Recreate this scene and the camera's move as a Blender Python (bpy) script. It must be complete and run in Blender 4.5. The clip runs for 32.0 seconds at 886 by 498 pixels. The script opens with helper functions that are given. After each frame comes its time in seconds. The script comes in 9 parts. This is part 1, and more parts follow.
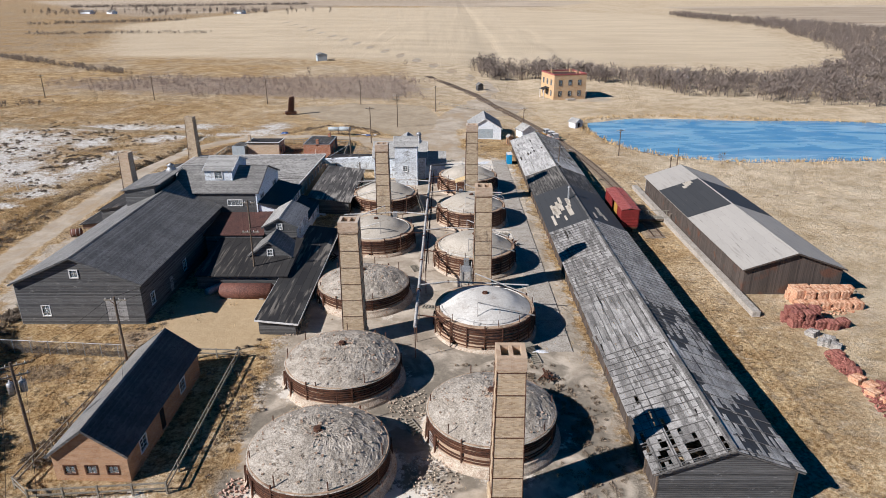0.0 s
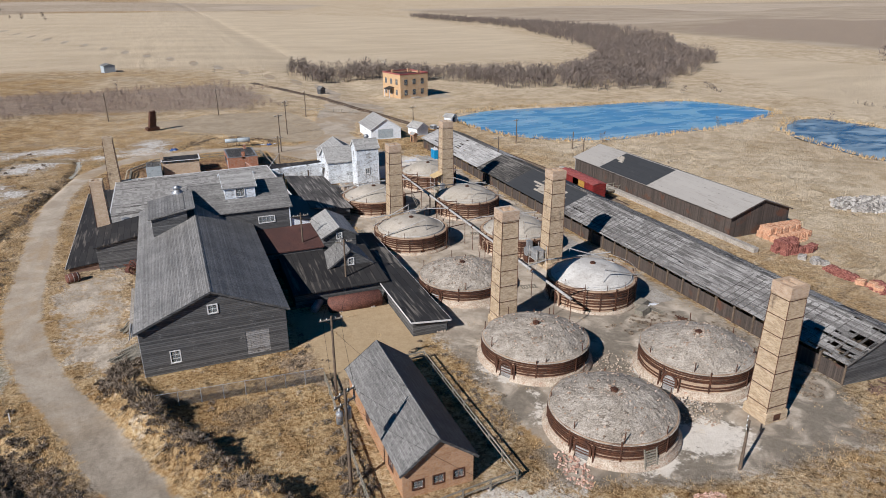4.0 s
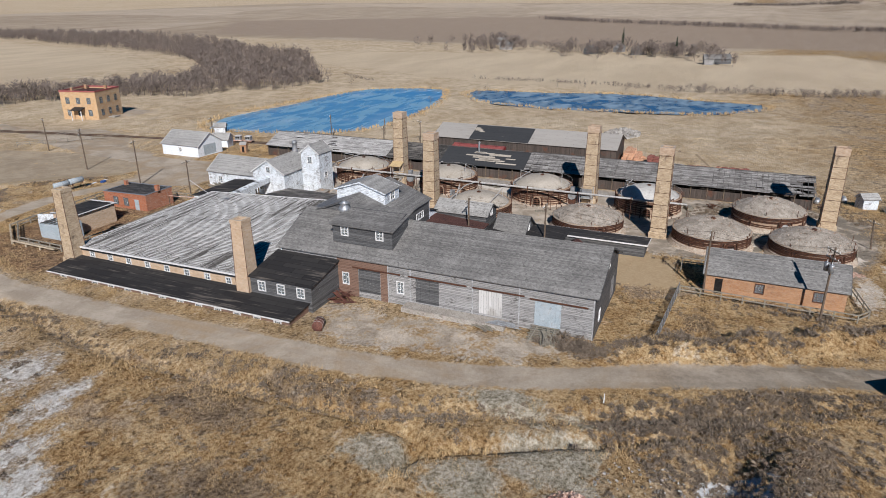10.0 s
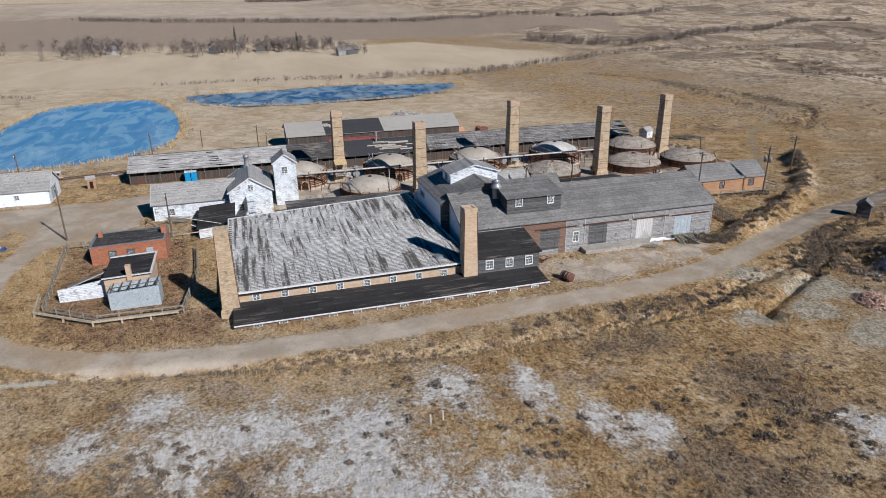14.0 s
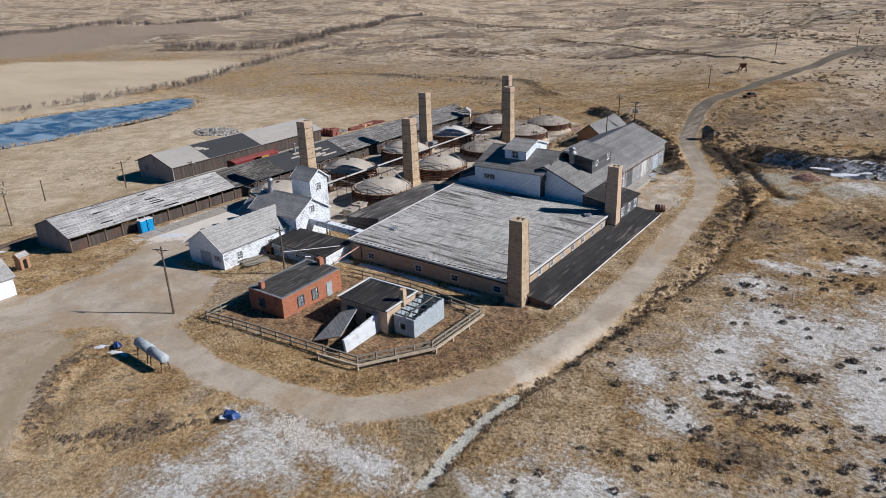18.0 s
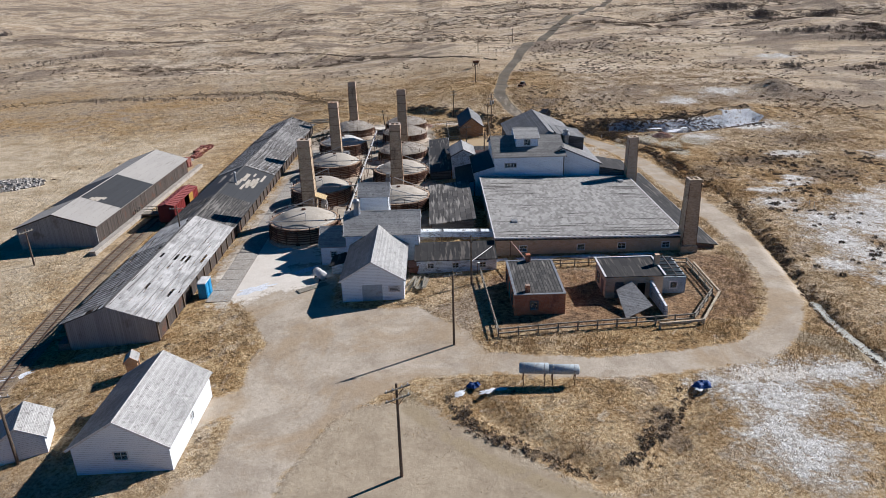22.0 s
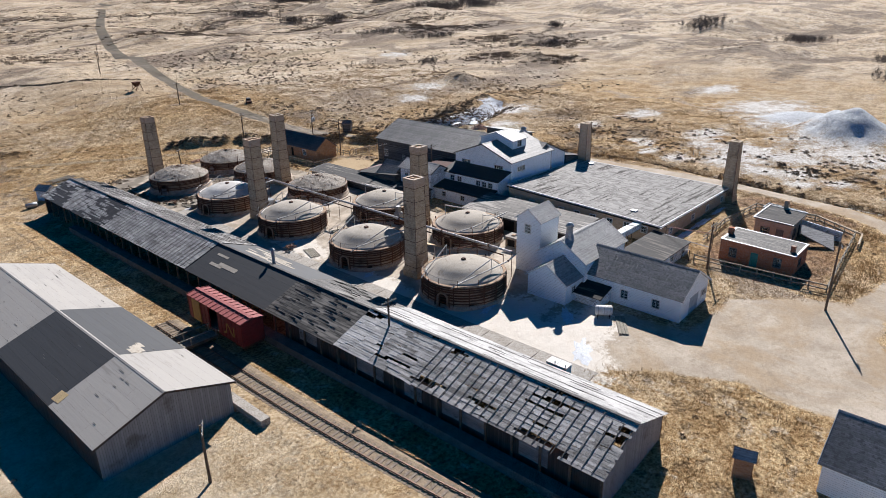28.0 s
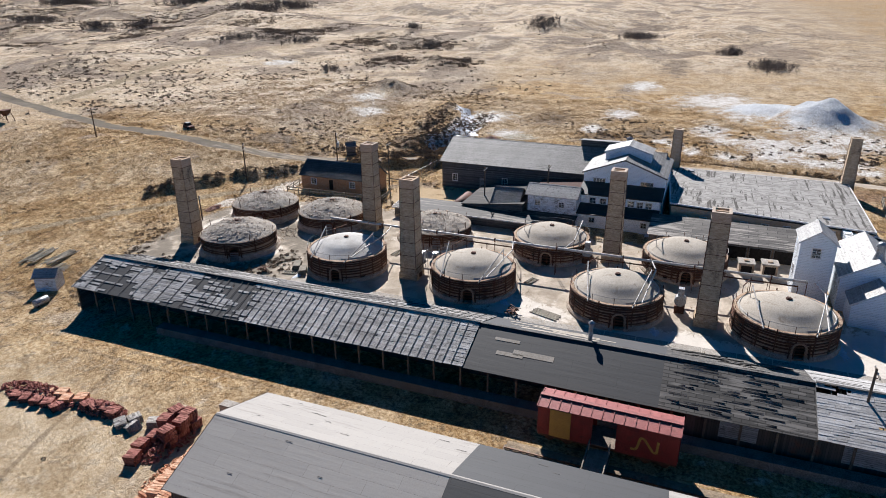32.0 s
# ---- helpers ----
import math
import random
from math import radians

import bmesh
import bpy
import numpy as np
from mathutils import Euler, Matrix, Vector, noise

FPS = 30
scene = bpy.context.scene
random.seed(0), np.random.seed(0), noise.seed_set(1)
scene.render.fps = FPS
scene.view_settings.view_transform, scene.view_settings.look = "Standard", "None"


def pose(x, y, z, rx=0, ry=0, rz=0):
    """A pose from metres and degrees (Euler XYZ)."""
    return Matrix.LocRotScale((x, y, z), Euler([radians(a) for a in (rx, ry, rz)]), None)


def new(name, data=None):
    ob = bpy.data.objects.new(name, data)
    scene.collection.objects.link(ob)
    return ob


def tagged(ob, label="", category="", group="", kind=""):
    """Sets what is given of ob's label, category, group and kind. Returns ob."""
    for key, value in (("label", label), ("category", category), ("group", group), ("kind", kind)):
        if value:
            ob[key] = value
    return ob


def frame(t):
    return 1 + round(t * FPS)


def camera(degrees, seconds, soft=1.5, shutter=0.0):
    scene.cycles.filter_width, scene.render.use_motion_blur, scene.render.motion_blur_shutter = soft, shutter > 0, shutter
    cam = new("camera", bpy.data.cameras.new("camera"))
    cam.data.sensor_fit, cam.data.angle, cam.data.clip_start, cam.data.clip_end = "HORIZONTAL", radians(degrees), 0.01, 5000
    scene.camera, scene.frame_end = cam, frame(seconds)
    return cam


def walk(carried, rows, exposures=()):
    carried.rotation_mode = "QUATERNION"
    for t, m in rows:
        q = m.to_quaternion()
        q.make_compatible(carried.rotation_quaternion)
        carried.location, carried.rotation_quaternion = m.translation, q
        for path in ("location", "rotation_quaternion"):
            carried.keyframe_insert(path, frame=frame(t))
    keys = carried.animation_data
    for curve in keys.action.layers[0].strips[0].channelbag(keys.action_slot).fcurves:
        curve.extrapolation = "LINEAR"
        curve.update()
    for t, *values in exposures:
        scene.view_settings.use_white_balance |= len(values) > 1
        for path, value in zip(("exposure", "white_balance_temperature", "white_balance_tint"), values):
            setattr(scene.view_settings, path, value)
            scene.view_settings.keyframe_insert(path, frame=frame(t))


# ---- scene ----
# camera: a drone that circles the brick works; seconds, eye in metres, yaw, pitch, roll in degrees
cam = camera(67.6, 32.0, soft=0.9)
PATH = [
    (0, 1.30, 2.56, 36.17, 0.58, -21.64, -0.19),
    (0.5, -2.95, 2.16, 36.11, -2.85, -21.61, -0.21),
    (1, -7.59, 1.84, 36.05, -5.92, -21.55, -0.14),
    (1.5, -12.61, 1.79, 36.04, -9.04, -21.54, -0.26),
    (2, -18.17, 1.96, 36.03, -11.92, -21.44, -0.31),
    (2.5, -24.00, 2.58, 36.02, -14.46, -21.40, -0.26),
    (3, -30.09, 3.42, 36.06, -17.11, -21.38, -0.17),
    (3.5, -36.12, 4.59, 36.21, -19.73, -21.41, -0.12),
    (5.5, -59.29, 11.81, 36.25, -31.59, -21.46, -0.05),
    (6, -65.04, 14.48, 36.24, -35.61, -21.46, -0.05),
    (6.5, -71.02, 17.71, 36.13, -39.26, -21.38, -0.18),
    (7, -77.27, 21.50, 36.05, -43.00, -21.34, -0.35),
    (7.5, -83.63, 25.90, 35.91, -47.10, -21.27, -0.49),
    (8, -89.93, 30.89, 35.77, -51.39, -21.18, -0.64),
    (8.5, -95.94, 36.36, 35.68, -55.46, -21.09, -0.69),
    (9, -101.82, 43.08, 35.55, -59.14, -21.11, -0.47),
    (9.5, -107.38, 51.04, 35.45, -63.38, -21.14, -0.34),
    (10, -112.65, 59.81, 35.41, -66.64, -21.18, -0.29),
    (10.5, -117.39, 68.93, 35.44, -70.34, -21.18, -0.43),
    (11, -121.63, 77.89, 35.67, -75.78, -21.20, -0.53),
    (11.5, -124.98, 86.94, 35.72, -80.46, -21.24, -0.52),
    (12, -127.61, 96.44, 35.81, -85.35, -21.29, -0.52),
    (12.5, -129.45, 106.34, 35.87, -91.08, -21.34, -0.49),
    (13, -130.32, 116.68, 36.06, -96.52, -21.48, -0.57),
    (13.5, -130.17, 127.31, 36.19, -101.78, -21.56, -0.52),
    (14, -129.17, 137.94, 36.46, -106.64, -21.65, -0.56),
    (14.5, -127.19, 148.50, 36.74, -111.37, -21.72, -0.53),
    (16.5, -110.03, 185.60, 36.99, -130.29, -21.82, -1.34),
    (17, -103.60, 193.58, 37.01, -135.15, -21.85, -1.40),
    (17.5, -96.34, 200.93, 37.08, -140.00, -21.90, -1.66),
    (18, -89.27, 207.09, 37.15, -144.14, -21.95, -1.73),
    (18.5, -81.03, 213.10, 37.31, -148.44, -22.01, -1.85),
    (19, -72.25, 218.32, 37.28, -152.74, -21.97, -1.92),
    (19.5, -63.12, 222.66, 37.27, -156.82, -21.96, -1.98),
    (20, -53.73, 226.16, 37.18, -160.87, -21.90, -2.00),
    (20.5, -44.33, 228.86, 37.13, -165.30, -21.86, -1.93),
    (21, -34.99, 230.77, 37.22, -170.61, -21.85, -1.75),
    (21.5, -25.73, 231.81, 37.24, -175.50, -21.78, -1.56),
    (22, -16.68, 231.80, 37.31, -180.58, -21.82, -1.55),
    (22.5, -7.70, 230.96, 37.49, -185.33, -21.83, -1.33),
    (23, 1.04, 229.38, 37.47, -189.21, -21.81, -1.19),
    (23.5, 9.55, 227.12, 37.53, -192.76, -21.73, -1.09),
    (24, 17.81, 224.23, 37.61, -196.20, -21.73, -1.15),
    (24.5, 25.99, 220.69, 37.70, -199.85, -21.72, -1.09),
    (25, 33.78, 216.62, 37.80, -203.62, -21.74, -0.93),
    (25.5, 41.20, 212.09, 37.88, -207.73, -21.78, -0.94),
    (27.5, 63.08, 187.91, 37.86, -224.55, -22.04, -1.03),
    (28, 66.40, 180.85, 37.83, -227.62, -22.06, -0.97),
    (28.5, 69.53, 173.35, 37.76, -229.71, -22.04, -0.91),
    (29, 72.44, 165.62, 37.68, -232.39, -22.00, -0.77),
    (29.5, 74.96, 157.56, 37.60, -234.59, -21.97, -0.76),
    (30, 77.09, 149.50, 37.59, -237.28, -21.96, -0.69),
    (30.5, 78.98, 141.46, 37.57, -240.24, -21.99, -0.63),
    (31, 80.37, 133.47, 37.57, -243.06, -22.03, -0.57),
    (31.5, 81.43, 125.53, 37.62, -245.29, -22.09, -0.55),
    (32, 82.25, 117.63, 37.61, -247.69, -22.14, -0.56),
]
# the drone's auto-exposure opens up as it turns towards the sun
EXPOSURES = [(t, e, 5470 if 9 < t < 26 else 5600, 12) for t, e in ((0, 0.47), (3, 0.27), (6, 0.12), (9, 0.06), (13, 0.05), (17, 0.13), (20, 0.26), (23, 0.44), (25, 0.55), (28, 0.72), (32, 0.74))]
walk(cam, [(t, pose(x, y, z, 90 + pitch, 0, yaw) @ pose(0, 0, 0, 0, 0, roll)) for t, x, y, z, yaw, pitch, roll in PATH], EXPOSURES)

# ---- daylight: low spring sun from the south-west, clear sky ----
SUN_DIR = Vector((0.73, 0.385, -0.565)).normalized()
sun_data = bpy.data.lights.new("sun", "SUN")
sun_data.energy, sun_data.angle, sun_data.color = 5.0, radians(0.53), (1.0, 0.885, 0.735)
sun = new("sun", sun_data)
sun.rotation_mode = "QUATERNION"
sun.rotation_quaternion = SUN_DIR.to_track_quat("-Z", "Y")
world = bpy.data.worlds.new("sky")
scene.world = world
world.use_nodes = True
wn = world.node_tree.nodes
sky = wn.new("ShaderNodeTexSky")
sky.sky_type, sky.sun_disc = "NISHITA", False
sky.sun_elevation = math.asin(-SUN_DIR.z)
sky.sun_rotation = math.atan2(-SUN_DIR.x, -SUN_DIR.y)
sky.altitude, sky.air_density, sky.dust_density, sky.ozone_density = 4500, 0.62, 0.0, 5.0
wn["Background"].inputs["Strength"].default_value = 0.05
deep = wn.new("ShaderNodeHueSaturation")
deep.inputs["Hue"].default_value, deep.inputs["Saturation"].default_value = 0.489, 1.55
world.node_tree.links.new(sky.outputs["Color"], deep.inputs["Color"])
world.node_tree.links.new(deep.outputs["Color"], wn["Background"].inputs["Color"])

# ---- materials ----


class Nodes:
    """A small builder for node materials on world-space position."""

    def __init__(self, name):
        self.m = bpy.data.materials.new(name)
        self.m.use_nodes = True
        self.t = self.m.node_tree
        self.bsdf = self.t.nodes["Principled BSDF"]
        geo = self.add("ShaderNodeNewGeometry")
        self.pos = geo.outputs["Position"]
        self.island = geo.outputs["Random Per Island"]
        self.rnd = self.add("ShaderNodeObjectInfo").outputs["Random"]

    def add(self, kind):
        return self.t.nodes.new(kind)

    def put(self, a, b):
        if isinstance(a, (int, float)):
            b.default_value = a
        elif isinstance(a, tuple):
            b.default_value = (*a, 1.0) if len(b.default_value) == 4 and len(a) == 3 else a
        else:
            self.t.links.new(a, b)

    def scaled(self, s):
        n = self.add("ShaderNodeMapping")
        self.put(self.pos, n.inputs["Vector"])
        n.inputs["Scale"].default_value = s
        return n.outputs["Vector"]

    def noise(self, scale, detail=4.0, stretch=(1, 1, 1), rough=0.55, dist=0.0):
        n = self.add("ShaderNodeTexNoise")
        self.put(self.scaled(stretch), n.inputs["Vector"])
        n.inputs["Scale"].default_value, n.inputs["Detail"].default_value = scale, detail
        n.inputs["Roughness"].default_value, n.inputs["Distortion"].default_value = rough, dist
        return n.outputs["Fac"]

    def voro(self, scale, stretch=(1, 1, 1), feature="F1", out="Distance"):
        n = self.add("ShaderNodeTexVoronoi")
        n.feature = feature
        self.put(self.scaled(stretch), n.inputs["Vector"])
        n.inputs["Scale"].default_value = scale
        return n.outputs[out]

    def step(self, v, lo, hi, a=0.0, b=1.0):
        n = self.add("ShaderNodeMapRange")
        n.interpolation_type = "SMOOTHSTEP"
        self.put(v, n.inputs["Value"])
        for k, x in (("From Min", lo), ("From Max", hi), ("To Min", a), ("To Max", b)):
            n.inputs[k].default_value = x
        return n.outputs["Result"]

    def math(self, op, a, b=0.0):
        n = self.add("ShaderNodeMath")
        n.operation = op
        self.put(a, n.inputs[0])
        self.put(b, n.inputs[1])
        return n.outputs[0]

    def mix(self, f, a, b, mode="MIX"):
        n = self.add("ShaderNodeMix")
        n.data_type, n.blend_type = "RGBA", mode
        self.put(f, n.inputs[0])
        self.put(a, n.inputs[6])
        self.put(b, n.inputs[7])
        return n.outputs[2]

    def axis(self, ax):
        n = self.add("ShaderNodeSeparateXYZ")
        self.put(self.pos, n.inputs[0])
        return n.outputs[ax]

    def attr(self, name):
        n = self.add("ShaderNodeAttribute")
        n.attribute_name = name
        return n.outputs["Fac"]

    def lines(self, v, pitch, width):
        """1 on thin lines across the coordinate v, 0 elsewhere."""
        m = self.math("FRACT", self.math("DIVIDE", v, pitch))
        return self.step(m, width, 0.0)

    def cell(self, v, pitch):
        """A random value for each course along v."""
        f = self.math("FLOOR", self.math("DIVIDE", v, pitch))
        n = self.add("ShaderNodeTexWhiteNoise")
        n.noise_dimensions = "1D"
        self.put(f, n.inputs["W"])
        return n.outputs["Value"]

    def done(self, color, rough=0.85, bump=None, depth=0.02, metal=0.0, spec=0.3):
        self.put(color, self.bsdf.inputs["Base Color"])
        self.put(rough, self.bsdf.inputs["Roughness"])
        self.put(metal, self.bsdf.inputs["Metallic"])
        self.bsdf.inputs["Specular IOR Level"].default_value = spec
        if bump is not None:
            n = self.add("ShaderNodeBump")
            n.inputs["Strength"].default_value, n.inputs["Distance"].default_value = 0.8, depth
            self.put(bump, n.inputs["Height"])
            self.t.links.new(n.outputs["Normal"], self.bsdf.inputs["Normal"])
        return self.m


def rough_mat(name, a, b, scale=1.5, c=None, fine=18.0, rough=0.9, depth=0.03, metal=0.0, island=0.0, spec=0.3, speckle=0.9):
    """A weathered surface: two tones at a large scale, grain at a small one, and stains."""
    n = Nodes(name)
    col = n.mix(n.step(n.noise(scale, 5), 0.35, 0.68), a, b)
    if c:
        col = n.mix(n.step(n.noise(scale * 2.7, 6, dist=0.6), 0.56, 0.72), col, c)
    grain = n.noise(fine, 5)
    col = n.mix(speckle, col, n.mix(n.step(grain, 0.3, 0.7), (0.2, 0.2, 0.2), (0.82, 0.82, 0.82)), "SOFT_LIGHT")
    if island:
        col = n.mix(island, col, n.mix(n.island, (0.1, 0.1, 0.1), (0.95, 0.95, 0.95)), "SOFT_LIGHT")
    return n.done(col, rough, grain, depth, metal, spec)


def siding(name, a, b, worn, board=0.16, amount=0.5, rough=0.7, gap=0.2):
    """Clapboards: courses of equal height, each of its own tone, streaked along their length, paint flaking."""
    n = Nodes(name)
    z = n.axis(2)
    course = n.cell(z, board)
    streak = n.step(n.noise(1.4, 7, (0.5, 0.5, 11.0), 0.7), 0.3, 0.7)
    col = n.mix(n.math("MULTIPLY", n.math("ADD", course, streak), 0.5), a, b)
    flake = n.math("ADD", n.math("MULTIPLY", n.noise(0.8, 4), 0.5), n.noise(2.4, 7, (0.8, 0.8, 7), 0.65))
    col = n.mix(n.step(flake, 0.99 - amount * 0.5, 1.12 - amount * 0.5), col, worn)
    col = n.mix(n.lines(z, board, gap), col, (0.015, 0.015, 0.017))
    return n.done(col, rough, n.math("FRACT", n.math("DIVIDE", z, board)), 0.015)


def boards(name, a, b, c, pitch=0.22, axis="xy", rough=0.9):
    """Upright boards, each of its own tone, with dark gaps."""
    n = Nodes(name)
    v = n.math("ADD", n.axis(0), n.axis(1))
    tone = n.cell(v, pitch)
    streak = n.noise(2.0, 5, (4, 4, 0.35))
    col = n.mix(n.math("MULTIPLY", n.math("ADD", tone, streak), 0.5), a, b)
    col = n.mix(n.step(n.noise(0.45, 4), 0.55, 0.7), col, c)
    col = n.mix(n.lines(v, pitch, 0.1), col, (0.012, 0.011, 0.01))
    return n.done(col, rough, tone, 0.02)


def shingles(name, a, b, c, course=0.06, rough=0.6, patch=0.56):
    """Shingle courses on a pitched roof, following the slope by height."""
    n = Nodes(name)
    z = n.axis(2)
    row = n.cell(z, course)
    tabs = n.voro(5.0, (1.0, 1.0, 2.6), out="Color")
    big = n.noise(0.35, 5)
    col = n.mix(n.step(big, 0.3, 0.7), a, b)
    col = n.mix(0.85, col, n.mix(n.math("ADD", n.math("MULTIPLY", row, 0.4), n.math("MULTIPLY", tabs, 0.6)), (0.1, 0.1, 0.1), (0.92, 0.92, 0.92)), "SOFT_LIGHT")
    col = n.mix(n.step(n.noise(2.6, 6, (1, 1, 2)), patch, patch + 0.12), col, c)
    col = n.mix(n.math("MULTIPLY", n.lines(z, course, 0.3), 0.45), col, (0.02, 0.02, 0.022))
    return n.done(col, rough, n.math("FRACT", n.math("DIVIDE", z, course)), 0.012, 0.0, 0.5)


def strips(name, a, b, c, width=0.95, length=6.0, along="x", rough=0.68, gap=0.03, streaks=0.5):
    """Roll roofing in overlapping strips, with staggered butt joints and weather streaks."""
    n = Nodes(name)
    br = n.add("ShaderNodeTexBrick")
    rot = n.add("ShaderNodeMapping")
    n.put(n.pos, rot.inputs["Vector"])
    rot.inputs["Rotation"].default_value = (0, 0, 0 if along == "x" else radians(90))
    n.put(rot.outputs["Vector"], br.inputs["Vector"])
    br.inputs["Scale"].default_value = 1.0
    br.inputs["Brick Width"].default_value, br.inputs["Row Height"].default_value = length, width
    br.inputs["Mortar Size"].default_value, br.inputs["Mortar Smooth"].default_value = gap, 0.3
    br.inputs["Color1"].default_value, br.inputs["Color2"].default_value = (*a, 1), (*b, 1)
    br.inputs["Mortar"].default_value = (a[0] * 0.3, a[1] * 0.3, a[2] * 0.3, 1)
    wear = n.noise(1.0, 7, (0.2, 2.6, 1) if along == "x" else (2.6, 0.2, 1))
    big = n.noise(0.09, 3)
    f = n.step(n.math("ADD", wear, n.math("MULTIPLY", big, 0.5)), 0.88 - 0.2 * streaks, 1.02 - 0.2 * streaks)
    col = n.mix(f, br.outputs["Color"], c)
    col = n.mix(0.4, col, n.mix(n.noise(9, 5), (0.2, 0.2, 0.2), (0.85, 0.85, 0.85)), "SOFT_LIGHT")
    return n.done(col, rough, wear, 0.02, 0.0, 0.4)


def brickwork(name, a, b, mortar, scale=1.0, soot=(0.12, 0.09, 0.07), amount=0.4, rough=0.9):
    n = Nodes(name)
    comb = n.add("ShaderNodeCombineXYZ")
    n.put(n.math("ADD", n.axis(0), n.axis(1)), comb.inputs[0])
    n.put(n.axis(2), comb.inputs[1])
    br = n.add("ShaderNodeTexBrick")
    n.put(comb.outputs[0], br.inputs["Vector"])
    br.inputs["Scale"].default_value = 1.0
    br.inputs["Brick Width"].default_value, br.inputs["Row Height"].default_value = 0.24 * scale, 0.08 * scale
    br.inputs["Mortar Size"].default_value = 0.008
    br.inputs["Color1"].default_value, br.inputs["Color2"].default_value, br.inputs["Mortar"].default_value = (*a, 1), (*b, 1), (*mortar, 1)
    patches = n.voro(1.6, (1, 1, 2.2), out="Color")
    col = n.mix(0.35, br.outputs["Color"], n.mix(patches, (0.2, 0.2, 0.2), (0.85, 0.85, 0.85)), "SOFT_LIGHT")
    st = n.math("ADD", n.noise(0.7, 6, (1, 1, 0.5)), n.math("MULTIPLY", n.noise(4, 4), 0.3))
    col = n.mix(n.step(st, 0.85 - 0.3 * amount, 1.05 - 0.3 * amount), col, soot)
    return n.done(col, rough, br.outputs["Fac"], -0.01)


def glass_mat(name):
    m = bpy.data.materials.new(name)
    m.use_nodes = True
    p = m.node_tree.nodes["Principled BSDF"]
    p.inputs["Base Color"].default_value = (0.75, 0.82, 0.86, 1)
    p.inputs["Roughness"].default_value = 0.04
    p.inputs["Transmission Weight"].default_value = 0.9
    return m


M_CHIM = brickwork("chimney_brick", (0.56, 0.44, 0.29), (0.36, 0.26, 0.16), (0.50, 0.42, 0.32), 1.25, (0.17, 0.125, 0.09), 0.42)
M_CHIM_TOP = brickwork("chimney_top_brick", (0.53, 0.40, 0.28), (0.43, 0.30, 0.20), (0.5, 0.42, 0.34), 1.25, (0.2, 0.14, 0.11), 0.2)
M_KILN = brickwork("kiln_brick", (0.34, 0.225, 0.15), (0.45, 0.33, 0.225), (0.42, 0.34, 0.26), 1.2, (0.10, 0.062, 0.048), 0.6)
M_KILN_PALE = rough_mat("kiln_firebrick_base", (0.50, 0.43, 0.345), (0.38, 0.30, 0.23), 1.4, (0.36, 0.2, 0.13), 9)
M_RED = brickwork("red_brick", (0.42, 0.15, 0.07), (0.33, 0.11, 0.05), (0.4, 0.3, 0.24), 1.0, (0.16, 0.08, 0.06), 0.3)
M_BUFF = brickwork("buff_brick", (0.60, 0.45, 0.31), (0.50, 0.35, 0.22), (0.54, 0.46, 0.36), 1.0, (0.36, 0.25, 0.17), 0.25)
M_ORANGE = brickwork("orange_brick", (0.46, 0.26, 0.13), (0.36, 0.18, 0.09), (0.45, 0.36, 0.27), 1.0, (0.22, 0.12, 0.08), 0.3)
M_DOME_EARTH = rough_mat("rubble_dome", (0.30, 0.265, 0.22), (0.43, 0.385, 0.33), 0.8, (0.16, 0.13, 0.10), 9, depth=0.09)
M_DOME_TAN = rough_mat("dome_plaster", (0.40, 0.36, 0.30), (0.48, 0.435, 0.37), 0.35, (0.31, 0.265, 0.21), 6, depth=0.012, speckle=0.4)
M_DOME_WHITE = rough_mat("white_dome_plaster", (0.46, 0.44, 0.41), (0.60, 0.585, 0.55), 0.4, (0.33, 0.3, 0.27), 6, depth=0.012, speckle=0.4)
M_IRON = rough_mat("rusty_iron", (0.13, 0.06, 0.035), (0.075, 0.04, 0.03), 2.0, (0.2, 0.09, 0.05), 20, 0.75, metal=0.3)
M_PIPE = rough_mat("grey_steel_pipe", (0.52, 0.51, 0.49), (0.40, 0.385, 0.36), 1.5, (0.3, 0.2, 0.13), 14, 0.5, metal=0.1)
# black for sooty parts, and for sheets that stand in for unlit openings
M_DARK = rough_mat("soot_and_shade_black", (0.012, 0.010, 0.009), (0.025, 0.02, 0.018), 2.0)
# weathered boards, with some of the barn's east-side shade put into the tone
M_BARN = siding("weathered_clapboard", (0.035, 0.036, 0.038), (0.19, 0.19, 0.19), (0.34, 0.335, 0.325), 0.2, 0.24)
M_BARN_W = siding("pale_grey_clapboard", (0.19, 0.187, 0.183), (0.49, 0.482, 0.47), (0.11, 0.102, 0.096), 0.2, 0.4)
# white for shaded walls: blue skylight is put into its bright paint colour
M_WHITE = siding("white_clapboard", (0.76, 0.83, 0.90), (0.90, 0.935, 0.965), (0.44, 0.46, 0.48), 0.21, 0.2, gap=0.1)
M_WHITE_NEW = siding("fresh_white_clapboard", (0.77, 0.83, 0.89), (0.88, 0.915, 0.95), (0.6, 0.62, 0.64), 0.2, 0.0, gap=0.09)
M_WHITE_BARE = siding("peeling_white_clapboard", (0.66, 0.71, 0.76), (0.85, 0.885, 0.915), (0.27, 0.268, 0.265), 0.21, 0.46, gap=0.17)
M_BOARD = boards("grey_boards", (0.16, 0.14, 0.125), (0.27, 0.245, 0.22), (0.13, 0.08, 0.055))
M_BOARD_GREY = boards("silver_grey_boards", (0.25, 0.242, 0.235), (0.40, 0.39, 0.38), (0.2, 0.18, 0.165))
M_BOARD_DARK = boards("dark_boards", (0.04, 0.034, 0.03), (0.125, 0.10, 0.085), (0.12, 0.062, 0.042))
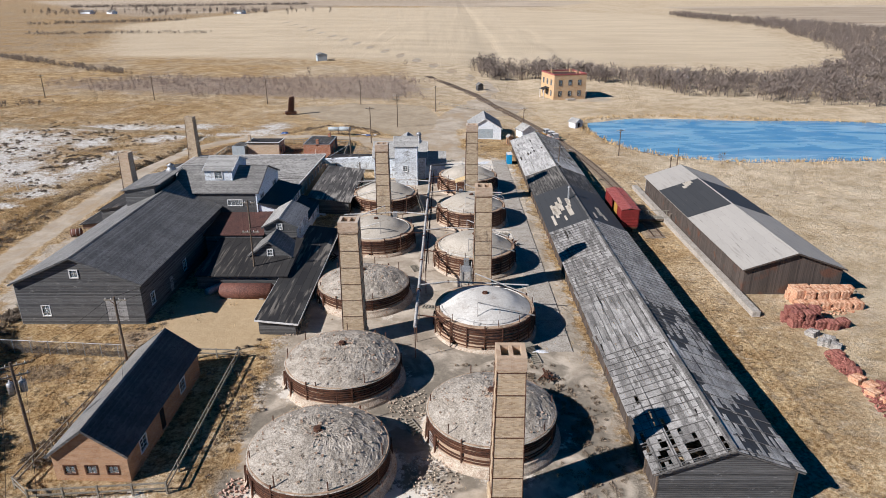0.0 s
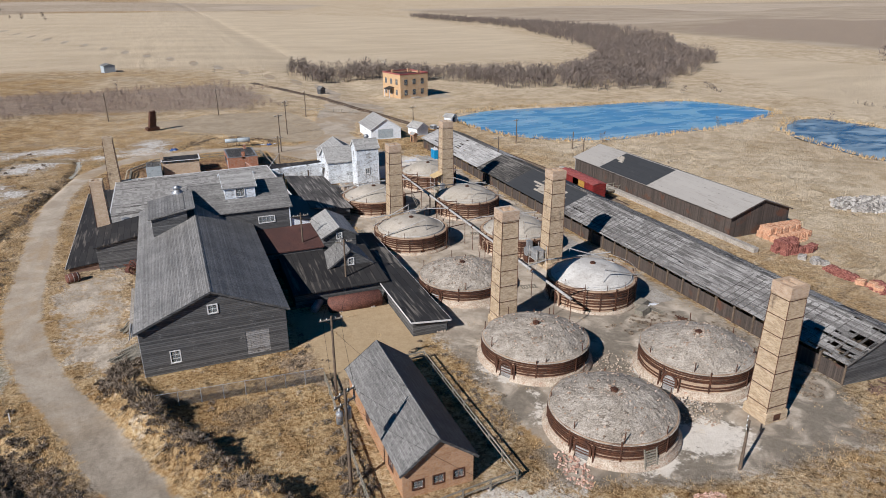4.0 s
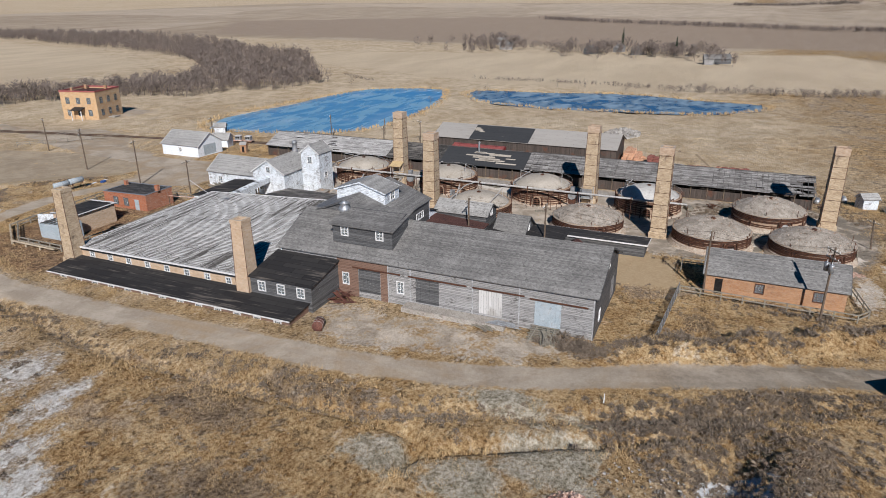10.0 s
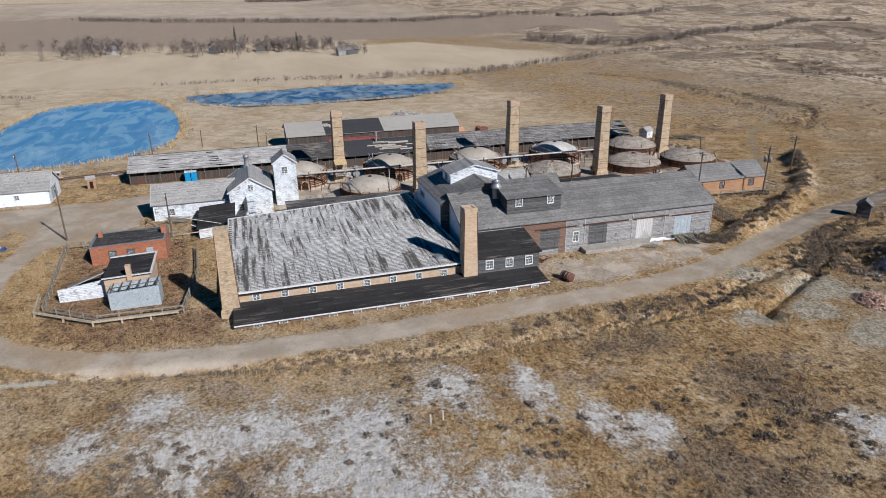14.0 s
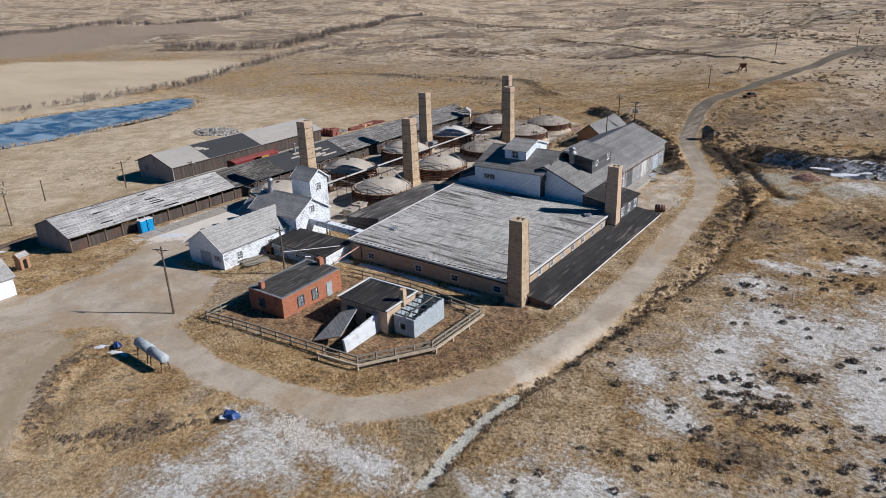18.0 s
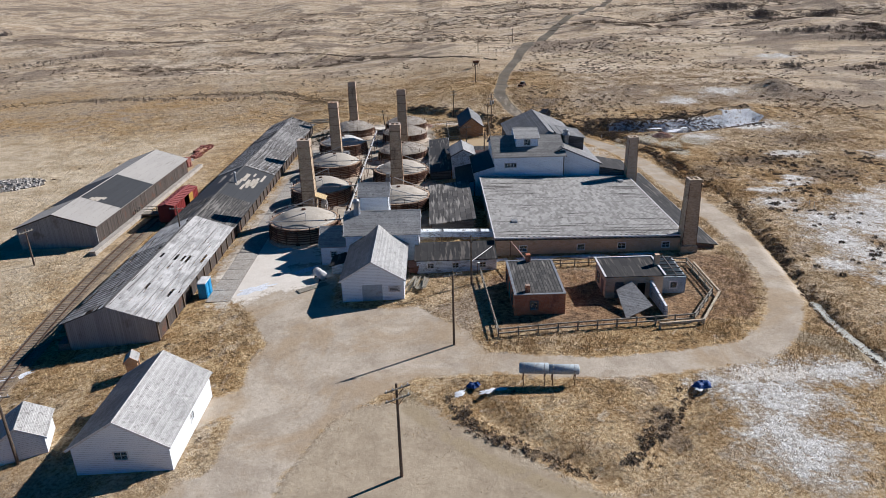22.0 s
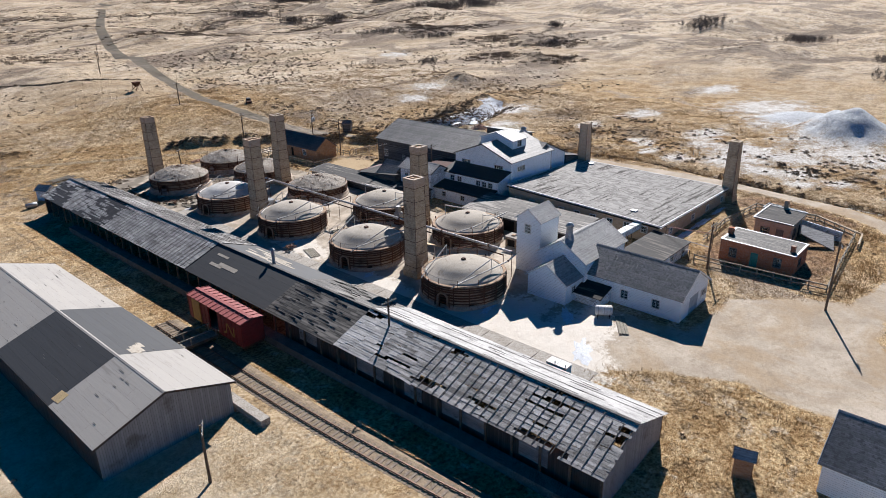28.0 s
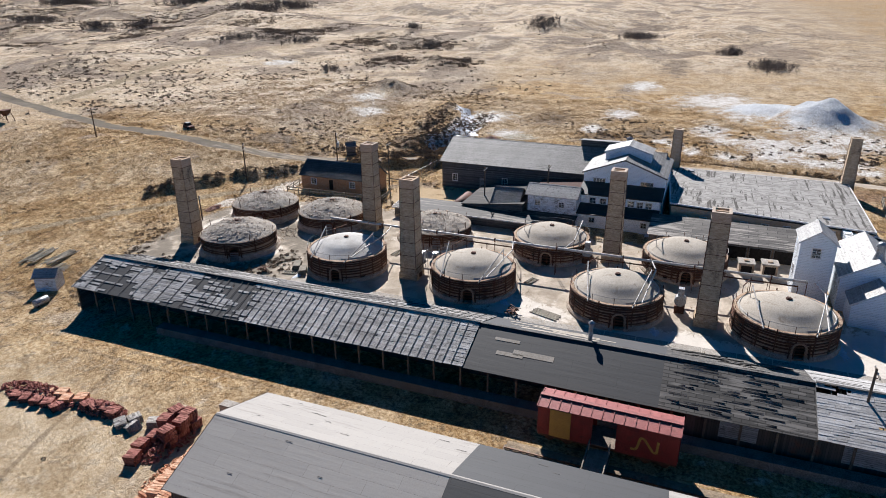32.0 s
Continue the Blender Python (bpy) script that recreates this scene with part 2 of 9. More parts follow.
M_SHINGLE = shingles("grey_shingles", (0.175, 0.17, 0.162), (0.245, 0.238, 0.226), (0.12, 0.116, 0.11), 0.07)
# next two: shingles for east slopes, with the slope's shade put into the colour
M_SHINGLE_SHADE = shingles("shade_side_shingles", (0.17, 0.17, 0.168), (0.28, 0.275, 0.265), (0.10, 0.10, 0.098), 0.09, patch=0.53)
M_SHINGLE_DEEP_SHADE = shingles("deep_shade_shingles", (0.045, 0.047, 0.05), (0.085, 0.086, 0.088), (0.03, 0.031, 0.033), 0.07)
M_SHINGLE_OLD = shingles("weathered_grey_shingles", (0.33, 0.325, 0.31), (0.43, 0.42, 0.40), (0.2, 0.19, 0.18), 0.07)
M_TAR = strips("black_tar_paper", (0.02, 0.02, 0.021), (0.035, 0.034, 0.034), (0.13, 0.11, 0.095), 0.9, 5.0, "y", streaks=0.15, rough=0.6)
M_TAR_W = strips("worn_black_tar_paper", (0.018, 0.017, 0.018), (0.036, 0.034, 0.033), (0.125, 0.11, 0.096), 0.9, 4.0, "y", streaks=0.42, rough=0.84)
M_TAR_OLD = strips("rotted_felt_and_shingle", (0.045, 0.043, 0.04), (0.115, 0.107, 0.098), (0.21, 0.195, 0.175), 0.4, 1.3, "y", gap=0.05, streaks=0.5, rough=0.72)
M_ROLL = strips("grey_roll_roofing", (0.36, 0.34, 0.312), (0.39, 0.368, 0.337), (0.30, 0.282, 0.256), 1.1, 5.0, "y", gap=0.006, streaks=0.3, rough=0.85)
M_ROLL_DARK = strips("dark_roll_roofing", (0.045, 0.047, 0.05), (0.05, 0.052, 0.055), (0.04, 0.04, 0.042), 1.0, 9.0, "y", gap=0.012, streaks=0.2)
M_ROOFBOARD = rough_mat("bleached_roof_boards", (0.21, 0.202, 0.194), (0.30, 0.29, 0.277), 0.4, (0.13, 0.122, 0.114), 12, 0.7, island=0.7, spec=0.3)
M_ROOFBOARD_PALE = rough_mat("pale_roof_boards", (0.37, 0.362, 0.35), (0.49, 0.48, 0.466), 0.4, (0.3, 0.29, 0.28), 12, 0.75, island=0.5, spec=0.3)
# east-slope boards, paler because the sheen towards the sun is in the colour
M_ROOFBOARD_EAST = rough_mat("sheen_pale_roof_boards", (0.27, 0.265, 0.258), (0.42, 0.412, 0.40), 0.4, (0.17, 0.163, 0.155), 12, 0.7, island=0.6, spec=0.3)
M_ROOFBOARD_MID = rough_mat("grey_roof_boards", (0.27, 0.265, 0.255), (0.38, 0.37, 0.36), 0.4, (0.15, 0.14, 0.13), 12, 0.85, island=0.75, spec=0.2)
M_LATH = rough_mat("grey_lath", (0.15, 0.143, 0.135), (0.085, 0.08, 0.077), 1.0, None, 12, island=0.5)
M_RUSTROOF = rough_mat("rust_red_roof", (0.10, 0.048, 0.04), (0.075, 0.04, 0.035), 0.4, (0.05, 0.03, 0.03), 8)
M_BOILER = rough_mat("rusty_boiler_plate", (0.16, 0.07, 0.05), (0.11, 0.05, 0.04), 1.0, (0.2, 0.1, 0.07), 10, 0.7)
M_TRIM = rough_mat("white_paint", (0.74, 0.74, 0.73), (0.64, 0.63, 0.62), 2.0, (0.45, 0.42, 0.4), 14, 0.6)
M_GLASS = glass_mat("window_glass")
M_POLE = rough_mat("pole_timber", (0.16, 0.12, 0.085), (0.11, 0.085, 0.065), 2.0, None, 20)
M_RAIL_WOOD = rough_mat("weathered_rail_timber", (0.30, 0.27, 0.22), (0.22, 0.2, 0.165), 1.5, (0.17, 0.2, 0.12), 16)
M_ZINC = rough_mat("galvanised_steel", (0.40, 0.42, 0.44), (0.32, 0.33, 0.34), 1.0, (0.3, 0.22, 0.17), 10, 0.45, metal=0.5)
M_BLUE = rough_mat("pale_blue_paint", (0.36, 0.42, 0.46), (0.42, 0.47, 0.5), 1.0, (0.3, 0.29, 0.28), 14, 0.7)
M_CAR_RED = rough_mat("boxcar_red", (0.22, 0.028, 0.026), (0.17, 0.024, 0.022), 1.0, (0.12, 0.03, 0.025), 14, 0.6)
M_CAR_ROOF = rough_mat("boxcar_roof_red", (0.34, 0.105, 0.095), (0.29, 0.085, 0.08), 1.0, (0.22, 0.08, 0.07), 14, 0.6)
M_DOOR_WHITE = boards("chalky_white_door_boards", (0.52, 0.51, 0.49), (0.66, 0.65, 0.63), (0.42, 0.4, 0.37), 0.3)
M_YELLOW = rough_mat("ochre_door_paint", (0.42, 0.24, 0.05), (0.36, 0.2, 0.05), 1.5, None, 14, 0.6)
M_YELLOW_PLY = rough_mat("yellowed_plywood", (0.55, 0.42, 0.22), (0.48, 0.36, 0.2), 1.5, None, 14, 0.7)
M_BLUEBOX = rough_mat("bright_blue_plastic", (0.02, 0.27, 0.55), (0.025, 0.24, 0.48), 2.0, None, 10, 0.4)
M_CONC = rough_mat("old_concrete", (0.40, 0.37, 0.33), (0.33, 0.3, 0.26), 0.8, (0.24, 0.21, 0.18), 9)
# darkened concrete: the shade under the shed's eave is in the colour
M_CONC_SHADED = rough_mat("eave_shaded_concrete", (0.20, 0.185, 0.165), (0.14, 0.128, 0.114), 0.8, (0.09, 0.08, 0.07), 9)
M_STEEL_RAIL = rough_mat("rail_steel", (0.15, 0.09, 0.06), (0.12, 0.08, 0.06), 2, None, 15, 0.5, metal=0.6)
M_TIE = rough_mat("old_sleeper_timber", (0.17, 0.14, 0.112), (0.24, 0.198, 0.16), 2, None, 15, island=0.5)
M_BRICK_PINK = rough_mat("pink_loose_bricks", (0.47, 0.29, 0.22), (0.60, 0.43, 0.35), 2, None, 10, island=0.8)
M_BRICK_ORANGE = rough_mat("orange_stacked_bricks", (0.52, 0.27, 0.16), (0.60, 0.38, 0.25), 2, None, 10, island=0.7)
M_BRICK_DARK = rough_mat("dark_red_loose_bricks", (0.22, 0.08, 0.065), (0.3, 0.13, 0.1), 2, None, 10, island=0.8)
M_STONE = rough_mat("grey_rubble", (0.36, 0.34, 0.31), (0.27, 0.25, 0.23), 2, None, 9, island=0.8)
M_RUBBLE = rough_mat("mixed_kiln_rubble", (0.45, 0.32, 0.23), (0.40, 0.36, 0.31), 2, None, 9, island=0.9)
M_SNOW = rough_mat("old_snow", (0.74, 0.76, 0.8), (0.64, 0.66, 0.7), 1.5, (0.45, 0.42, 0.38), 8)


def tile_mat(name, a, b, dark, amount):
    """Square roof tiles, each of its own tone, with long dark streaks down the slope."""
    n = Nodes(name)
    tone = n.math("FRACT", n.math("ADD", n.rnd, n.math("MULTIPLY", n.island, 3.7)))
    col = n.mix(tone, a, b)
    wear = n.noise(0.9, 6, (0.16, 2.2, 1))
    big = n.noise(0.11, 4)
    f = n.step(n.math("ADD", n.math("ADD", wear, n.math("MULTIPLY", big, 0.35)), n.math("MULTIPLY", tone, 0.1)), 0.86 - amount, 0.92 - amount)
    col = n.mix(f, col, dark)
    grain = n.noise(11, 5)
    col = n.mix(0.5, col, n.mix(grain, (0.2, 0.2, 0.2), (0.85, 0.85, 0.85)), "SOFT_LIGHT")
    return n.done(col, 0.92, grain, 0.01, 0.0, 0.12)


M_TILE = tile_mat("grey_roof_tiles", (0.28, 0.268, 0.25), (0.50, 0.483, 0.455), (0.14, 0.131, 0.12), 0.06)
# west-facing lower edges: the sun they catch is put into a paler tone
M_TILE_EDGE = tile_mat("sunlit_tile_edges", (0.46, 0.47, 0.48), (0.70, 0.71, 0.72), (0.08, 0.077, 0.074), 0.13)


# ---- mesh helpers ----


class Mesh:
    """Vertices and faces gathered in lists, for one mesh object."""

    def __init__(self):
        self.v, self.f = [], []

    def add(self, verts, faces):
        o = len(self.v)
        self.v += [tuple(p) for p in verts]
        self.f += [tuple(i + o for i in q) for q in faces]
        return self

    def box(self, x0, x1, y0, y1, z0, z1):
        v = [(x, y, z) for z in (z0, z1) for y in (y0, y1) for x in (x0, x1)]
        return self.add(v, [(0, 2, 3, 1), (4, 5, 7, 6), (0, 1, 5, 4), (2, 6, 7, 3), (0, 4, 6, 2), (1, 3, 7, 5)])

    def hexa(self, low, high):
        """A solid between two loops of four points."""
        return self.add([*low, *high], [(3, 2, 1, 0), (4, 5, 6, 7), (0, 1, 5, 4), (1, 2, 6, 5), (2, 3, 7, 6), (3, 0, 4, 7)])

    def slab(self, quad, t):
        """A sheet of thickness t under four points."""
        n = (Vector(quad[1]) - Vector(quad[0])).cross(Vector(quad[3]) - Vector(quad[0])).normalized() * t
        return self.hexa([tuple(Vector(p) - n) for p in quad], quad)

    def beam(self, a, b, w, h=None):
        """A straight square bar from a to b."""
        a, b, h = Vector(a), Vector(b), h or w
        d = (b - a).normalized()
        s = d.cross(Vector((0, 0, 1)))
        s = s.normalized() if s.length > 1e-4 else Vector((1, 0, 0))
        u = s.cross(d).normalized()
        c = [(-1, -1), (1, -1), (1, 1), (-1, 1)]
        return self.hexa([a + s * w / 2 * i + u * h / 2 * j for i, j in c], [b + s * w / 2 * i + u * h / 2 * j for i, j in c])

    def rod(self, a, b, r, r2=None, n=8):
        """A round bar from a to b."""
        a, b, r2 = Vector(a), Vector(b), r if r2 is None else r2
        d = (b - a).normalized()
        s = d.cross(Vector((0, 0, 1)))
        s = s.normalized() if s.length > 1e-4 else Vector((1, 0, 0))
        u = s.cross(d)
        ring = [s * math.cos(6.2832 * k / n) + u * math.sin(6.2832 * k / n) for k in range(n)]
        v = [a + p * r for p in ring] + [b + p * r2 for p in ring]
        return self.add(v, [(k, (k + 1) % n, n + (k + 1) % n, n + k) for k in range(n)] + [tuple(range(n))[::-1], tuple(range(n, 2 * n))])

    def lathe(self, profile, n=48, a0=0.0, a1=6.28319, skip=None):
        """A profile of (r, z) turned round z; skip(segment, step) leaves holes."""
        full = a1 - a0 > 6.28
        cols = n if full else n + 1
        v = [(r * math.cos(a0 + (a1 - a0) * k / n), r * math.sin(a0 + (a1 - a0) * k / n), z) for k in range(cols) for r, z in profile]
        m, f = len(profile), []
        for k in range(n):
            q = (k + 1) % cols
            for j in range(m - 1):
                if not (skip and skip(k, j)):
                    f.append((k * m + j, q * m + j, q * m + j + 1, k * m + j + 1))
        return self.add(v, f)

    def data(self, name):
        me = bpy.data.meshes.new(name)
        me.from_pydata([tuple(p) for p in self.v], [], self.f)
        return me


def part(name, mesh, material, parent=None, label="", smooth=False):
    """One mesh object, under a thing or a part."""
    me = mesh.data(name) if isinstance(mesh, Mesh) else mesh
    if not me.materials:
        me.materials.append(material)
    if smooth:
        me.shade_smooth()
    ob = new(name, me)
    if parent:
        ob.parent = parent
    if label:
        ob["label"] = label
    return ob


def thing(name, at, yaw, label, category, group="", kind=""):
    ob = new(name)
    ob.empty_display_size = 0.2
    ob.matrix_basis = pose(*at, 0, 0, yaw)
    return tagged(ob, label, category, group, kind)


def lerp_table(v, table):
    xs, ys = zip(*table)
    return np.interp(v, xs, ys)


FALL = [(-400, 1.0), (-130, 0.3), (-60, 0.0), (-30, 0.0), (-9, -0.6), (5, -0.9), (15, -1.2), (24, -2.0), (31, -2.4), (38, -2.0), (60, -2.2), (130, -2.6), (400, -3.0)]


LATTICE = {}


def smooth_noise(x, y, size, seed):
    """Value noise on a lattice, for arrays."""
    if seed not in LATTICE:
        LATTICE[seed] = np.random.RandomState(seed).rand(256, 256)
    g = LATTICE[seed]
    u, w = np.asarray(x) / size, np.asarray(y) / size
    iu, iw = np.floor(u).astype(int), np.floor(w).astype(int)
    fu, fw = u - iu, w - iw
    fu, fw = fu * fu * (3 - 2 * fu), fw * fw * (3 - 2 * fw)
    a, b = g[iu % 256, iw % 256], g[(iu + 1) % 256, iw % 256]
    c, d = g[iu % 256, (iw + 1) % 256], g[(iu + 1) % 256, (iw + 1) % 256]
    return (a * (1 - fu) + b * fu) * (1 - fw) + (c * (1 - fu) + d * fu) * fw


def ramp(v, lo, hi):
    t = np.clip((v - lo) / (hi - lo), 0, 1)
    return t * t * (3 - 2 * t)


def ground_z(x, y):
    """Height of the ground: flat round the works, rolling hills to the south and south-west, plains elsewhere."""
    x, y = np.asarray(x, float), np.asarray(y, float)
    base = lerp_table(x, FALL)
    rise = 0.030 * np.clip(-y - 10, 0, 900) * ramp(-y, 10, 120) + 0.02 * np.clip(-x - 140, 0, 500) * ramp(-y, -120, 60)
    rise = rise + 4.3 * ramp(-x, 0, 35) * ramp(-y, -36, 2) + 3.0 * ramp(-y, 10, 120)
    wild = np.maximum(ramp(-y, 25, 160), ramp(-x, 150, 320) * ramp(200 - y, 0, 120))
    hills = (smooth_noise(x, y, 60, 3) - 0.5) * 9 + (smooth_noise(x, y, 150, 4) - 0.5) * 16 * ramp(-y, 120, 320) + (smooth_noise(x, y, 24, 5) - 0.5) * 3.0 + (smooth_noise(x, y, 11, 8) - 0.5) * 0.9
    near = np.maximum(ramp(-x, 66, 80), np.maximum(ramp(-y, -36, -15), np.maximum(ramp(x, 56, 75), ramp(y, 195, 215))))
    small = (smooth_noise(x, y, 9, 6) - 0.5) * 0.5 + (smooth_noise(x, y, 3.5, 7) - 0.5) * 0.25
    away = 70.0 * ramp(np.hypot(x, y - 100), 2500, 14000)
    return base + rise * 0.7 + wild * hills + near * small + away


def gz(x, y):
    return float(ground_z(x, y))


def inside(poly, x, y):
    """Signed distance to a polygon for arrays of points: above 0 inside."""
    x, y = np.asarray(x, float), np.asarray(y, float)
    d, odd = np.full(x.shape, 1e9), np.zeros(x.shape, bool)
    for (ax, ay), (bx, by) in zip(poly, poly[1:] + poly[:1]):
        t = np.clip(((x - ax) * (bx - ax) + (y - ay) * (by - ay)) / ((bx - ax) ** 2 + (by - ay) ** 2 + 1e-9), 0, 1)
        d = np.minimum(d, np.hypot(x - ax - t * (bx - ax), y - ay - t * (by - ay)))
        cross = (ay > y) != (by > y)
        odd ^= cross & (x < (bx - ax) * (y - ay) / (by - ay + 1e-12) + ax)
    return np.where(odd, d, -d)


def near_line(line, x, y):
    """Distance to a polyline."""
    x, y = np.asarray(x, float), np.asarray(y, float)
    d = np.full(x.shape, 1e9)
    for (ax, ay), (bx, by) in zip(line, line[1:]):
        t = np.clip(((x - ax) * (bx - ax) + (y - ay) * (by - ay)) / ((bx - ax) ** 2 + (by - ay) ** 2 + 1e-9), 0, 1)
        d = np.minimum(d, np.hypot(x - ax - t * (bx - ax), y - ay - t * (by - ay)))
    return d


def rounded(line, steps=5):
    """A smooth curve through the points of a line."""
    p = [Vector((a, b)) for a, b in line]
    p = [2 * p[0] - p[1], *p, 2 * p[-1] - p[-2]]
    out = []
    for a, b, c, d in zip(p, p[1:], p[2:], p[3:]):
        for k in range(steps):
            t = k / steps
            q = 0.5 * (2 * b + (c - a) * t + (2 * a - 5 * b + 4 * c - d) * t * t + (3 * b - a - 3 * c + d) * t ** 3)
            out.append((q.x, q.y))
    return out + [tuple(p[-2])]


# ---- ground, road, ponds ----
ROAD = rounded([(14, 181), (4, 176), (-8, 172), (-21, 171), (-33, 173), (-43, 172), (-51, 170), (-57, 164), (-61, 155), (-63, 145), (-63.5, 130), (-63, 115), (-62.5, 102), (-62, 92), (-59.8, 81), (-56.9, 72), (-53.2, 64), (-49.5, 55), (-46.2, 47), (-42.6, 32), (-39.5, 10), (-42, -12), (-46.5, -40), (-55, -75), (-66, -118), (-98, -225), (-150, -360), (-290, -680)])
NORTH_ROAD = rounded([(2, 168), (1, 188), (4, 205), (8, 227), (18, 262), (16, 285), (3, 320), (-30, 401), (-114, 603), (-190, 800)])
SIDE_TRACK = rounded([(-57, 168), (-66, 175), (-80, 178), (-110, 186), (-150, 196)])
SOUTH_TRACK = rounded([(-29, 43), (-20, 36), (-8, 26), (9, 14), (28, -6), (45, -30), (60, -90), (40, -160)])
DITCH_PATH = rounded([(-13, 176), (-15, 180), (-20, 186), (-27, 191), (-36, 195), (-46, 199)])
HILL_TRACK = rounded([(-52, -66), (-72, -70), (-91, -76), (-111, -83), (-132, -89), (-160, -90), (-185, -84), (-250, -90)])
DARK_LINE = rounded([(-46, -74), (-19, -89), (-3, -112), (20, -136), (46, -151), (89, -158)])
YARD = [(13, 128), (13, 149), (7.5, 156), (3.5, 164), (3, 174), (3.5, 190), (-2, 190), (-6, 180), (-14, 173), (-22, 169), (-20, 164), (-14, 157), (-3, 156), (-2, 143), (-3, 134), (4, 134)]
KILN_YARD = [(-17, 41), (-5, 37), (12, 36), (17, 44), (15.6, 150), (4, 150), (-1, 134), (-16, 134), (-17, 75)]
LOT = [(-7, 177), (-15, 177), (-24, 186), (-31, 192), (-38, 199), (-50, 216), (-30, 226), (-6, 224), (-1, 200), (-3, 186)]
BARN_YARD = [(-33, 78), (-31, 62), (-20, 64), (-17, 72), (-21, 79)]
WEST_YARD = [(-60.5, 101), (-50, 102), (-49, 93), (-48.8, 79), (-47.5, 69.5), (-52, 68.5), (-58, 78), (-60, 88)]
EAST_ROAD = rounded([(6, 205), (20, 225), (34, 240), (52, 246.5), (75, 240.5), (102, 238), (127, 241), (170, 250)])
NORTH_YARD = [(-3, 186), (6, 187), (9, 200), (22, 213), (28, 230), (14, 236), (5, 228), (-2, 205)]
ALKALI_WEST = [(-72, 149.7, 3.0, 3.4), (-77.4, 139.7, 4.6, 4.2), (-79.6, 132, 4.8, 6), (-85, 132.5, 4.2, 8.5), (-79.4, 146, 6, 4.5), (-77.2, 121.6, 4.4, 3.4), (-79, 114.2, 4.2, 2.0), (-86.7, 110.2, 3.8, 2.1), (-92.5, 132.5, 8, 9), (-88, 107, 3, 3), (-93, 122, 5, 5), (-92, 141, 7, 8), (-102, 150, 12, 12), (-76, 155, 3.5, 3)]
ALKALI_NORTH = [(-49, 179, 5.5, 6.5), (-47, 186, 5, 5), (-56, 175.3, 6, 2.4), (-66, 174.8, 7, 3.2), (-73, 170, 6, 5), (-88, 166, 6, 6), (-104, 166, 14, 12), (-120, 172, 20, 12), (-118, 146, 18, 13), (-132, 128, 14, 10), (-104, 118, 8, 5), (-70, 186, 10, 4), (-90, 184, 16, 6), (-44, 176, 2.5, 1.2)]
MUD = [(-62.5, 75, 1.8, 3.6), (-64, 71.8, 1.5, 1.6), (-62.6, 67.5, 1.1, 3.6), (-69, 69.5, 4.0, 4.6), (-73.5, 82, 2.2, 3.6), (-74, 75, 2.6, 3.6), (-66.5, 66.7, 2.0, 2.0), (-81, 72.4, 3.6, 4.2), (-75, 66, 4, 3)]
ALKALI_SOUTH = [(-86, 54, 7, 3), (-98, 56, 9, 3.5), (-104, 57, 8, 7), (-95, 21, 6, 5), (-112, 12, 8, 5), (-84, 68, 5, 4), (-163, -58, 9, 5), (-120, 92, 9, 5), (-96, 88, 5, 3), (-150, 118, 16, 12), (-178, 92, 12, 6)]
ALKALI = ALKALI_WEST + ALKALI_NORTH + ALKALI_SOUTH
BANK = rounded([(-10, 18.5), (-13, 21), (-18, 25), (-26, 31), (-33, 38), (-38.5, 46), (-43, 53), (-46.3, 59), (-48.3, 63.5), (-50, 68)])
RAVINE = rounded([(-63, 55.5), (-69, 56.5), (-75, 58), (-82, 58.6), (-90, 56.8), (-98, 53.5), (-106, 49.5)])
SOUTH_WALL = [(x + 0.4, y - 1.7) for x, y in RAVINE]
SOUTH_BERM = [(x + 1.2, y - 5.0) for x, y in RAVINE]
BANK_HIGH = 1.65
PALE = [(-9.2, 46.3, 6.5, 6.5), (-9.3, 59.9, 6.5, 6.5), (5.0, 51.6, 6.5, 6.5), (-9.5, 78.7, 6.5, 6.5), (10, 143, 5.5, 11), (4, 146, 6, 5), (4, 137, 4, 4), (8, 132, 5, 6), (11.5, 120, 3, 16), (9, 98, 3, 8), (-1, 138.5, 3, 3), (-50, 175.2, 4.5, 1.6), (-12, 36, 4, 1.6), (-25, 41, 4, 2), (-20, 40, 4, 1.5), (-2, 42, 4, 3)]
WHEELS = [rounded([(36.8, 20), (36.2, 50), (35.6, 80), (35.2, 102)]), rounded([(35.0, 20), (34.4, 50), (33.8, 80), (33.4, 102)]), rounded([(10, 175), (3, 200)]), rounded([(-6, 173), (1, 186), (2, 204)]), rounded([(60, 66), (46, 62), (38, 60)])]
RUTS = [rounded([(9, 157), (4, 166), (0.5, 176), (1.5, 192)]), rounded([(-2, 160), (-8, 166), (-16, 170.3), (-28, 172.3), (-40, 172.8)]), rounded([(12, 152), (9, 163), (5.5, 174), (4.5, 192), (8, 215)]), rounded([(-14, 159), (-6, 163), (0, 170), (2.8, 182)]), rounded([(-61.9, 150), (-63.2, 132), (-63.2, 115), (-61.9, 94), (-58.8, 78), (-52.7, 61), (-45.3, 42), (-40.4, 10)]), rounded([(-59.9, 150), (-61.4, 132), (-61.3, 115), (-60.2, 94), (-57, 77), (-51, 60), (-43.7, 42), (-38.8, 10)])]
POND_A = rounded([(42, 206), (41, 189), (47, 169), (61, 158), (83, 156), (114, 160), (140, 168), (149, 179), (134, 203), (92, 209), (62, 213), (42, 206)], 4)[:-1]
POND_B = rounded([(140, 158), (124, 146), (117, 120), (120, 92), (124, 68), (142, 49), (152, 52), (155, 72), (162, 98), (155, 130), (152, 156), (140, 158)], 4)[:-1]
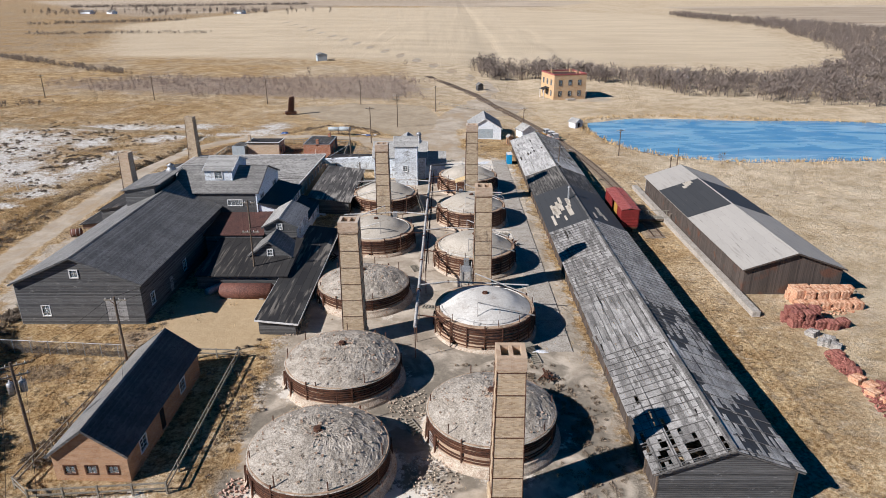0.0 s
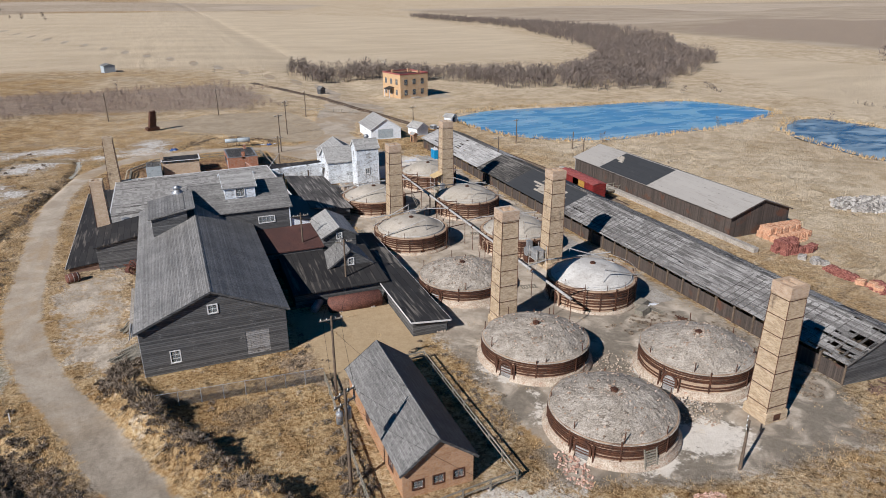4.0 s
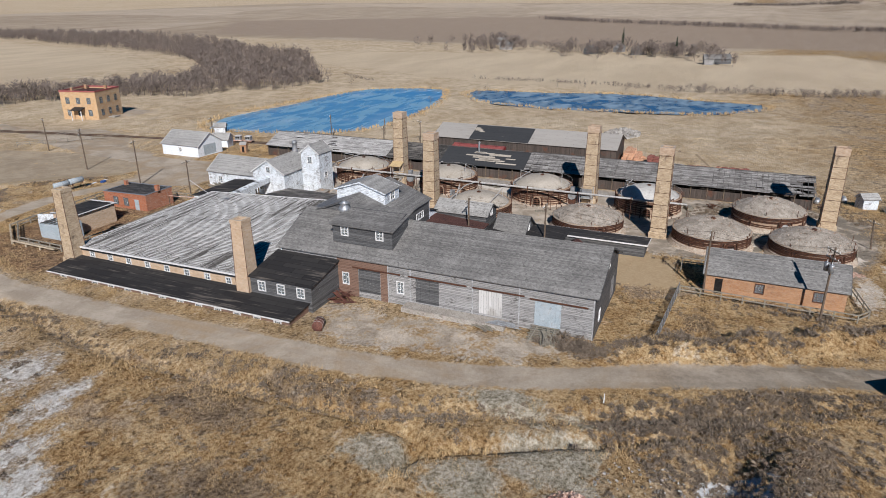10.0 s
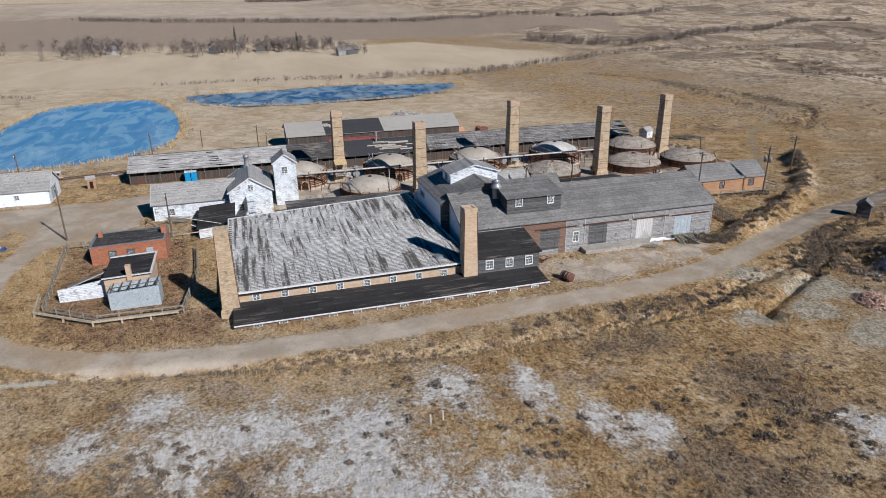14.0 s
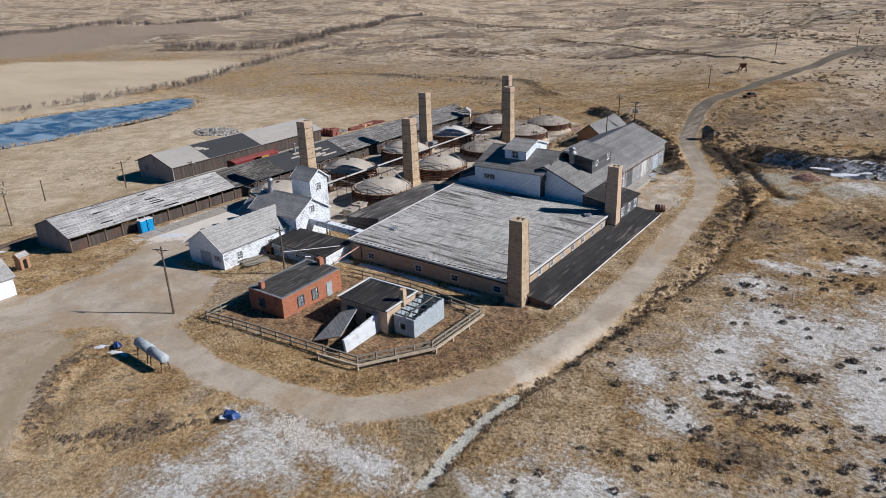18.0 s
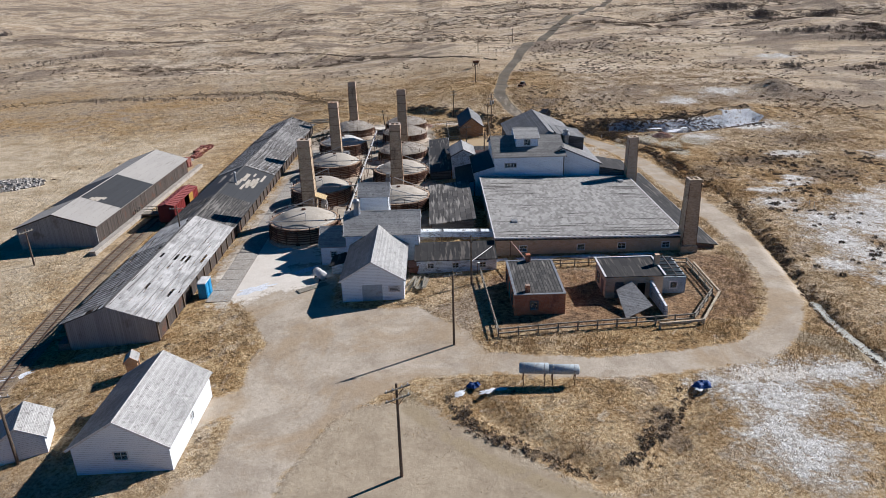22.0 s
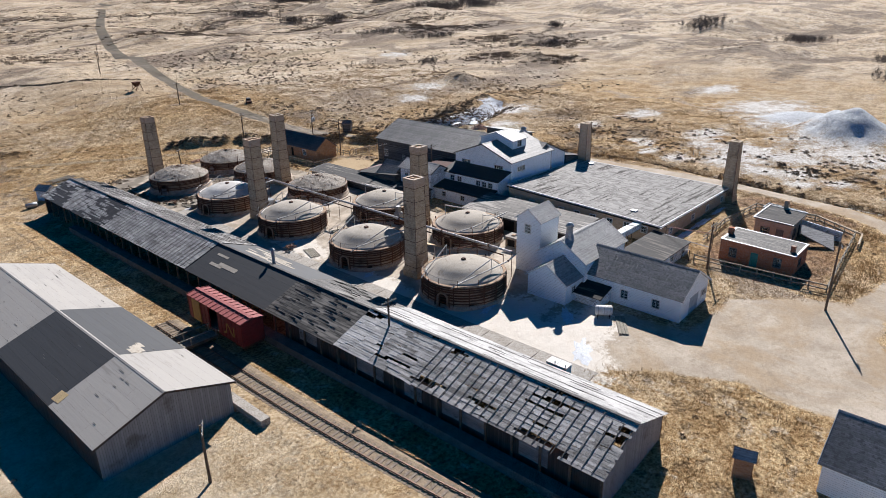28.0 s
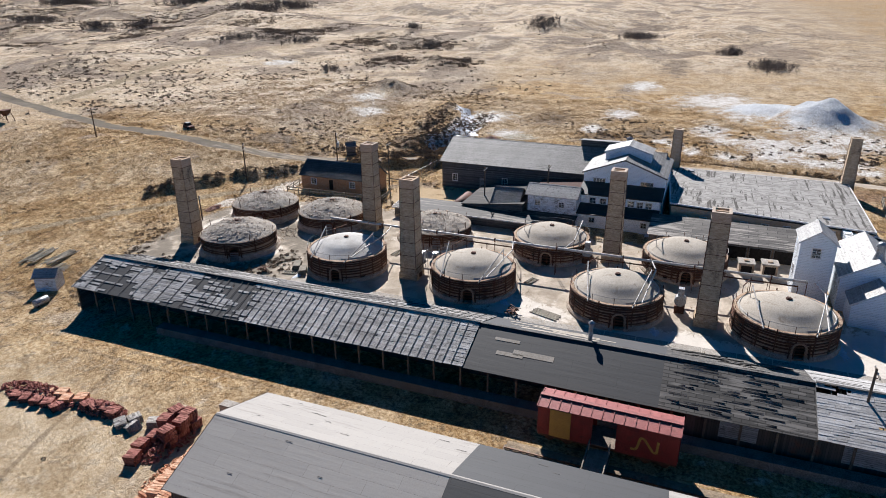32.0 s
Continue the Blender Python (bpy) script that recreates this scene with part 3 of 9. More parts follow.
FIELDS = [
    [(-190, 380), (-60, 370), (10, 352), (190, 375), (270, 560), (300, 1010), (80, 1300), (-260, 1300), (-330, 700)],
    [(180, 170), (230, 300), (300, 330), (330, 210), (385, 5), (256, -52), (212, -38), (170, 95)],
]
FARFIELDS = [
    [(400, 60), (420, 700), (420, 1400), (2500, 1800), (2500, -300), (700, -120)],
    [(-400, 900), (-200, 1400), (200, 1400), (400, 1900), (-300, 2600), (-1200, 2000)],
]
PLOUGH = [(445, 560), (439, 373), (409, 267), (430, 42), (414, -194), (600, -290), (814, 7), (1037, 363), (738, 760)]
BRUSH = [[(-120, 250), (-20, 232), (-5, 258), (-20, 300), (-120, 290), (-170, 270)]]
SCRUB = [(-215, -100, 40, 9), (-235, -40, 45, 8), (-190, 10, 30, 6), (-170, 88, 16, 5), (-240, 100, 40, 8), (-300, 60, 60, 10), (-150, 40, 14, 5), (-180, -60, 22, 6), (-280, 5, 40, 8), (-70, 54, 8, 3), (-62, 50, 8, 4), (-40, 60, 5, 3), (-86, 92, 10, 7), (-74, 100, 4, 8), (-96, 104, 10, 8), (-106, 74, 10, 8), (-47, 33, 4, 6), (-84, 46, 9, 3), (-100, 44, 10, 4), (-70, 45, 7, 4), (-25, 186, 5, 1.5), (-37, 183, 2, 4), (-80, 148, 3, 3), (-83, 157, 4, 4), (-52, 52, 4, 5), (-58, 57, 5, 4), (-67, 92, 2.5, 10), (30, -14, 12, 5), (60, -38, 22, 6), (110, -36, 30, 6), (-52, 18, 7, 10), (30, 10, 8, 6), (-130, 12, 8, 7), (-196, 0, 10, 8)]

xs = np.unique(np.concatenate([-np.geomspace(506, 15000, 44)[::-1], np.arange(-500, -300, 5.0), np.arange(-300, -145, 2.8), np.arange(-145, 86, 1.0), np.arange(-79.5, -50, 1.0), np.geomspace(86, 15000, 74)]))
ys = np.unique(np.concatenate([-np.geomspace(465, 15000, 54)[::-1], np.arange(-460, -260, 5.0), np.arange(-260, -45, 2.0), np.arange(-45, 231, 1.0), np.arange(46.5, 105, 1.0), np.geomspace(231, 15000, 64)]))
GX, GY = np.meshgrid(xs, ys)
GZ = ground_z(GX, GY)
for pond in (POND_A, POND_B):
    GZ -= ramp(inside(pond, GX, GY), -1.5, 2.5) * 0.9
ditch = [rounded([(-62.7, 174), (-62.3, 165), (-63, 160), (-65, 148), (-67.6, 133), (-70, 120), (-70, 106), (-69.8, 92), (-66, 80), (-62, 68), (-56, 55), (-51, 46)]), rounded([(-67, 99), (-69, 94.9), (-69.4, 89.5), (-69.7, 83), (-70.8, 80.6), (-74, 80.5)]), rounded([(-72, 80), (-70.1, 76.4), (-68.1, 72.7), (-66.3, 69.4), (-64.3, 64.8), (-60, 58)]), rounded([(-20, 176), (-21, 180), (-27, 186), (-31, 190), (-36, 186), (-42, 177)]), rounded([(17, -10), (30, -24), (47, -40), (83, -41), (136, -33), (160, -22)])]
for line in ditch:
    GZ -= np.exp(-(near_line(line, GX, GY) / 0.9) ** 2) * 0.75
for line in ditch[1:3]:
    GZ -= np.exp(-(near_line(line, GX, GY) / 0.5) ** 4) * 0.25


def ravine(x, y):
    """An eroded ravine west of the road with a raised southern rim."""
    return 1.7 * np.exp(-(near_line(SOUTH_BERM, x, y) / 2.8) ** 2) - 1.5 * np.exp(-(near_line(RAVINE, x, y) / 2.3) ** 2)


GZ += ravine(GX, GY)
# a low bank south of the kilns
GZ += BANK_HIGH * np.exp(-(near_line(BANK, GX, GY) / 1.5) ** 2) * (0.3 + 1.2 * smooth_noise(GX, GY, 3.6, 91))
# the spoil heaps beside the alkali flats
HEAPS = [(-123, 146, 15, 6.5), (-136, 133, 16, 2.4), (-96, 46, 9, 1.6), (-110, 40, 14, 2.4), (-74, 62, 2.5, 0.5), (-130, 12, 10, 3.0), (-196, 0, 12, 2.5), (-87, 44, 6, 1.8)]
for hx, hy, hr, hh in HEAPS:
    GZ += hh * np.exp(-(((GX - hx) ** 2 + (GY - hy) ** 2) / (hr * 0.6) ** 2)) * (0.85 + 0.3 * smooth_noise(GX, GY, 3.0, 9))
nx, ny = len(xs), len(ys)
gm = bpy.data.meshes.new("ground")
idx = (np.arange(ny - 1)[:, None] * nx + np.arange(nx - 1)[None, :]).ravel()
faces = np.stack([idx, idx + 1, idx + 1 + nx, idx + nx], 1)
gm.vertices.add(nx * ny)
gm.vertices.foreach_set("co", np.stack([GX, GY, GZ], -1).astype(np.float32).ravel())
gm.loops.add(faces.size)
gm.loops.foreach_set("vertex_index", faces.ravel().astype(np.int32))
gm.polygons.add(len(faces))
gm.polygons.foreach_set("loop_start", (np.arange(len(faces)) * 4).astype(np.int32))
gm.update(calc_edges=True)
gm.shade_smooth()


def masked(name, values):
    gm.attributes.new(name, "FLOAT", "POINT").data.foreach_set("value", values.astype(np.float32).ravel())


def blobs(table, x, y):
    v = np.zeros(np.shape(x))
    for bx, by, rx, ry in table:
        v = np.maximum(v, np.clip(1.15 - 0.65 * np.hypot((x - bx) / rx, (y - by) / ry), 0, 1))
    return v


def cover(sd, soft):
    """Signed distance to a cover of 0 to 1, one half on the edge."""
    return np.clip(0.5 + sd / (2 * soft), 0, 1)


road_sd = np.maximum(2.0 + 1.0 * ramp(-GY, 60, 140) - near_line(ROAD, GX, GY), 2.2 - near_line(NORTH_ROAD, GX, GY))
road_sd = np.maximum(np.maximum(road_sd, inside(YARD, GX, GY)), np.maximum(inside(NORTH_YARD, GX, GY), 1.9 - near_line(EAST_ROAD, GX, GY)))
masked("road", cover(road_sd, 1.8))
masked("track", cover(np.maximum(1.2 - near_line(SOUTH_TRACK, GX, GY), np.maximum(np.maximum(1.6 - near_line(SIDE_TRACK, GX, GY), 0.8 - near_line(DITCH_PATH, GX, GY)), 1.9 - near_line(HILL_TRACK, GX, GY))), 2.0))
masked("dust", np.maximum(cover(inside(KILN_YARD, GX, GY), 3.5), 0.58 * cover(inside(WEST_YARD, GX, GY), 3)))
masked("sand", cover(inside(BARN_YARD, GX, GY), 4.0))
masked("lot", 0.9 * cover(inside(LOT, GX, GY), 3.0))
masked("alkali", blobs(ALKALI, GX, GY))
PADDOCK = [(-23, 148), (-23.4, 165.6), (-46.4, 163.8), (-54, 163), (-58.5, 155), (-59.5, 143), (-51, 143.5), (-51.4, 147.5)]
masked("spur", cover(0.75 - near_line(DITCH_PATH, GX, GY), 1.0))
masked("paddock", cover(inside(PADDOCK, GX, GY), 2.5))
masked("mud", blobs(MUD, GX, GY))
masked("field", np.maximum(cover(inside(FIELDS[0], GX, GY), 40), cover(inside(FIELDS[1], GX, GY), 16)))
masked("farfield", np.maximum(cover(inside(FARFIELDS[0], GX, GY), 40), cover(inside(FARFIELDS[1], GX, GY), 60)))
masked("plough", cover(inside(PLOUGH, GX, GY), 14))
masked("brush", cover(inside(BRUSH[0], GX, GY), 12))
masked("scrub", np.maximum(np.maximum(blobs(SCRUB, GX, GY), 0.55 * ramp(-GY, 20, 120)), np.maximum(0.6 * ramp(GX, 10, 30) * ramp(-GY, -62, -25), 0.62 * ramp(-GX, 180, 260) * ramp(GY, -60, 40))))
masked("south", np.maximum(np.maximum(ramp(-GY, 20, 110), ramp(-GX, 150, 300) * ramp(GY, 260, 120)), 0.85 * ramp(-GX, 52, 80) * ramp(-GY + 30 * (smooth_noise(GX, GY, 24, 93) - 0.5), -45, -10)))
masked("pale", blobs(PALE, GX, GY))
masked("east", np.clip(np.maximum(ramp(GX, 30, 50) * ramp(GY + 40 * (smooth_noise(GX, GY, 26, 79) - 0.5), 20, 78), ramp(GY, 168, 215) * ramp(GX + 60 * (smooth_noise(GX, GY, 30, 78) - 0.5), -110, 20)), 0, 1) * (0.7 + 0.5 * smooth_noise(GX, GY, 17, 77)))
masked("wheels", cover(np.max([0.3 - near_line(w, GX, GY) for w in WHEELS], 0), 0.7))
masked("ruts", cover(np.max([0.35 - near_line(w, GX, GY) for w in RUTS], 0), 0.8))
masked("heap", blobs([(a, b, c * 0.8, c * 0.8) for a, b, c, d in HEAPS[:2]], GX, GY))
masked("snowbed", cover(2.6 - near_line(SOUTH_WALL, GX, GY) + 3.0 * (smooth_noise(GX, GY, 2.4, 92) - 0.42), 1.2) * ramp(-GX, 62, 66))

n = Nodes("prairie_ground")
fine, mid, big = n.noise(2.6, 7, rough=0.8), n.noise(0.2, 7, rough=0.68, dist=0.4), n.noise(0.025, 4)
clump = n.noise(0.75, 7, rough=0.74, dist=0.3)
gold = n.mix(n.step(mid, 0.4, 0.6), (0.365, 0.24, 0.112), (0.55, 0.40, 0.215))
straw = n.mix(n.step(mid, 0.4, 0.6), (0.39, 0.29, 0.17), (0.56, 0.44, 0.29))
col = n.mix(n.step(n.math("ADD", big, n.math("MULTIPLY", n.attr("south"), 0.2)), 0.42, 0.62), gold, straw)
col = n.mix(n.step(clump, 0.515, 0.59, 0.0, 0.62), col, n.mix(mid, (0.06, 0.045, 0.03), (0.17, 0.12, 0.07)))
col = n.mix(n.step(n.noise(0.06, 6, dist=1.4), 0.57, 0.66, 0, 0.6), col, (0.36, 0.30, 0.24))
col = n.mix(n.step(n.noise(0.45, 6, rough=0.7, dist=0.8), 0.58, 0.68, 0, 0.7), col, (0.60, 0.51, 0.39))
south_grass = n.mix(n.step(n.noise(0.045, 7, (1, 1.5, 1), 0.68, 0.8), 0.42, 0.6), (0.66, 0.54, 0.385), (0.43, 0.33, 0.22))
south_grass = n.mix(n.step(n.noise(0.03, 7, (1.2, 2.0, 1), 0.66, 1.0), 0.48, 0.6, 0, 0.75), south_grass, (0.74, 0.64, 0.50))
south_grass = n.mix(n.step(n.noise(0.4, 6, rough=0.72), 0.53, 0.63, 0.0, 0.75), south_grass, (0.19, 0.145, 0.11))
col = n.mix(n.math("MULTIPLY", n.attr("south"), 0.85), col, south_grass)
hill = n.step(n.noise(0.014, 7, (1.0, 1.7, 1), 0.66, 1.0), 0.505, 0.56)
col = n.mix(n.math("MULTIPLY", n.math("MULTIPLY", hill, n.attr("south")), 0.7), col, n.mix(clump, (0.12, 0.092, 0.075), (0.29, 0.225, 0.17)))
edge = n.math("ADD", n.math("MULTIPLY", n.math("SUBTRACT", mid, 0.5), 0.7), n.math("ADD", n.math("MULTIPLY", n.math("SUBTRACT", clump, 0.5), 0.55), n.math("MULTIPLY", n.math("SUBTRACT", fine, 0.5), 0.3)))


col = n.mix(n.math("MULTIPLY", n.attr("east"), 0.92), col, n.mix(n.step(n.math("ADD", n.math("MULTIPLY", mid, 0.6), n.math("MULTIPLY", clump, 0.4)), 0.38, 0.62), (0.47, 0.37, 0.24), (0.72, 0.61, 0.45)))


def lay(under, name, colour, k=1.0, lo=0.42, hi=0.58, top=1.0):
    f = n.step(n.math("ADD", n.attr(name), n.math("MULTIPLY", edge, k)), lo, hi, 0.0, top)
    return n.mix(f, under, colour)


col = lay(col, "scrub", n.mix(n.step(n.noise(0.3, 6, dist=0.5), 0.35, 0.65), (0.105, 0.08, 0.062), (0.24, 0.185, 0.13)), 2.4, 0.55, 0.85, 0.75)
col = lay(col, "brush", n.mix(n.noise(0.12, 5), (0.26, 0.20, 0.165), (0.34, 0.285, 0.25)), 1.2, 0.4, 0.7, 0.7)
drift = n.step(n.noise(0.012, 6, (1.0, 3.2, 1), 0.6, 0.6), 0.35, 0.65)
rows = n.noise(0.02, 4, (1, 6, 1))
col = lay(col, "field", n.mix(drift, n.mix(rows, (0.53, 0.435, 0.30), (0.62, 0.51, 0.365)), n.mix(rows, (0.61, 0.505, 0.355), (0.70, 0.59, 0.43))), 0.6, 0.3, 0.7)
plots = n.voro(0.0022, (1, 1.6, 1), out="Color")
col = lay(col, "farfield", n.mix(0.35, n.mix(plots, (0.36, 0.29, 0.215), (0.62, 0.53, 0.42)), n.mix(drift, (0.3, 0.23, 0.155), (0.58, 0.48, 0.35))), 0.5, 0.3, 0.7)
col = lay(col, "plough", n.mix(rows, (0.335, 0.265, 0.20), (0.41, 0.33, 0.25)), 0.3, 0.3, 0.7)
col = lay(col, "alkali", n.mix(clump, (0.40, 0.35, 0.28), (0.56, 0.505, 0.43)), 2.6, 0.3, 0.62, 0.75)
col = lay(col, "alkali", n.mix(n.step(n.noise(1.1, 6), 0.35, 0.6), (0.56, 0.53, 0.48), (0.80, 0.78, 0.745)), 3.3, 0.62, 0.86, 0.88)
col = lay(col, "mud", n.mix(n.step(n.noise(0.7, 6), 0.35, 0.65), (0.34, 0.31, 0.235), (0.52, 0.475, 0.385)), 1.8, 0.35, 0.66, 0.92)
col = lay(col, "spur", n.mix(clump, (0.50, 0.40, 0.27), (0.68, 0.57, 0.42)), 0.9, 0.4, 0.6, 0.9)
col = lay(col, "paddock", n.mix(n.step(clump, 0.4, 0.6), (0.33, 0.205, 0.115), (0.16, 0.10, 0.062)), 1.6, 0.42, 0.7, 0.8)
# pale spoil heaps, their blue shade tint put into the colour
col = lay(col, "heap", n.mix(n.noise(0.8, 6), (0.50, 0.53, 0.56), (0.68, 0.70, 0.72)), 0.8, 0.4, 0.75, 0.92)
col = lay(col, "snowbed", n.mix(n.noise(0.9, 5), (0.62, 0.64, 0.67), (0.84, 0.86, 0.89)), 1.0, 0.42, 0.6, 0.97)
col = lay(col, "sand", n.mix(n.noise(0.8, 5), (0.42, 0.31, 0.18), (0.51, 0.395, 0.25)), 0.8)
col = lay(col, "lot", n.mix(n.step(n.math("ADD", n.math("MULTIPLY", mid, 0.6), n.math("MULTIPLY", clump, 0.4)), 0.4, 0.6), (0.345, 0.28, 0.2), (0.44, 0.365, 0.265)), 1.0)
col = lay(col, "dust", n.mix(n.step(n.noise(0.35, 6, dist=0.5), 0.3, 0.7), (0.35, 0.295, 0.23), (0.60, 0.525, 0.43)), 1.5)
earthy = n.math("MULTIPLY", n.step(n.math("ADD", n.axis(1), n.math("MULTIPLY", mid, 30.0)), 92.0, 74.0), n.step(n.attr("dust"), 0.3, 0.6))
col = n.mix(n.math("MULTIPLY", earthy, n.step(n.noise(0.3, 6, dist=0.7), 0.36, 0.56)), col, n.mix(clump, (0.15, 0.13, 0.102), (0.32, 0.28, 0.225)))
col = lay(col, "wheels", (0.23, 0.17, 0.11), 0.6, 0.42, 0.6, 0.6)
col = lay(col, "track", (0.36, 0.29, 0.19), 0.8)
gravel = n.step(n.noise(0.22, 6, rough=0.55, dist=0.5), 0.3, 0.7)
north = n.step(n.math("ADD", n.axis(1), n.math("MULTIPLY", mid, 60.0)), 40.0, 130.0)
road_col = n.mix(north, n.mix(gravel, (0.13, 0.112, 0.088), (0.19, 0.165, 0.13)), n.mix(gravel, (0.37, 0.31, 0.24), (0.53, 0.46, 0.37)))
road_col = n.mix(n.step(n.noise(0.075, 7, rough=0.66, dist=0.8), 0.45, 0.62, 0, 0.8), road_col, n.mix(north, (0.17, 0.14, 0.10), (0.40, 0.305, 0.20)))
road_col = n.mix(n.step(n.noise(0.6, 7, rough=0.75), 0.53, 0.66, 0, 0.5), road_col, n.mix(north, (0.12, 0.10, 0.08), (0.29, 0.24, 0.18)))
col = lay(col, "road", road_col, 0.85)
col = lay(col, "ruts", n.mix(n.noise(0.3, 5), (0.24, 0.195, 0.145), (0.58, 0.51, 0.42)), 1.0, 0.4, 0.66, 0.5)
col = lay(col, "pale", n.mix(n.noise(0.5, 6), (0.64, 0.585, 0.51), (0.83, 0.78, 0.70)), 1.8, 0.5, 0.68, 0.92)
worn = n.math("SUBTRACT", 1.0, n.math("MULTIPLY", 0.85, n.math("MAXIMUM", n.step(n.attr("road"), 0.3, 0.6), n.step(n.math("MAXIMUM", n.math("MAXIMUM", n.attr("dust"), n.attr("lot")), n.attr("sand")), 0.35, 0.7))))
col = n.mix(n.math("MULTIPLY", n.math("MULTIPLY", worn, n.math("SUBTRACT", 1.0, n.math("MULTIPLY", n.attr("east"), 0.75))), 0.95), col, n.mix(n.step(fine, 0.36, 0.64), (0.05, 0.05, 0.05), (0.95, 0.95, 0.95)), "SOFT_LIGHT")
M_GROUND = n.done(col, 0.92, n.math("MULTIPLY", n.math("ADD", n.math("ADD", n.math("SUBTRACT", fine, 0.5), n.math("MULTIPLY", n.math("SUBTRACT", clump, 0.5), 1.6)), n.math("MULTIPLY", n.math("SUBTRACT", mid, 0.5), n.math("ADD", 1.0, n.math("MULTIPLY", n.attr("south"), 2.0)))), worn), 0.35, 0.0, 0.08)
gm.materials.append(M_GROUND)
tagged(new("ground", gm), "dry straw-coloured prairie with gravel road and pale alkali flats", "ground", "", "structure")

n = Nodes("pond_ice")
ice = n.noise(0.07, 6, (1, 2.6, 1), dist=0.8)
col = n.mix(n.step(ice, 0.3, 0.7), (0.12, 0.30, 0.50), (0.25, 0.45, 0.61))
col = n.mix(n.step(n.noise(0.05, 6, (0.8, 1.5, 1), rough=0.6, dist=0.8), 0.48, 0.8, 0.0, 0.55), col, (0.5, 0.62, 0.72))
M_ICE = n.done(col, n.step(ice, 0.4, 0.6, 0.12, 0.4), ice, 0.01, 0.0, 0.5)
n = Nodes("pond_thaw_water")
ice = n.noise(0.12, 6, (1, 1.4, 1), dist=0.8)
col = n.mix(n.step(ice, 0.36, 0.66), (0.07, 0.125, 0.19), (0.26, 0.37, 0.48))
col = n.mix(n.step(n.noise(0.16, 7, (0.8, 1.3, 1), rough=0.62, dist=0.6), 0.55, 0.75, 0.0, 0.7), col, (0.46, 0.53, 0.58))
M_THAW = n.done(col, n.step(ice, 0.35, 0.6, 0.16, 0.6), ice, 0.01, 0.0, 0.5)
for pond, m, label in ((POND_A, M_ICE, "bright blue frozen pond streaked with white ice"), (POND_B, M_THAW, "grey-blue half-thawed pond with pale ice")):
    w = Mesh()
    cx, cy = np.mean(pond, 0)
    out = [(cx + (x - cx) * 1.03, cy + (y - cy) * 1.03, -2.75) for x, y in pond]
    w.add([(cx, cy, -2.75), *out], [(0, k + 1, (k + 1) % len(out) + 1) for k in range(len(out))])
    tagged(part("water", w, m), label, "pond", "", "structure")

# a milky pool beside the road bend
M_MILKY = rough_mat("milky_green_pool", (0.46, 0.46, 0.405), (0.56, 0.55, 0.49), 0.6, (0.62, 0.60, 0.54), 5, 0.4, spec=0.3)
for line, wide, m, label in (
    (rounded([(-63, 159), (-62.3, 163), (-62.2, 168), (-62.6, 172), (-62.4, 175)]), 0.75, M_MILKY, "milky green pool beside the road bend"),
):
    w, prev = Mesh(), None
    for k, (x, y) in enumerate(line):
        a, b = line[max(k - 1, 0)], line[min(k + 1, len(line) - 1)]
        d = math.hypot(b[0] - a[0], b[1] - a[1]) + 1e-6
        s = wide * (0.6 + 0.7 * float(smooth_noise(x, y, 1.5, 71))) * (0.3 if k in (0, len(line) - 1) else 1)
        px, py = -(b[1] - a[1]) / d * s, (b[0] - a[0]) / d * s
        z = gz(x, y) - 0.42
        pair = [(x + px, y + py, z), (x - px, y - py, z)]
        if prev:
            w.add([prev[0], prev[1], pair[1], pair[0]], [(0, 1, 2, 3)])
        prev = pair
    tagged(part("water", w, m), label, "water", "", "structure")


# ---- building kit ----


def wall_mesh(length, height, thick, holes=(), peak=0.0, shift=0.5):
    """A wall along +x from the origin, its outer face at y = 0 and its body towards +y; holes are (x0, x1, z0, z1); peak adds a gable."""
    m = Mesh()
    us = sorted({0.0, length, *[h[0] for h in holes], *[h[1] for h in holes]})
    vs = sorted({0.0, height, *[h[2] for h in holes], *[h[3] for h in holes]})
    free = lambda a, b: 0 <= a < length and 0 <= b < height and not any(h[0] <= a < h[1] and h[2] <= b < h[3] for h in holes)
    for u0, u1 in zip(us, us[1:]):
        for v0, v1 in zip(vs, vs[1:]):
            a, b = (u0 + u1) / 2, (v0 + v1) / 2
            if not free(a, b):
                continue
            m.add([(u0, 0, v0), (u1, 0, v0), (u1, 0, v1), (u0, 0, v1)], [(0, 1, 2, 3)])
            m.add([(u0, thick, v0), (u1, thick, v0), (u1, thick, v1), (u0, thick, v1)], [(3, 2, 1, 0)])
            if not free(u0 - 1e-3, b):
                m.add([(u0, 0, v0), (u0, thick, v0), (u0, thick, v1), (u0, 0, v1)], [(3, 2, 1, 0)])
            if not free(u1 + 1e-3, b):
                m.add([(u1, 0, v0), (u1, thick, v0), (u1, thick, v1), (u1, 0, v1)], [(0, 1, 2, 3)])
            if not free(a, v1 + 1e-3):
                m.add([(u0, 0, v1), (u1, 0, v1), (u1, thick, v1), (u0, thick, v1)], [(0, 1, 2, 3)])
            if not free(a, v0 - 1e-3):
                m.add([(u0, 0, v0), (u1, 0, v0), (u1, thick, v0), (u0, thick, v0)], [(3, 2, 1, 0)])
    if peak:
        p = length * shift
        m.add([(0, 0, height), (length, 0, height), (p, 0, height + peak), (0, thick, height), (length, thick, height), (p, thick, height + peak)], [(0, 1, 2), (5, 4, 3), (0, 2, 5, 3), (1, 4, 5, 2)])
    return m


def moved(mesh, m):
    mesh.v = [tuple(m @ Vector(p)) for p in mesh.v]
    return mesh


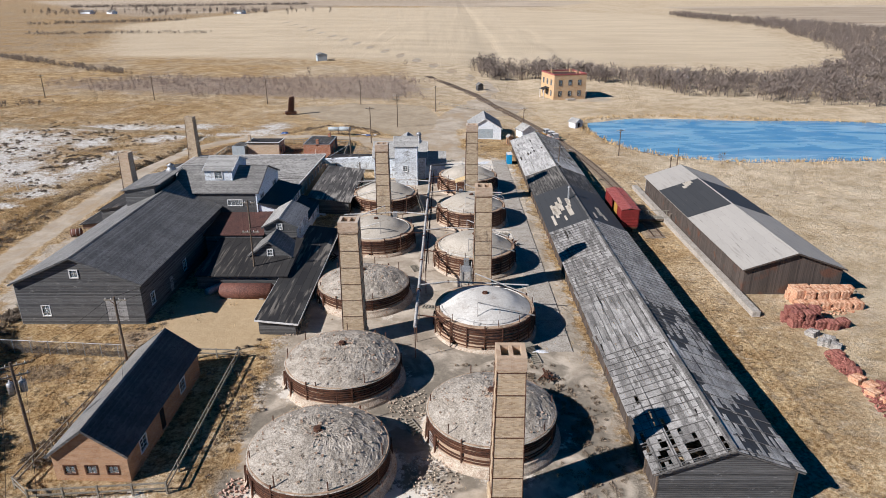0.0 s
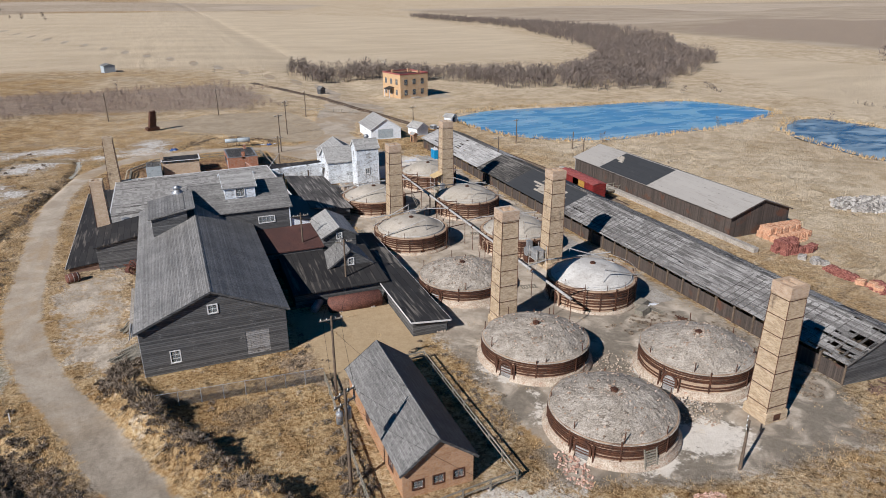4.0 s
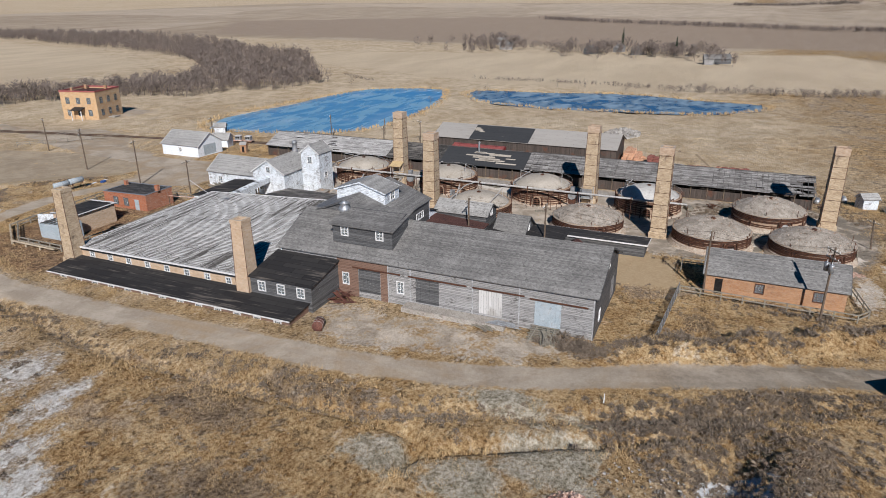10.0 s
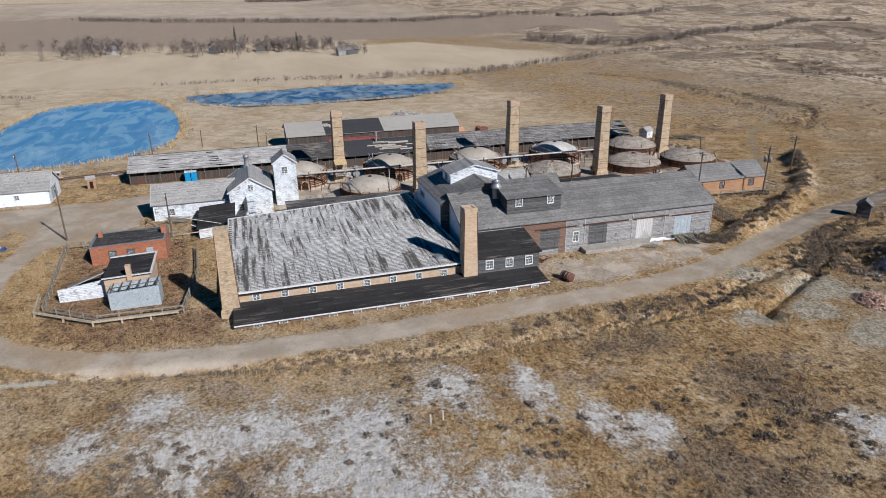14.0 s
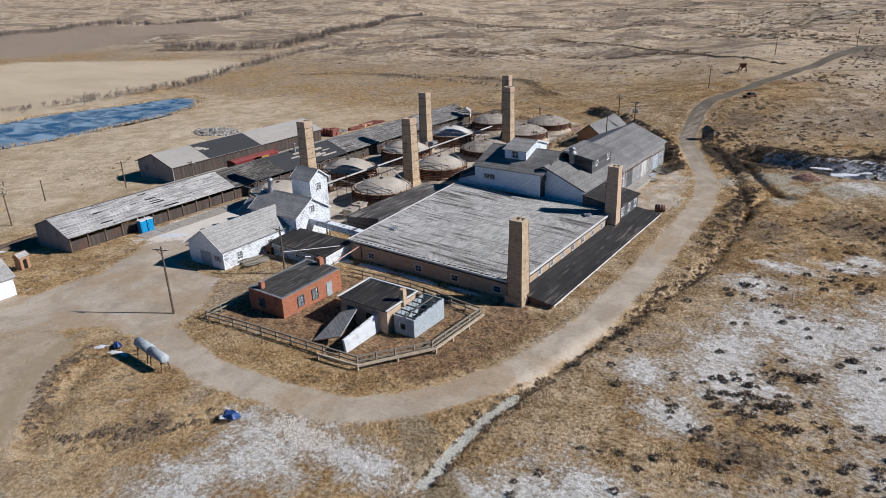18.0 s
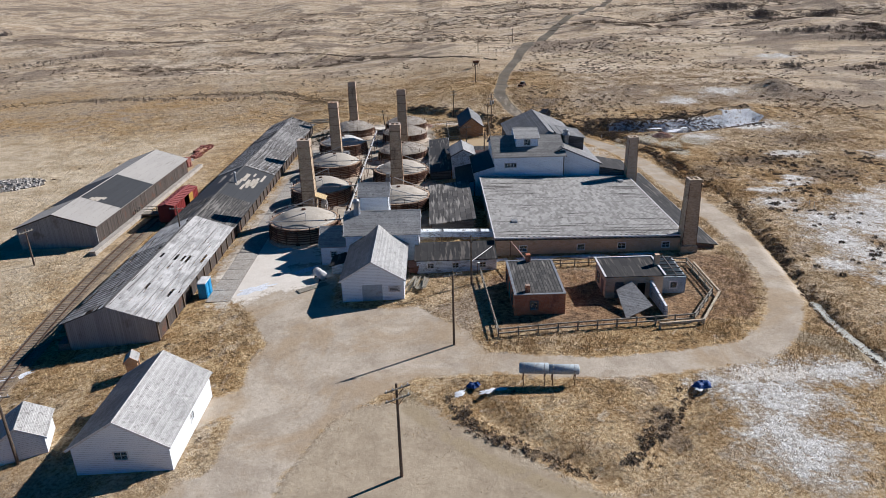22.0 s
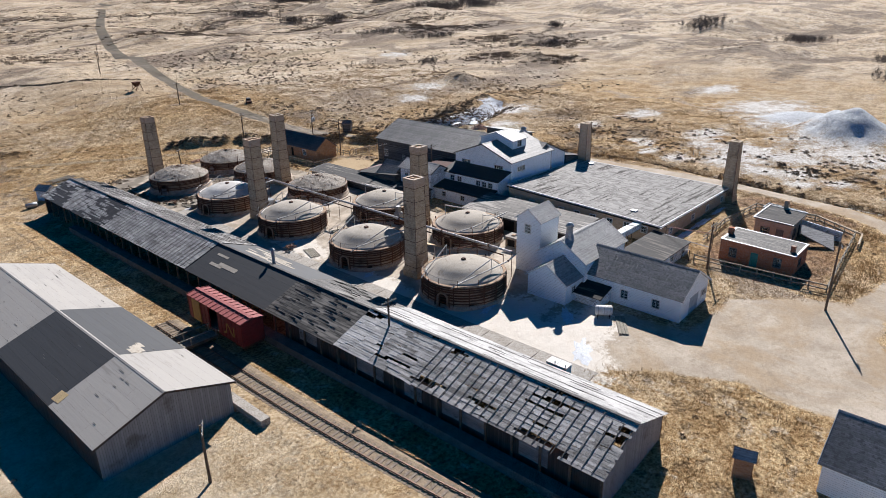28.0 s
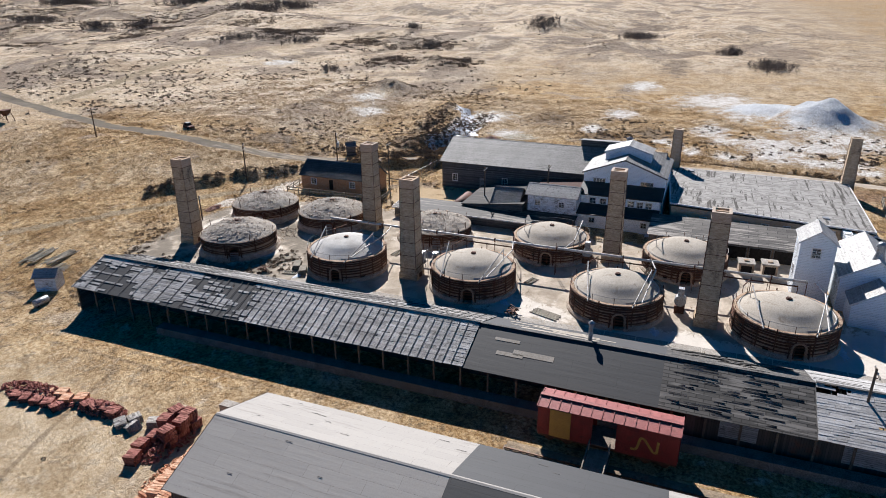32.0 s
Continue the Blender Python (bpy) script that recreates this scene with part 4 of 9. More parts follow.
def window(parent, m, w, h, cols=2, rows=3, trim=None, name="window", back=0.22):
    """A sash window in an opening whose lower left corner is the pose m, x along the wall, y inwards."""
    trim = trim or M_TRIM
    f = Mesh()
    e = 0.07
    for a in ((-e, e * 0.6, -e, h + e), (w - e * 0.6, w + e, -e, h + e)):
        f.box(a[0], a[1], -0.035, 0.09, a[2], a[3])
    f.box(e * 0.6, w - e * 0.6, -0.03, 0.09, h - e * 0.6, h + e)
    f.box(e * 0.6, w - e * 0.6, -0.05, 0.09, -e, e * 0.6)
    ob = part(name, moved(f, m), trim, parent)
    s = Mesh()
    for k in range(1, cols):
        s.box(w * k / cols - 0.014, w * k / cols + 0.014, 0.015, 0.06, 0.05, h - 0.05)
    for k in range(1, rows):
        s.box(0.05, w - 0.05, 0.018, 0.057, h * k / rows - 0.014, h * k / rows + 0.014)
    if s.v:
        part("sash_bar", moved(s, m), trim, ob)
    g = Mesh().box(0.05, w - 0.05, 0.036, 0.046, 0.05, h - 0.05)
    part("pane", moved(g, m), M_GLASS, ob).visible_shadow = False
    # a black sheet behind the pane paints the darkness of the room
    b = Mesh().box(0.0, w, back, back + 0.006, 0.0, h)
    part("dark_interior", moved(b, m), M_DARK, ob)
    return ob


def door(parent, m, w, h, material, name="door", planks=5, label=""):
    """A boarded door that fills an opening."""
    ob = part(name, moved(Mesh().box(0, w, 0.07, 0.11, 0, h), m), material, parent, label)
    for k in range(planks):
        part("plank", moved(Mesh().box(w * k / planks + 0.012, w * (k + 1) / planks - 0.012, 0.03 + 0.012 * (k % 2), 0.075, 0.02, h - 0.02), m), material, ob)
    for zz in (h * 0.75, h * 0.2):
        part("cross_rail", moved(Mesh().box(0.04, w - 0.04, 0.005, 0.035, zz, zz + 0.14), m), material, ob)
    return ob


class House:
    """A gabled building with its ridge along local y: x from -w/2 to w/2, y from -l/2 to l/2, origin at the ground."""

    def __init__(self, name, at, yaw, w, l, eave, ridge, wall, roof, label, category="building", over=0.35, holes=None, shift=0.5, sink=0.6, roof_t=0.12, walls=None, group="", roofs=None, trim=None):
        self.t = thing(name, at, yaw, label, category, group)
        self.w, self.l, self.eave, self.ridge, self.sink = w, l, eave, ridge, sink
        walls, holes = walls or {}, holes or {}
        th = 0.18
        self.face = {
            "south": (pose(-w / 2, -l / 2, -sink), w, ridge - eave),
            "north": (pose(w / 2, l / 2, -sink, 0, 0, 180), w, ridge - eave),
            "east": (pose(w / 2, -l / 2 + th, -sink, 0, 0, 90), l - 2 * th, 0),
            "west": (pose(-w / 2, l / 2 - th, -sink, 0, 0, -90), l - 2 * th, 0),
        }
        self.walls = {}
        for side, (m, length, peak) in self.face.items():
            hs = [(a, b, c + sink, d + sink) for a, b, c, d, *rest in holes.get(side, ())]
            mesh = wall_mesh(length, eave + sink, th, hs, peak, shift if side == "south" else 1 - shift)
            self.walls[side] = part("wall", moved(mesh, m), walls.get(side, wall), self.t)
            for a, b, c, d, *rest in holes.get(side, ()):
                kind = rest[0] if rest else "window"
                at2 = m @ pose(a, 0, c + sink)
                if kind == "window":
                    window(self.t, at2, b - a, d - c, *rest[1:])
                elif kind == "door":
                    door(self.t, at2, b - a, d - c, *rest[1:])
                else:
                    # black sheet set inside the opening in place of real interior shade
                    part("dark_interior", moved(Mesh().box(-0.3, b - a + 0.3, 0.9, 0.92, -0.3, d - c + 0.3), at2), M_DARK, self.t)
        self.rx = w * (shift - 0.5)
        slope_w, slope_e = (ridge - eave) / (w * shift), (ridge - eave) / (w * (1 - shift))
        y0, y1 = -l / 2 - over, l / 2 + over
        up = roof_t * 1.1
        xw, xe = -w / 2 - over, w / 2 + over
        zw, ze = eave - over * slope_w + up, eave - over * slope_e + up
        r = ridge + up
        roofs = roofs or (roof, roof)
        self.slopes = (
            part("roof_slope", Mesh().slab([(xw, y0, zw), (self.rx, y0, r), (self.rx, y1, r), (xw, y1, zw)], roof_t), roofs[0], self.t),
            part("roof_slope", Mesh().slab([(self.rx, y0, r), (xe, y0, ze), (xe, y1, ze), (self.rx, y1, r)], roof_t), roofs[1], self.t),
        )
        part("ridge_cap", Mesh().slab([(self.rx - 0.18, y0, r - 0.18 * slope_w + 0.03), (self.rx, y0, r + 0.035), (self.rx, y1, r + 0.035), (self.rx - 0.18, y1, r - 0.18 * slope_w + 0.03)], 0.02).slab([(self.rx, y0, r + 0.035), (self.rx + 0.18, y0, r - 0.18 * slope_e + 0.03), (self.rx + 0.18, y1, r - 0.18 * slope_e + 0.03), (self.rx, y1, r + 0.035)], 0.02), roofs[0], self.t)
        trim = trim or wall
        for y in (y0 - 0.02, y1 + 0.02):
            for a, b in (((xw, y, zw - 0.09), (self.rx, y, r - 0.09)), ((self.rx, y, r - 0.09), (xe, y, ze - 0.09))):
                part("barge_board", Mesh().beam(a, b, 0.05, 0.2), trim, self.t)

    def mount(self, side, x, z, w, h, **kw):
        """A window set on a wall, x from the wall's left end and z over the ground."""
        m, length, peak = self.face[side]
        return window(self.t, m @ pose(x, -0.06, z + self.sink), w, h, back=0.05, **kw)


def shed_roof(parent, quad, material, t=0.14, name="roof_slope"):
    return part(name, Mesh().slab(quad, t), material, parent)


def prism(parent, pts, z0, tops, material, name="wall", label=""):
    """Walls of a closed plan: pts in order, tops the height at each corner; every side its own mesh."""
    made = []
    k = len(pts)
    cx, cy = sum(p[0] for p in pts) / k, sum(p[1] for p in pts) / k
    for i in range(k):
        a, b = pts[i], pts[(i + 1) % k]
        d = Vector((b[0] - a[0], b[1] - a[1], 0)).normalized()
        nrm = Vector((d.y, -d.x, 0))
        if nrm.dot(Vector((cx - a[0], cy - a[1], 0))) < 0:
            nrm = -nrm
        nrm *= 0.2
        d = d * 0.2
        low = [(a[0], a[1], z0), (b[0], b[1], z0), (b[0] + nrm.x - d.x, b[1] + nrm.y - d.y, z0), (a[0] + nrm.x + d.x, a[1] + nrm.y + d.y, z0)]
        ta, tb = tops[i], tops[(i + 1) % k]
        high = [(p[0], p[1], q) for p, q in zip(low, (ta, tb, tb, ta))]
        made.append(part(name, Mesh().hexa(low, high), material, parent, label))
    return made


def stuck_window(parent, x, y, z, yaw, w, h, cols=2, rows=3, trim=None):
    """A window on a wall face: (x, y) its lower left corner seen from outside, yaw 0 faces -y."""
    return window(parent, pose(x, y, z, 0, 0, yaw) @ pose(0, -0.06, 0), w, h, cols, rows, trim, back=0.05)


# ---- kilns ----
def kiln(at, dome, dome_label, yaw, smooth_dome, doors):
    """A round down-draught kiln: brick drum with iron bands and fire holes, domed crown."""
    t = thing("kiln", (at[0], at[1], gz(*at[:2])), yaw, dome_label, "kiln", "round brick kilns")
    base = gz(*at[:2])
    R, H, apex = 5.55, at[2] - base, at[3] - base
    seg = 60
    holes_door = {k for d in doors for k in (d * seg // 360, d * seg // 360 + 1)}
    fire = {k for k in range(2, seg, 6)} - holes_door
    prof = [(R + 0.22, -0.6), (R + 0.2, 0.0), (R + 0.14, 0.75), (R + 0.05, 0.95), (R, 1.9), (R, H - 0.1), (R + 0.1, H - 0.06), (R + 0.08, H + 0.06), (R - 0.3, H + 0.08)]
    part("drum", Mesh().lathe(prof, seg, skip=lambda k, j: (k in holes_door and 1 <= j <= 3) or (k in fire and j == 1)), M_KILN, t)
    cuts = sorted({d * seg // 360 for d in doors})
    for c0, c1 in zip(cuts, cuts[1:] + [cuts[0] + seg]):
        part("footing", Mesh().lathe([(R + 0.55, -0.5), (R + 0.48, 0.1), (R + 0.29, 0.34), (R + 0.2, 0.36)] if smooth_dome else [(R + 0.75, -0.5), (R + 0.6, 0.15), (R + 0.36, 0.5), (R + 0.3, 0.72), (R + 0.14, 0.8)], c1 - c0 - 2, 6.28319 * (c0 + 2) / seg, 6.28319 * c1 / seg), M_KILN_PALE, t, "pale crumbling firebrick footing")
    part("inner_wall", Mesh().lathe([(R - 0.75, -0.4), (R - 0.75, 2.2)], 36), M_DARK, t)
    for d in doors:
        a = radians((d * seg // 360 + 1) * 360 / seg)
        m = pose(0, 0, 0, 0, 0, math.degrees(a))
        loop = [(0.62, 0.0), *[(0.62 * math.cos(math.pi * k / 10), 1.2 + 0.62 * math.sin(math.pi * k / 10)) for k in range(11)], (-0.62, 0.0)]
        outer = [(0.84, 0.0), *[(0.84 * math.cos(math.pi * k / 10), 1.2 + 0.84 * math.sin(math.pi * k / 10)) for k in range(11)], (-0.84, 0.0)]
        kk = len(loop)
        ring = [(r, p, q) for r in (R + 0.0, R + 0.25) for lp in (loop, outer) for p, q in lp]
        fs = []
        for k in range(kk - 1):
            fs += [(2 * kk + k, 2 * kk + k + 1, 3 * kk + k + 1, 3 * kk + k), (k, k + 1, 2 * kk + k + 1, 2 * kk + k), (kk + k, 3 * kk + k, 3 * kk + k + 1, kk + k + 1)]
        part("door_arch", moved(Mesh().add(ring, fs), m), M_KILN if smooth_dome else M_IRON, t)
        if not smooth_dome:
            part("plank_door", moved(Mesh().box(R - 0.1, R + 0.12, -0.62, 0.62, 0, 1.3 + 0.3 * (d % 3)), m), M_BARN_W, t, "grey plank door")
        for sy in (-1, 1):
            part("door_stay", moved(Mesh().beam((R + 0.3, sy * 1.05, -0.1), (R + 0.2, sy * 1.0, 2.0), 0.14), m), M_IRON, t)
    hb = 0.075 if smooth_dome else 0.05
    for z in (0.62, 1.05, 1.42, 1.76, H - 0.72, H - 0.42, H - 0.12) if smooth_dome else (0.72, 1.0, 1.3, H - 0.86, H - 0.66, H - 0.4, H - 0.18):
        part("iron_band", Mesh().lathe([(R + 0.04, z - hb), (R + 0.17, z - hb), (R + 0.17, z + hb), (R + 0.04, z + hb)], seg), M_IRON, t)
    for k in range(18 if smooth_dome else 8):
        a = 6.2832 * (k + 0.37) / (18 if smooth_dome else 8)
        c, s = math.cos(a), math.sin(a)
        part("buckstay", Mesh().beam((c * (R + 0.16), s * (R + 0.16), 0.0), (c * (R + 0.13), s * (R + 0.13), H - 0.02 + (0.35 if k % 4 == 1 else 0)), 0.12), M_IRON, t)
    rd = R - 0.35 if smooth_dome else R + 0.16
    rise = apex - H
    steps = 24 if smooth_dome else 34
    prof = []
    shoulder = ((0.0, 1.0), (0.3, 0.965), (0.5, 0.85), (0.62, 0.68), (0.72, 0.42), (0.8, 0.25), (0.9, 0.12), (1.0, 0.0))
    for j in range(steps + 1 if smooth_dome else 0):
        u = 1 - j / steps
        prof.append((rd * u + 0.02, H + 0.03 + (rise - 0.03) * (0.55 * (1 - u ** 2.1) + 0.45 * float(lerp_table(u, shoulder)))))
    for j in range(0 if smooth_dome else steps + 1):
        u = 1 - j / steps
        prof.append((rd * u + 0.02, H - 0.03 + (rise - 0.03) * (1 - u * u) * (1 - 0.06 * math.exp(-((u - 0.9) / 0.15) ** 2))))
    crown = Mesh().lathe(prof, 64 if smooth_dome else 110)
    if not smooth_dome:
        rng = random.Random(int(at[1] * 10))
        crown.v = [(x, y, z + (0.03 * rng.uniform(-1, 1) + 0.16 * (float(smooth_noise(x + at[1], y, 1.3, 14)) - 0.5) + 0.10 * (float(smooth_noise(x + at[1], y, 0.35, 16)) - 0.5)) * (1 if 0.15 < math.hypot(x, y) < R - 0.2 else 0.3)) for x, y, z in crown.v]
    part("dome", crown, dome, t, "" if smooth_dome else "crown covered with earth and rubble", smooth=smooth_dome)
    cap = Mesh().lathe([(0.34, apex - 0.12), (0.36, apex + 0.1), (0.26, apex + 0.14), (0.24, apex - 0.1)], 14)
    part("crown_vent", cap, M_IRON, t)
    part("vent_lid", Mesh().box(-0.22, 0.25, -0.2, 0.2, apex + 0.14, apex + 0.2), M_IRON, t)
    if smooth_dome:
        ring = Mesh().lathe([(R - 0.022, H + 0.93), (R, H + 0.952), (R + 0.022, H + 0.93), (R, H + 0.908), (R - 0.022, H + 0.93)], seg, radians(230), radians(395))
        part("rail_pipe", ring, M_PIPE, t)
        for k in range(9):
            a = radians(200 + 27.5 * k)
            part("rail_post", Mesh().rod((R * math.cos(a), R * math.sin(a), H - 0.3), (R * math.cos(a), R * math.sin(a), H + 0.94), 0.035, n=6), M_IRON, t)
        for sgn in (-1, 1):
            part("stay_pipe", Mesh().rod((R * 0.98, sgn * 2.6, H + 0.05), (-1.0, sgn * 3.9, apex + 0.75), 0.075), M_PIPE, t)
            part("stay_post", Mesh().rod((-1.0, sgn * 3.9, H + 0.3), (-1.0, sgn * 3.9, apex + 0.75), 0.04, n=6), M_PIPE, t)
        part("gas_pipe", Mesh().lathe([(R - 0.62, H + 0.18), (R - 0.55, H + 0.25), (R - 0.48, H + 0.18), (R - 0.55, H + 0.1)], seg, radians(20), radians(330)), M_PIPE, t)
    else:
        rng = random.Random(int(at[1]))
        for k in range(7):
            a = 6.2832 * (k + rng.random() * 0.4) / 7
            part("iron_post", Mesh().rod((R * 0.98 * math.cos(a), R * 0.98 * math.sin(a), H - 1.2), (R * math.cos(a) * 0.97, R * math.sin(a), H + rng.uniform(0.5, 1.3)), 0.05, n=6), M_IRON, t)
        rub = Mesh()
        for k in range(150):
            a, r = rng.uniform(0, 6.28), rng.uniform(0.2, 1.3) if k < 40 else 5.3 * math.sqrt(rng.random())
            x, y, s = r * math.cos(a), r * math.sin(a), rng.uniform(0.04, 0.1)
            z = H + rise * (1 - (r / rd) ** 2.1)
            rub.box(x - s, x + s, y - s * 0.6, y + s * 0.6, z - 0.05, z + s * 0.8)
        tagged(part("loose_brick", rub, M_RUBBLE, t), kind="stuff")
    return t


EARTH, TAN, WHITE = (M_DOME_EARTH, "round brick kiln with rubble-covered dome and rusty bands"), (M_DOME_TAN, "round brick kiln with smooth tan plaster dome and iron bands"), (M_DOME_WHITE, "round brick kiln with whitewashed plaster dome and iron bands")
KILNS = [
    (5.0, 51.6, 1.8, 3.5, EARTH), (-9.2, 46.3, 1.75, 3.35, EARTH), (-9.3, 59.9, 1.8, 3.4, EARTH), (-9.5, 78.7, 1.6, 3.15, EARTH),
    (5.4, 71.1, 2.0, 3.55, WHITE), (4.9, 90.3, 2.0, 3.65, TAN), (5.0, 109.3, 2.0, 3.65, TAN), (4.9, 128.4, 2.0, 3.6, TAN), (-9.8, 97.5, 1.9, 3.5, TAN), (-10.1, 116.5, 1.9, 3.5, TAN),
]
for kx, ky, kh, ka, (km, kl) in KILNS:
    kiln((kx, ky, kh, ka), km, kl, 0 if kx > 0 else 180, km is not M_DOME_EARTH, (24, 200) if km is M_DOME_EARTH else (6, 180))


# ---- chimneys ----
def chimney(x, y, top, base, w0, w1, label, bands=6, cap=True, material=None):
    z = base
    material = material or M_CHIM
    t = thing("chimney", (x, y, z), 0, label, "chimney", "square brick chimneys")
    h = top - z
    capz = h - (1.1 if cap else 0.5)
    q = lambda w, zz: [(-w / 2, -w / 2, zz), (w / 2, -w / 2, zz), (w / 2, w / 2, zz), (-w / 2, w / 2, zz)]
    wid = lambda zz: w0 + (w1 - w0) * zz / h
    part("plinth", Mesh().hexa(q(w0 + 0.35, -0.6), q(w0 + 0.3, 0.9)).hexa(q(w0 + 0.3, 0.9), q(w0 + 0.1, 1.1)), material, t)
    part("shaft", Mesh().hexa(q(wid(1.1), 1.1), q(wid(capz), capz)), material, t)
    hollow = Mesh()
    a, b = w1 + 0.14, w1 - 0.5
    for s in range(4):
        m = pose(0, 0, 0, 0, 0, 90 * s)
        hollow.hexa([m @ Vector(p) for p in ((-a / 2, -a / 2, capz), (a / 2, -a / 2, capz), (b / 2, -b / 2, capz), (-b / 2, -b / 2, capz))], [m @ Vector(p) for p in ((-a / 2, -a / 2, h), (a / 2, -a / 2, h), (b / 2, -b / 2, h), (-b / 2, -b / 2, h))])
    part("rim", hollow, M_CHIM_TOP if cap else material, t, "redder brick rim" if cap else "")
    part("flue_divider", Mesh().box(-0.13, 0.13, 0.004 - b / 2, b / 2 - 0.004, capz + 0.02, h - 0.06), M_CHIM_TOP if cap else material, t)
    part("flue", Mesh().add(q(w1 - 0.49, capz + 0.02), [(0, 1, 2, 3)]), M_DARK, t)
    for k in range(bands):
        zz = 1.6 + (capz - 1.8) * k / max(bands - 1, 1)
        w = wid(zz) + 0.07
        band = Mesh()
        for s in range(4):
            band.v, band.f = band.v, band.f
            m = pose(0, 0, 0, 0, 0, 90 * s)
            piece = Mesh().box(-w / 2, w / 2 - 0.04, -w / 2, -w / 2 + 0.04, zz, zz + 0.06)
            moved(piece, m)
            band.add(piece.v, piece.f)
        part("iron_strap", band, M_IRON, t)
    for sx in (-1, 1):
        for sy in (-1, 1):
            lo, hi = wid(1.1) / 2 + 0.01, wid(capz) / 2 + 0.01
            part("corner_iron", Mesh().beam((sx * lo, sy * lo, 1.1), (sx * hi, sy * hi, capz), 0.05), M_IRON, t)
    if cap:
        for s in (0, 2):
            part("soot_door", moved(Mesh().box(-0.4, 0.4, -w0 / 2 - 0.2, -w0 / 2 - 0.1, 0.2, 0.85), pose(0, 0, 0, 0, 0, 90 * s)), M_IRON, t)
    return t


for cx, cy, ct in ((5.6, 42.8, 12.65), (5.55, 81.4, 13.35), (5.35, 120.0, 13.4), (-9.15, 67.6, 13.7), (-9.45, 106.6, 13.0)):
    chimney(cx, cy, ct, gz(cx, cy), 2.35, 1.95, "tall square buff-brick kiln chimney with rusty straps", 7)
chimney(-53.4, 111.8, 10.4, 0.0, 2.0, 1.6, "square buff-brick chimney rising beside the drying shed", 0, False, M_BUFF)
chimney(-53.4, 141.9, 10.9, 0.0, 2.1, 1.6, "square pale brick chimney at the drying shed corner", 0, False, M_CHIM)

# ---- long open-sided brick shed east of the kilns ----
LS_YAW = 0.43
ls = thing("storage_shed", (22.55, 102.95, -1.6), LS_YAW, "long timber storage shed with patched and rotting board roof", "shed")
W_EAVE, E_EAVE, RIDGE = (-6.05, 2.8), (5.8, 2.95), (0.0, 5.1)
M_RAG = rough_mat("curled_rotten_felt", (0.06, 0.056, 0.052), (0.15, 0.138, 0.124), 0.9, (0.09, 0.083, 0.076), 9, island=0.5)
secs = [(-59.3, -5.5, "board", 0.0), (-5.5, 26.5, "tar", -0.08), (26.5, 59.3, "board", 0.0)]
rng = random.Random(5)


def roof_boards(mesh, side, y0, y1, dz, missing):
    """Courses of roof boards laid along the shed, some lost, from the eave up to the ridge."""
    (ex, ez), (px, pz) = (W_EAVE if side < 0 else E_EAVE), RIDGE
    rows = 22
    for r in range(rows):
        a0, a1 = r / rows, (r + 1.04) / rows
        y = y0 - rng.uniform(0, 3)
        while y < y1:
            step = rng.uniform(0.7, 3.6)
            ye = min(y + step, y1)
            if ye > y0 and rng.random() > missing(side, r / rows, (max(y, y0) + ye) / 2):
                lift = rng.uniform(0.0, 0.03)
                skew = rng.uniform(-0.006, 0.006) if rng.random() < 0.9 else rng.uniform(-0.03, 0.03)
                p = lambda a, yy: (ex + (px - ex) * a, yy, ez + (pz - ez) * a + dz + lift + (0.03 if side < 0 else 0.014) * (1 - (a * rows - r)))
                ya, yb = max(y, y0) + 0.012, ye - 0.012
                if yb > ya:
                    quad = [p(a0, ya), p(min(a1, 1.0), ya), p(min(a1 + skew, 1.0), yb), p(a0 + skew, yb)]
                    mesh.slab(quad if side < 0 else quad[::-1], 0.025)
            y += step


def decay(side, a, y):
    """How much of the roof is lost at a place along the shed."""
    v = float(smooth_noise(y + 200, a * 12 + side * 40, 3.0, 12))
    w = float(smooth_noise(y + 200, a * 12 + side * 40, 1.0, 13))
    base = 0.004 + max(0.0, v * 0.6 + w * 0.5 - 0.86) * 2.5
    if side > 0 and y < -33:
        cell = random.Random(int((y + 400 + (a > 0.5) * 1.3) // 2.7) * 7 + int(a * 3.2 + 0.6 * math.sin(y))).random()
        base += (0.95 if cell < (0.42 if y < -44 else 0.6) else 0.03) + 0.3 * max(0.0, w - 0.6)
    if side > 0 and y > 27:
        base += max(0, w * 0.7 + v - (1.14 if y < 31 else 1.1 if y < 46 else 0.93)) * 6
    if side < 0 and y < -54.5 and a < 0.6:
        base += max(0, w - 0.36) * 1.6
    if side < 0 and y < -50:
        base += max(0, w + v - 1.05) * 1.2
    if side < 0 and y > 40:
        base += max(0, w + v - 1.3) * 0.9
    return min(base, 0.96)


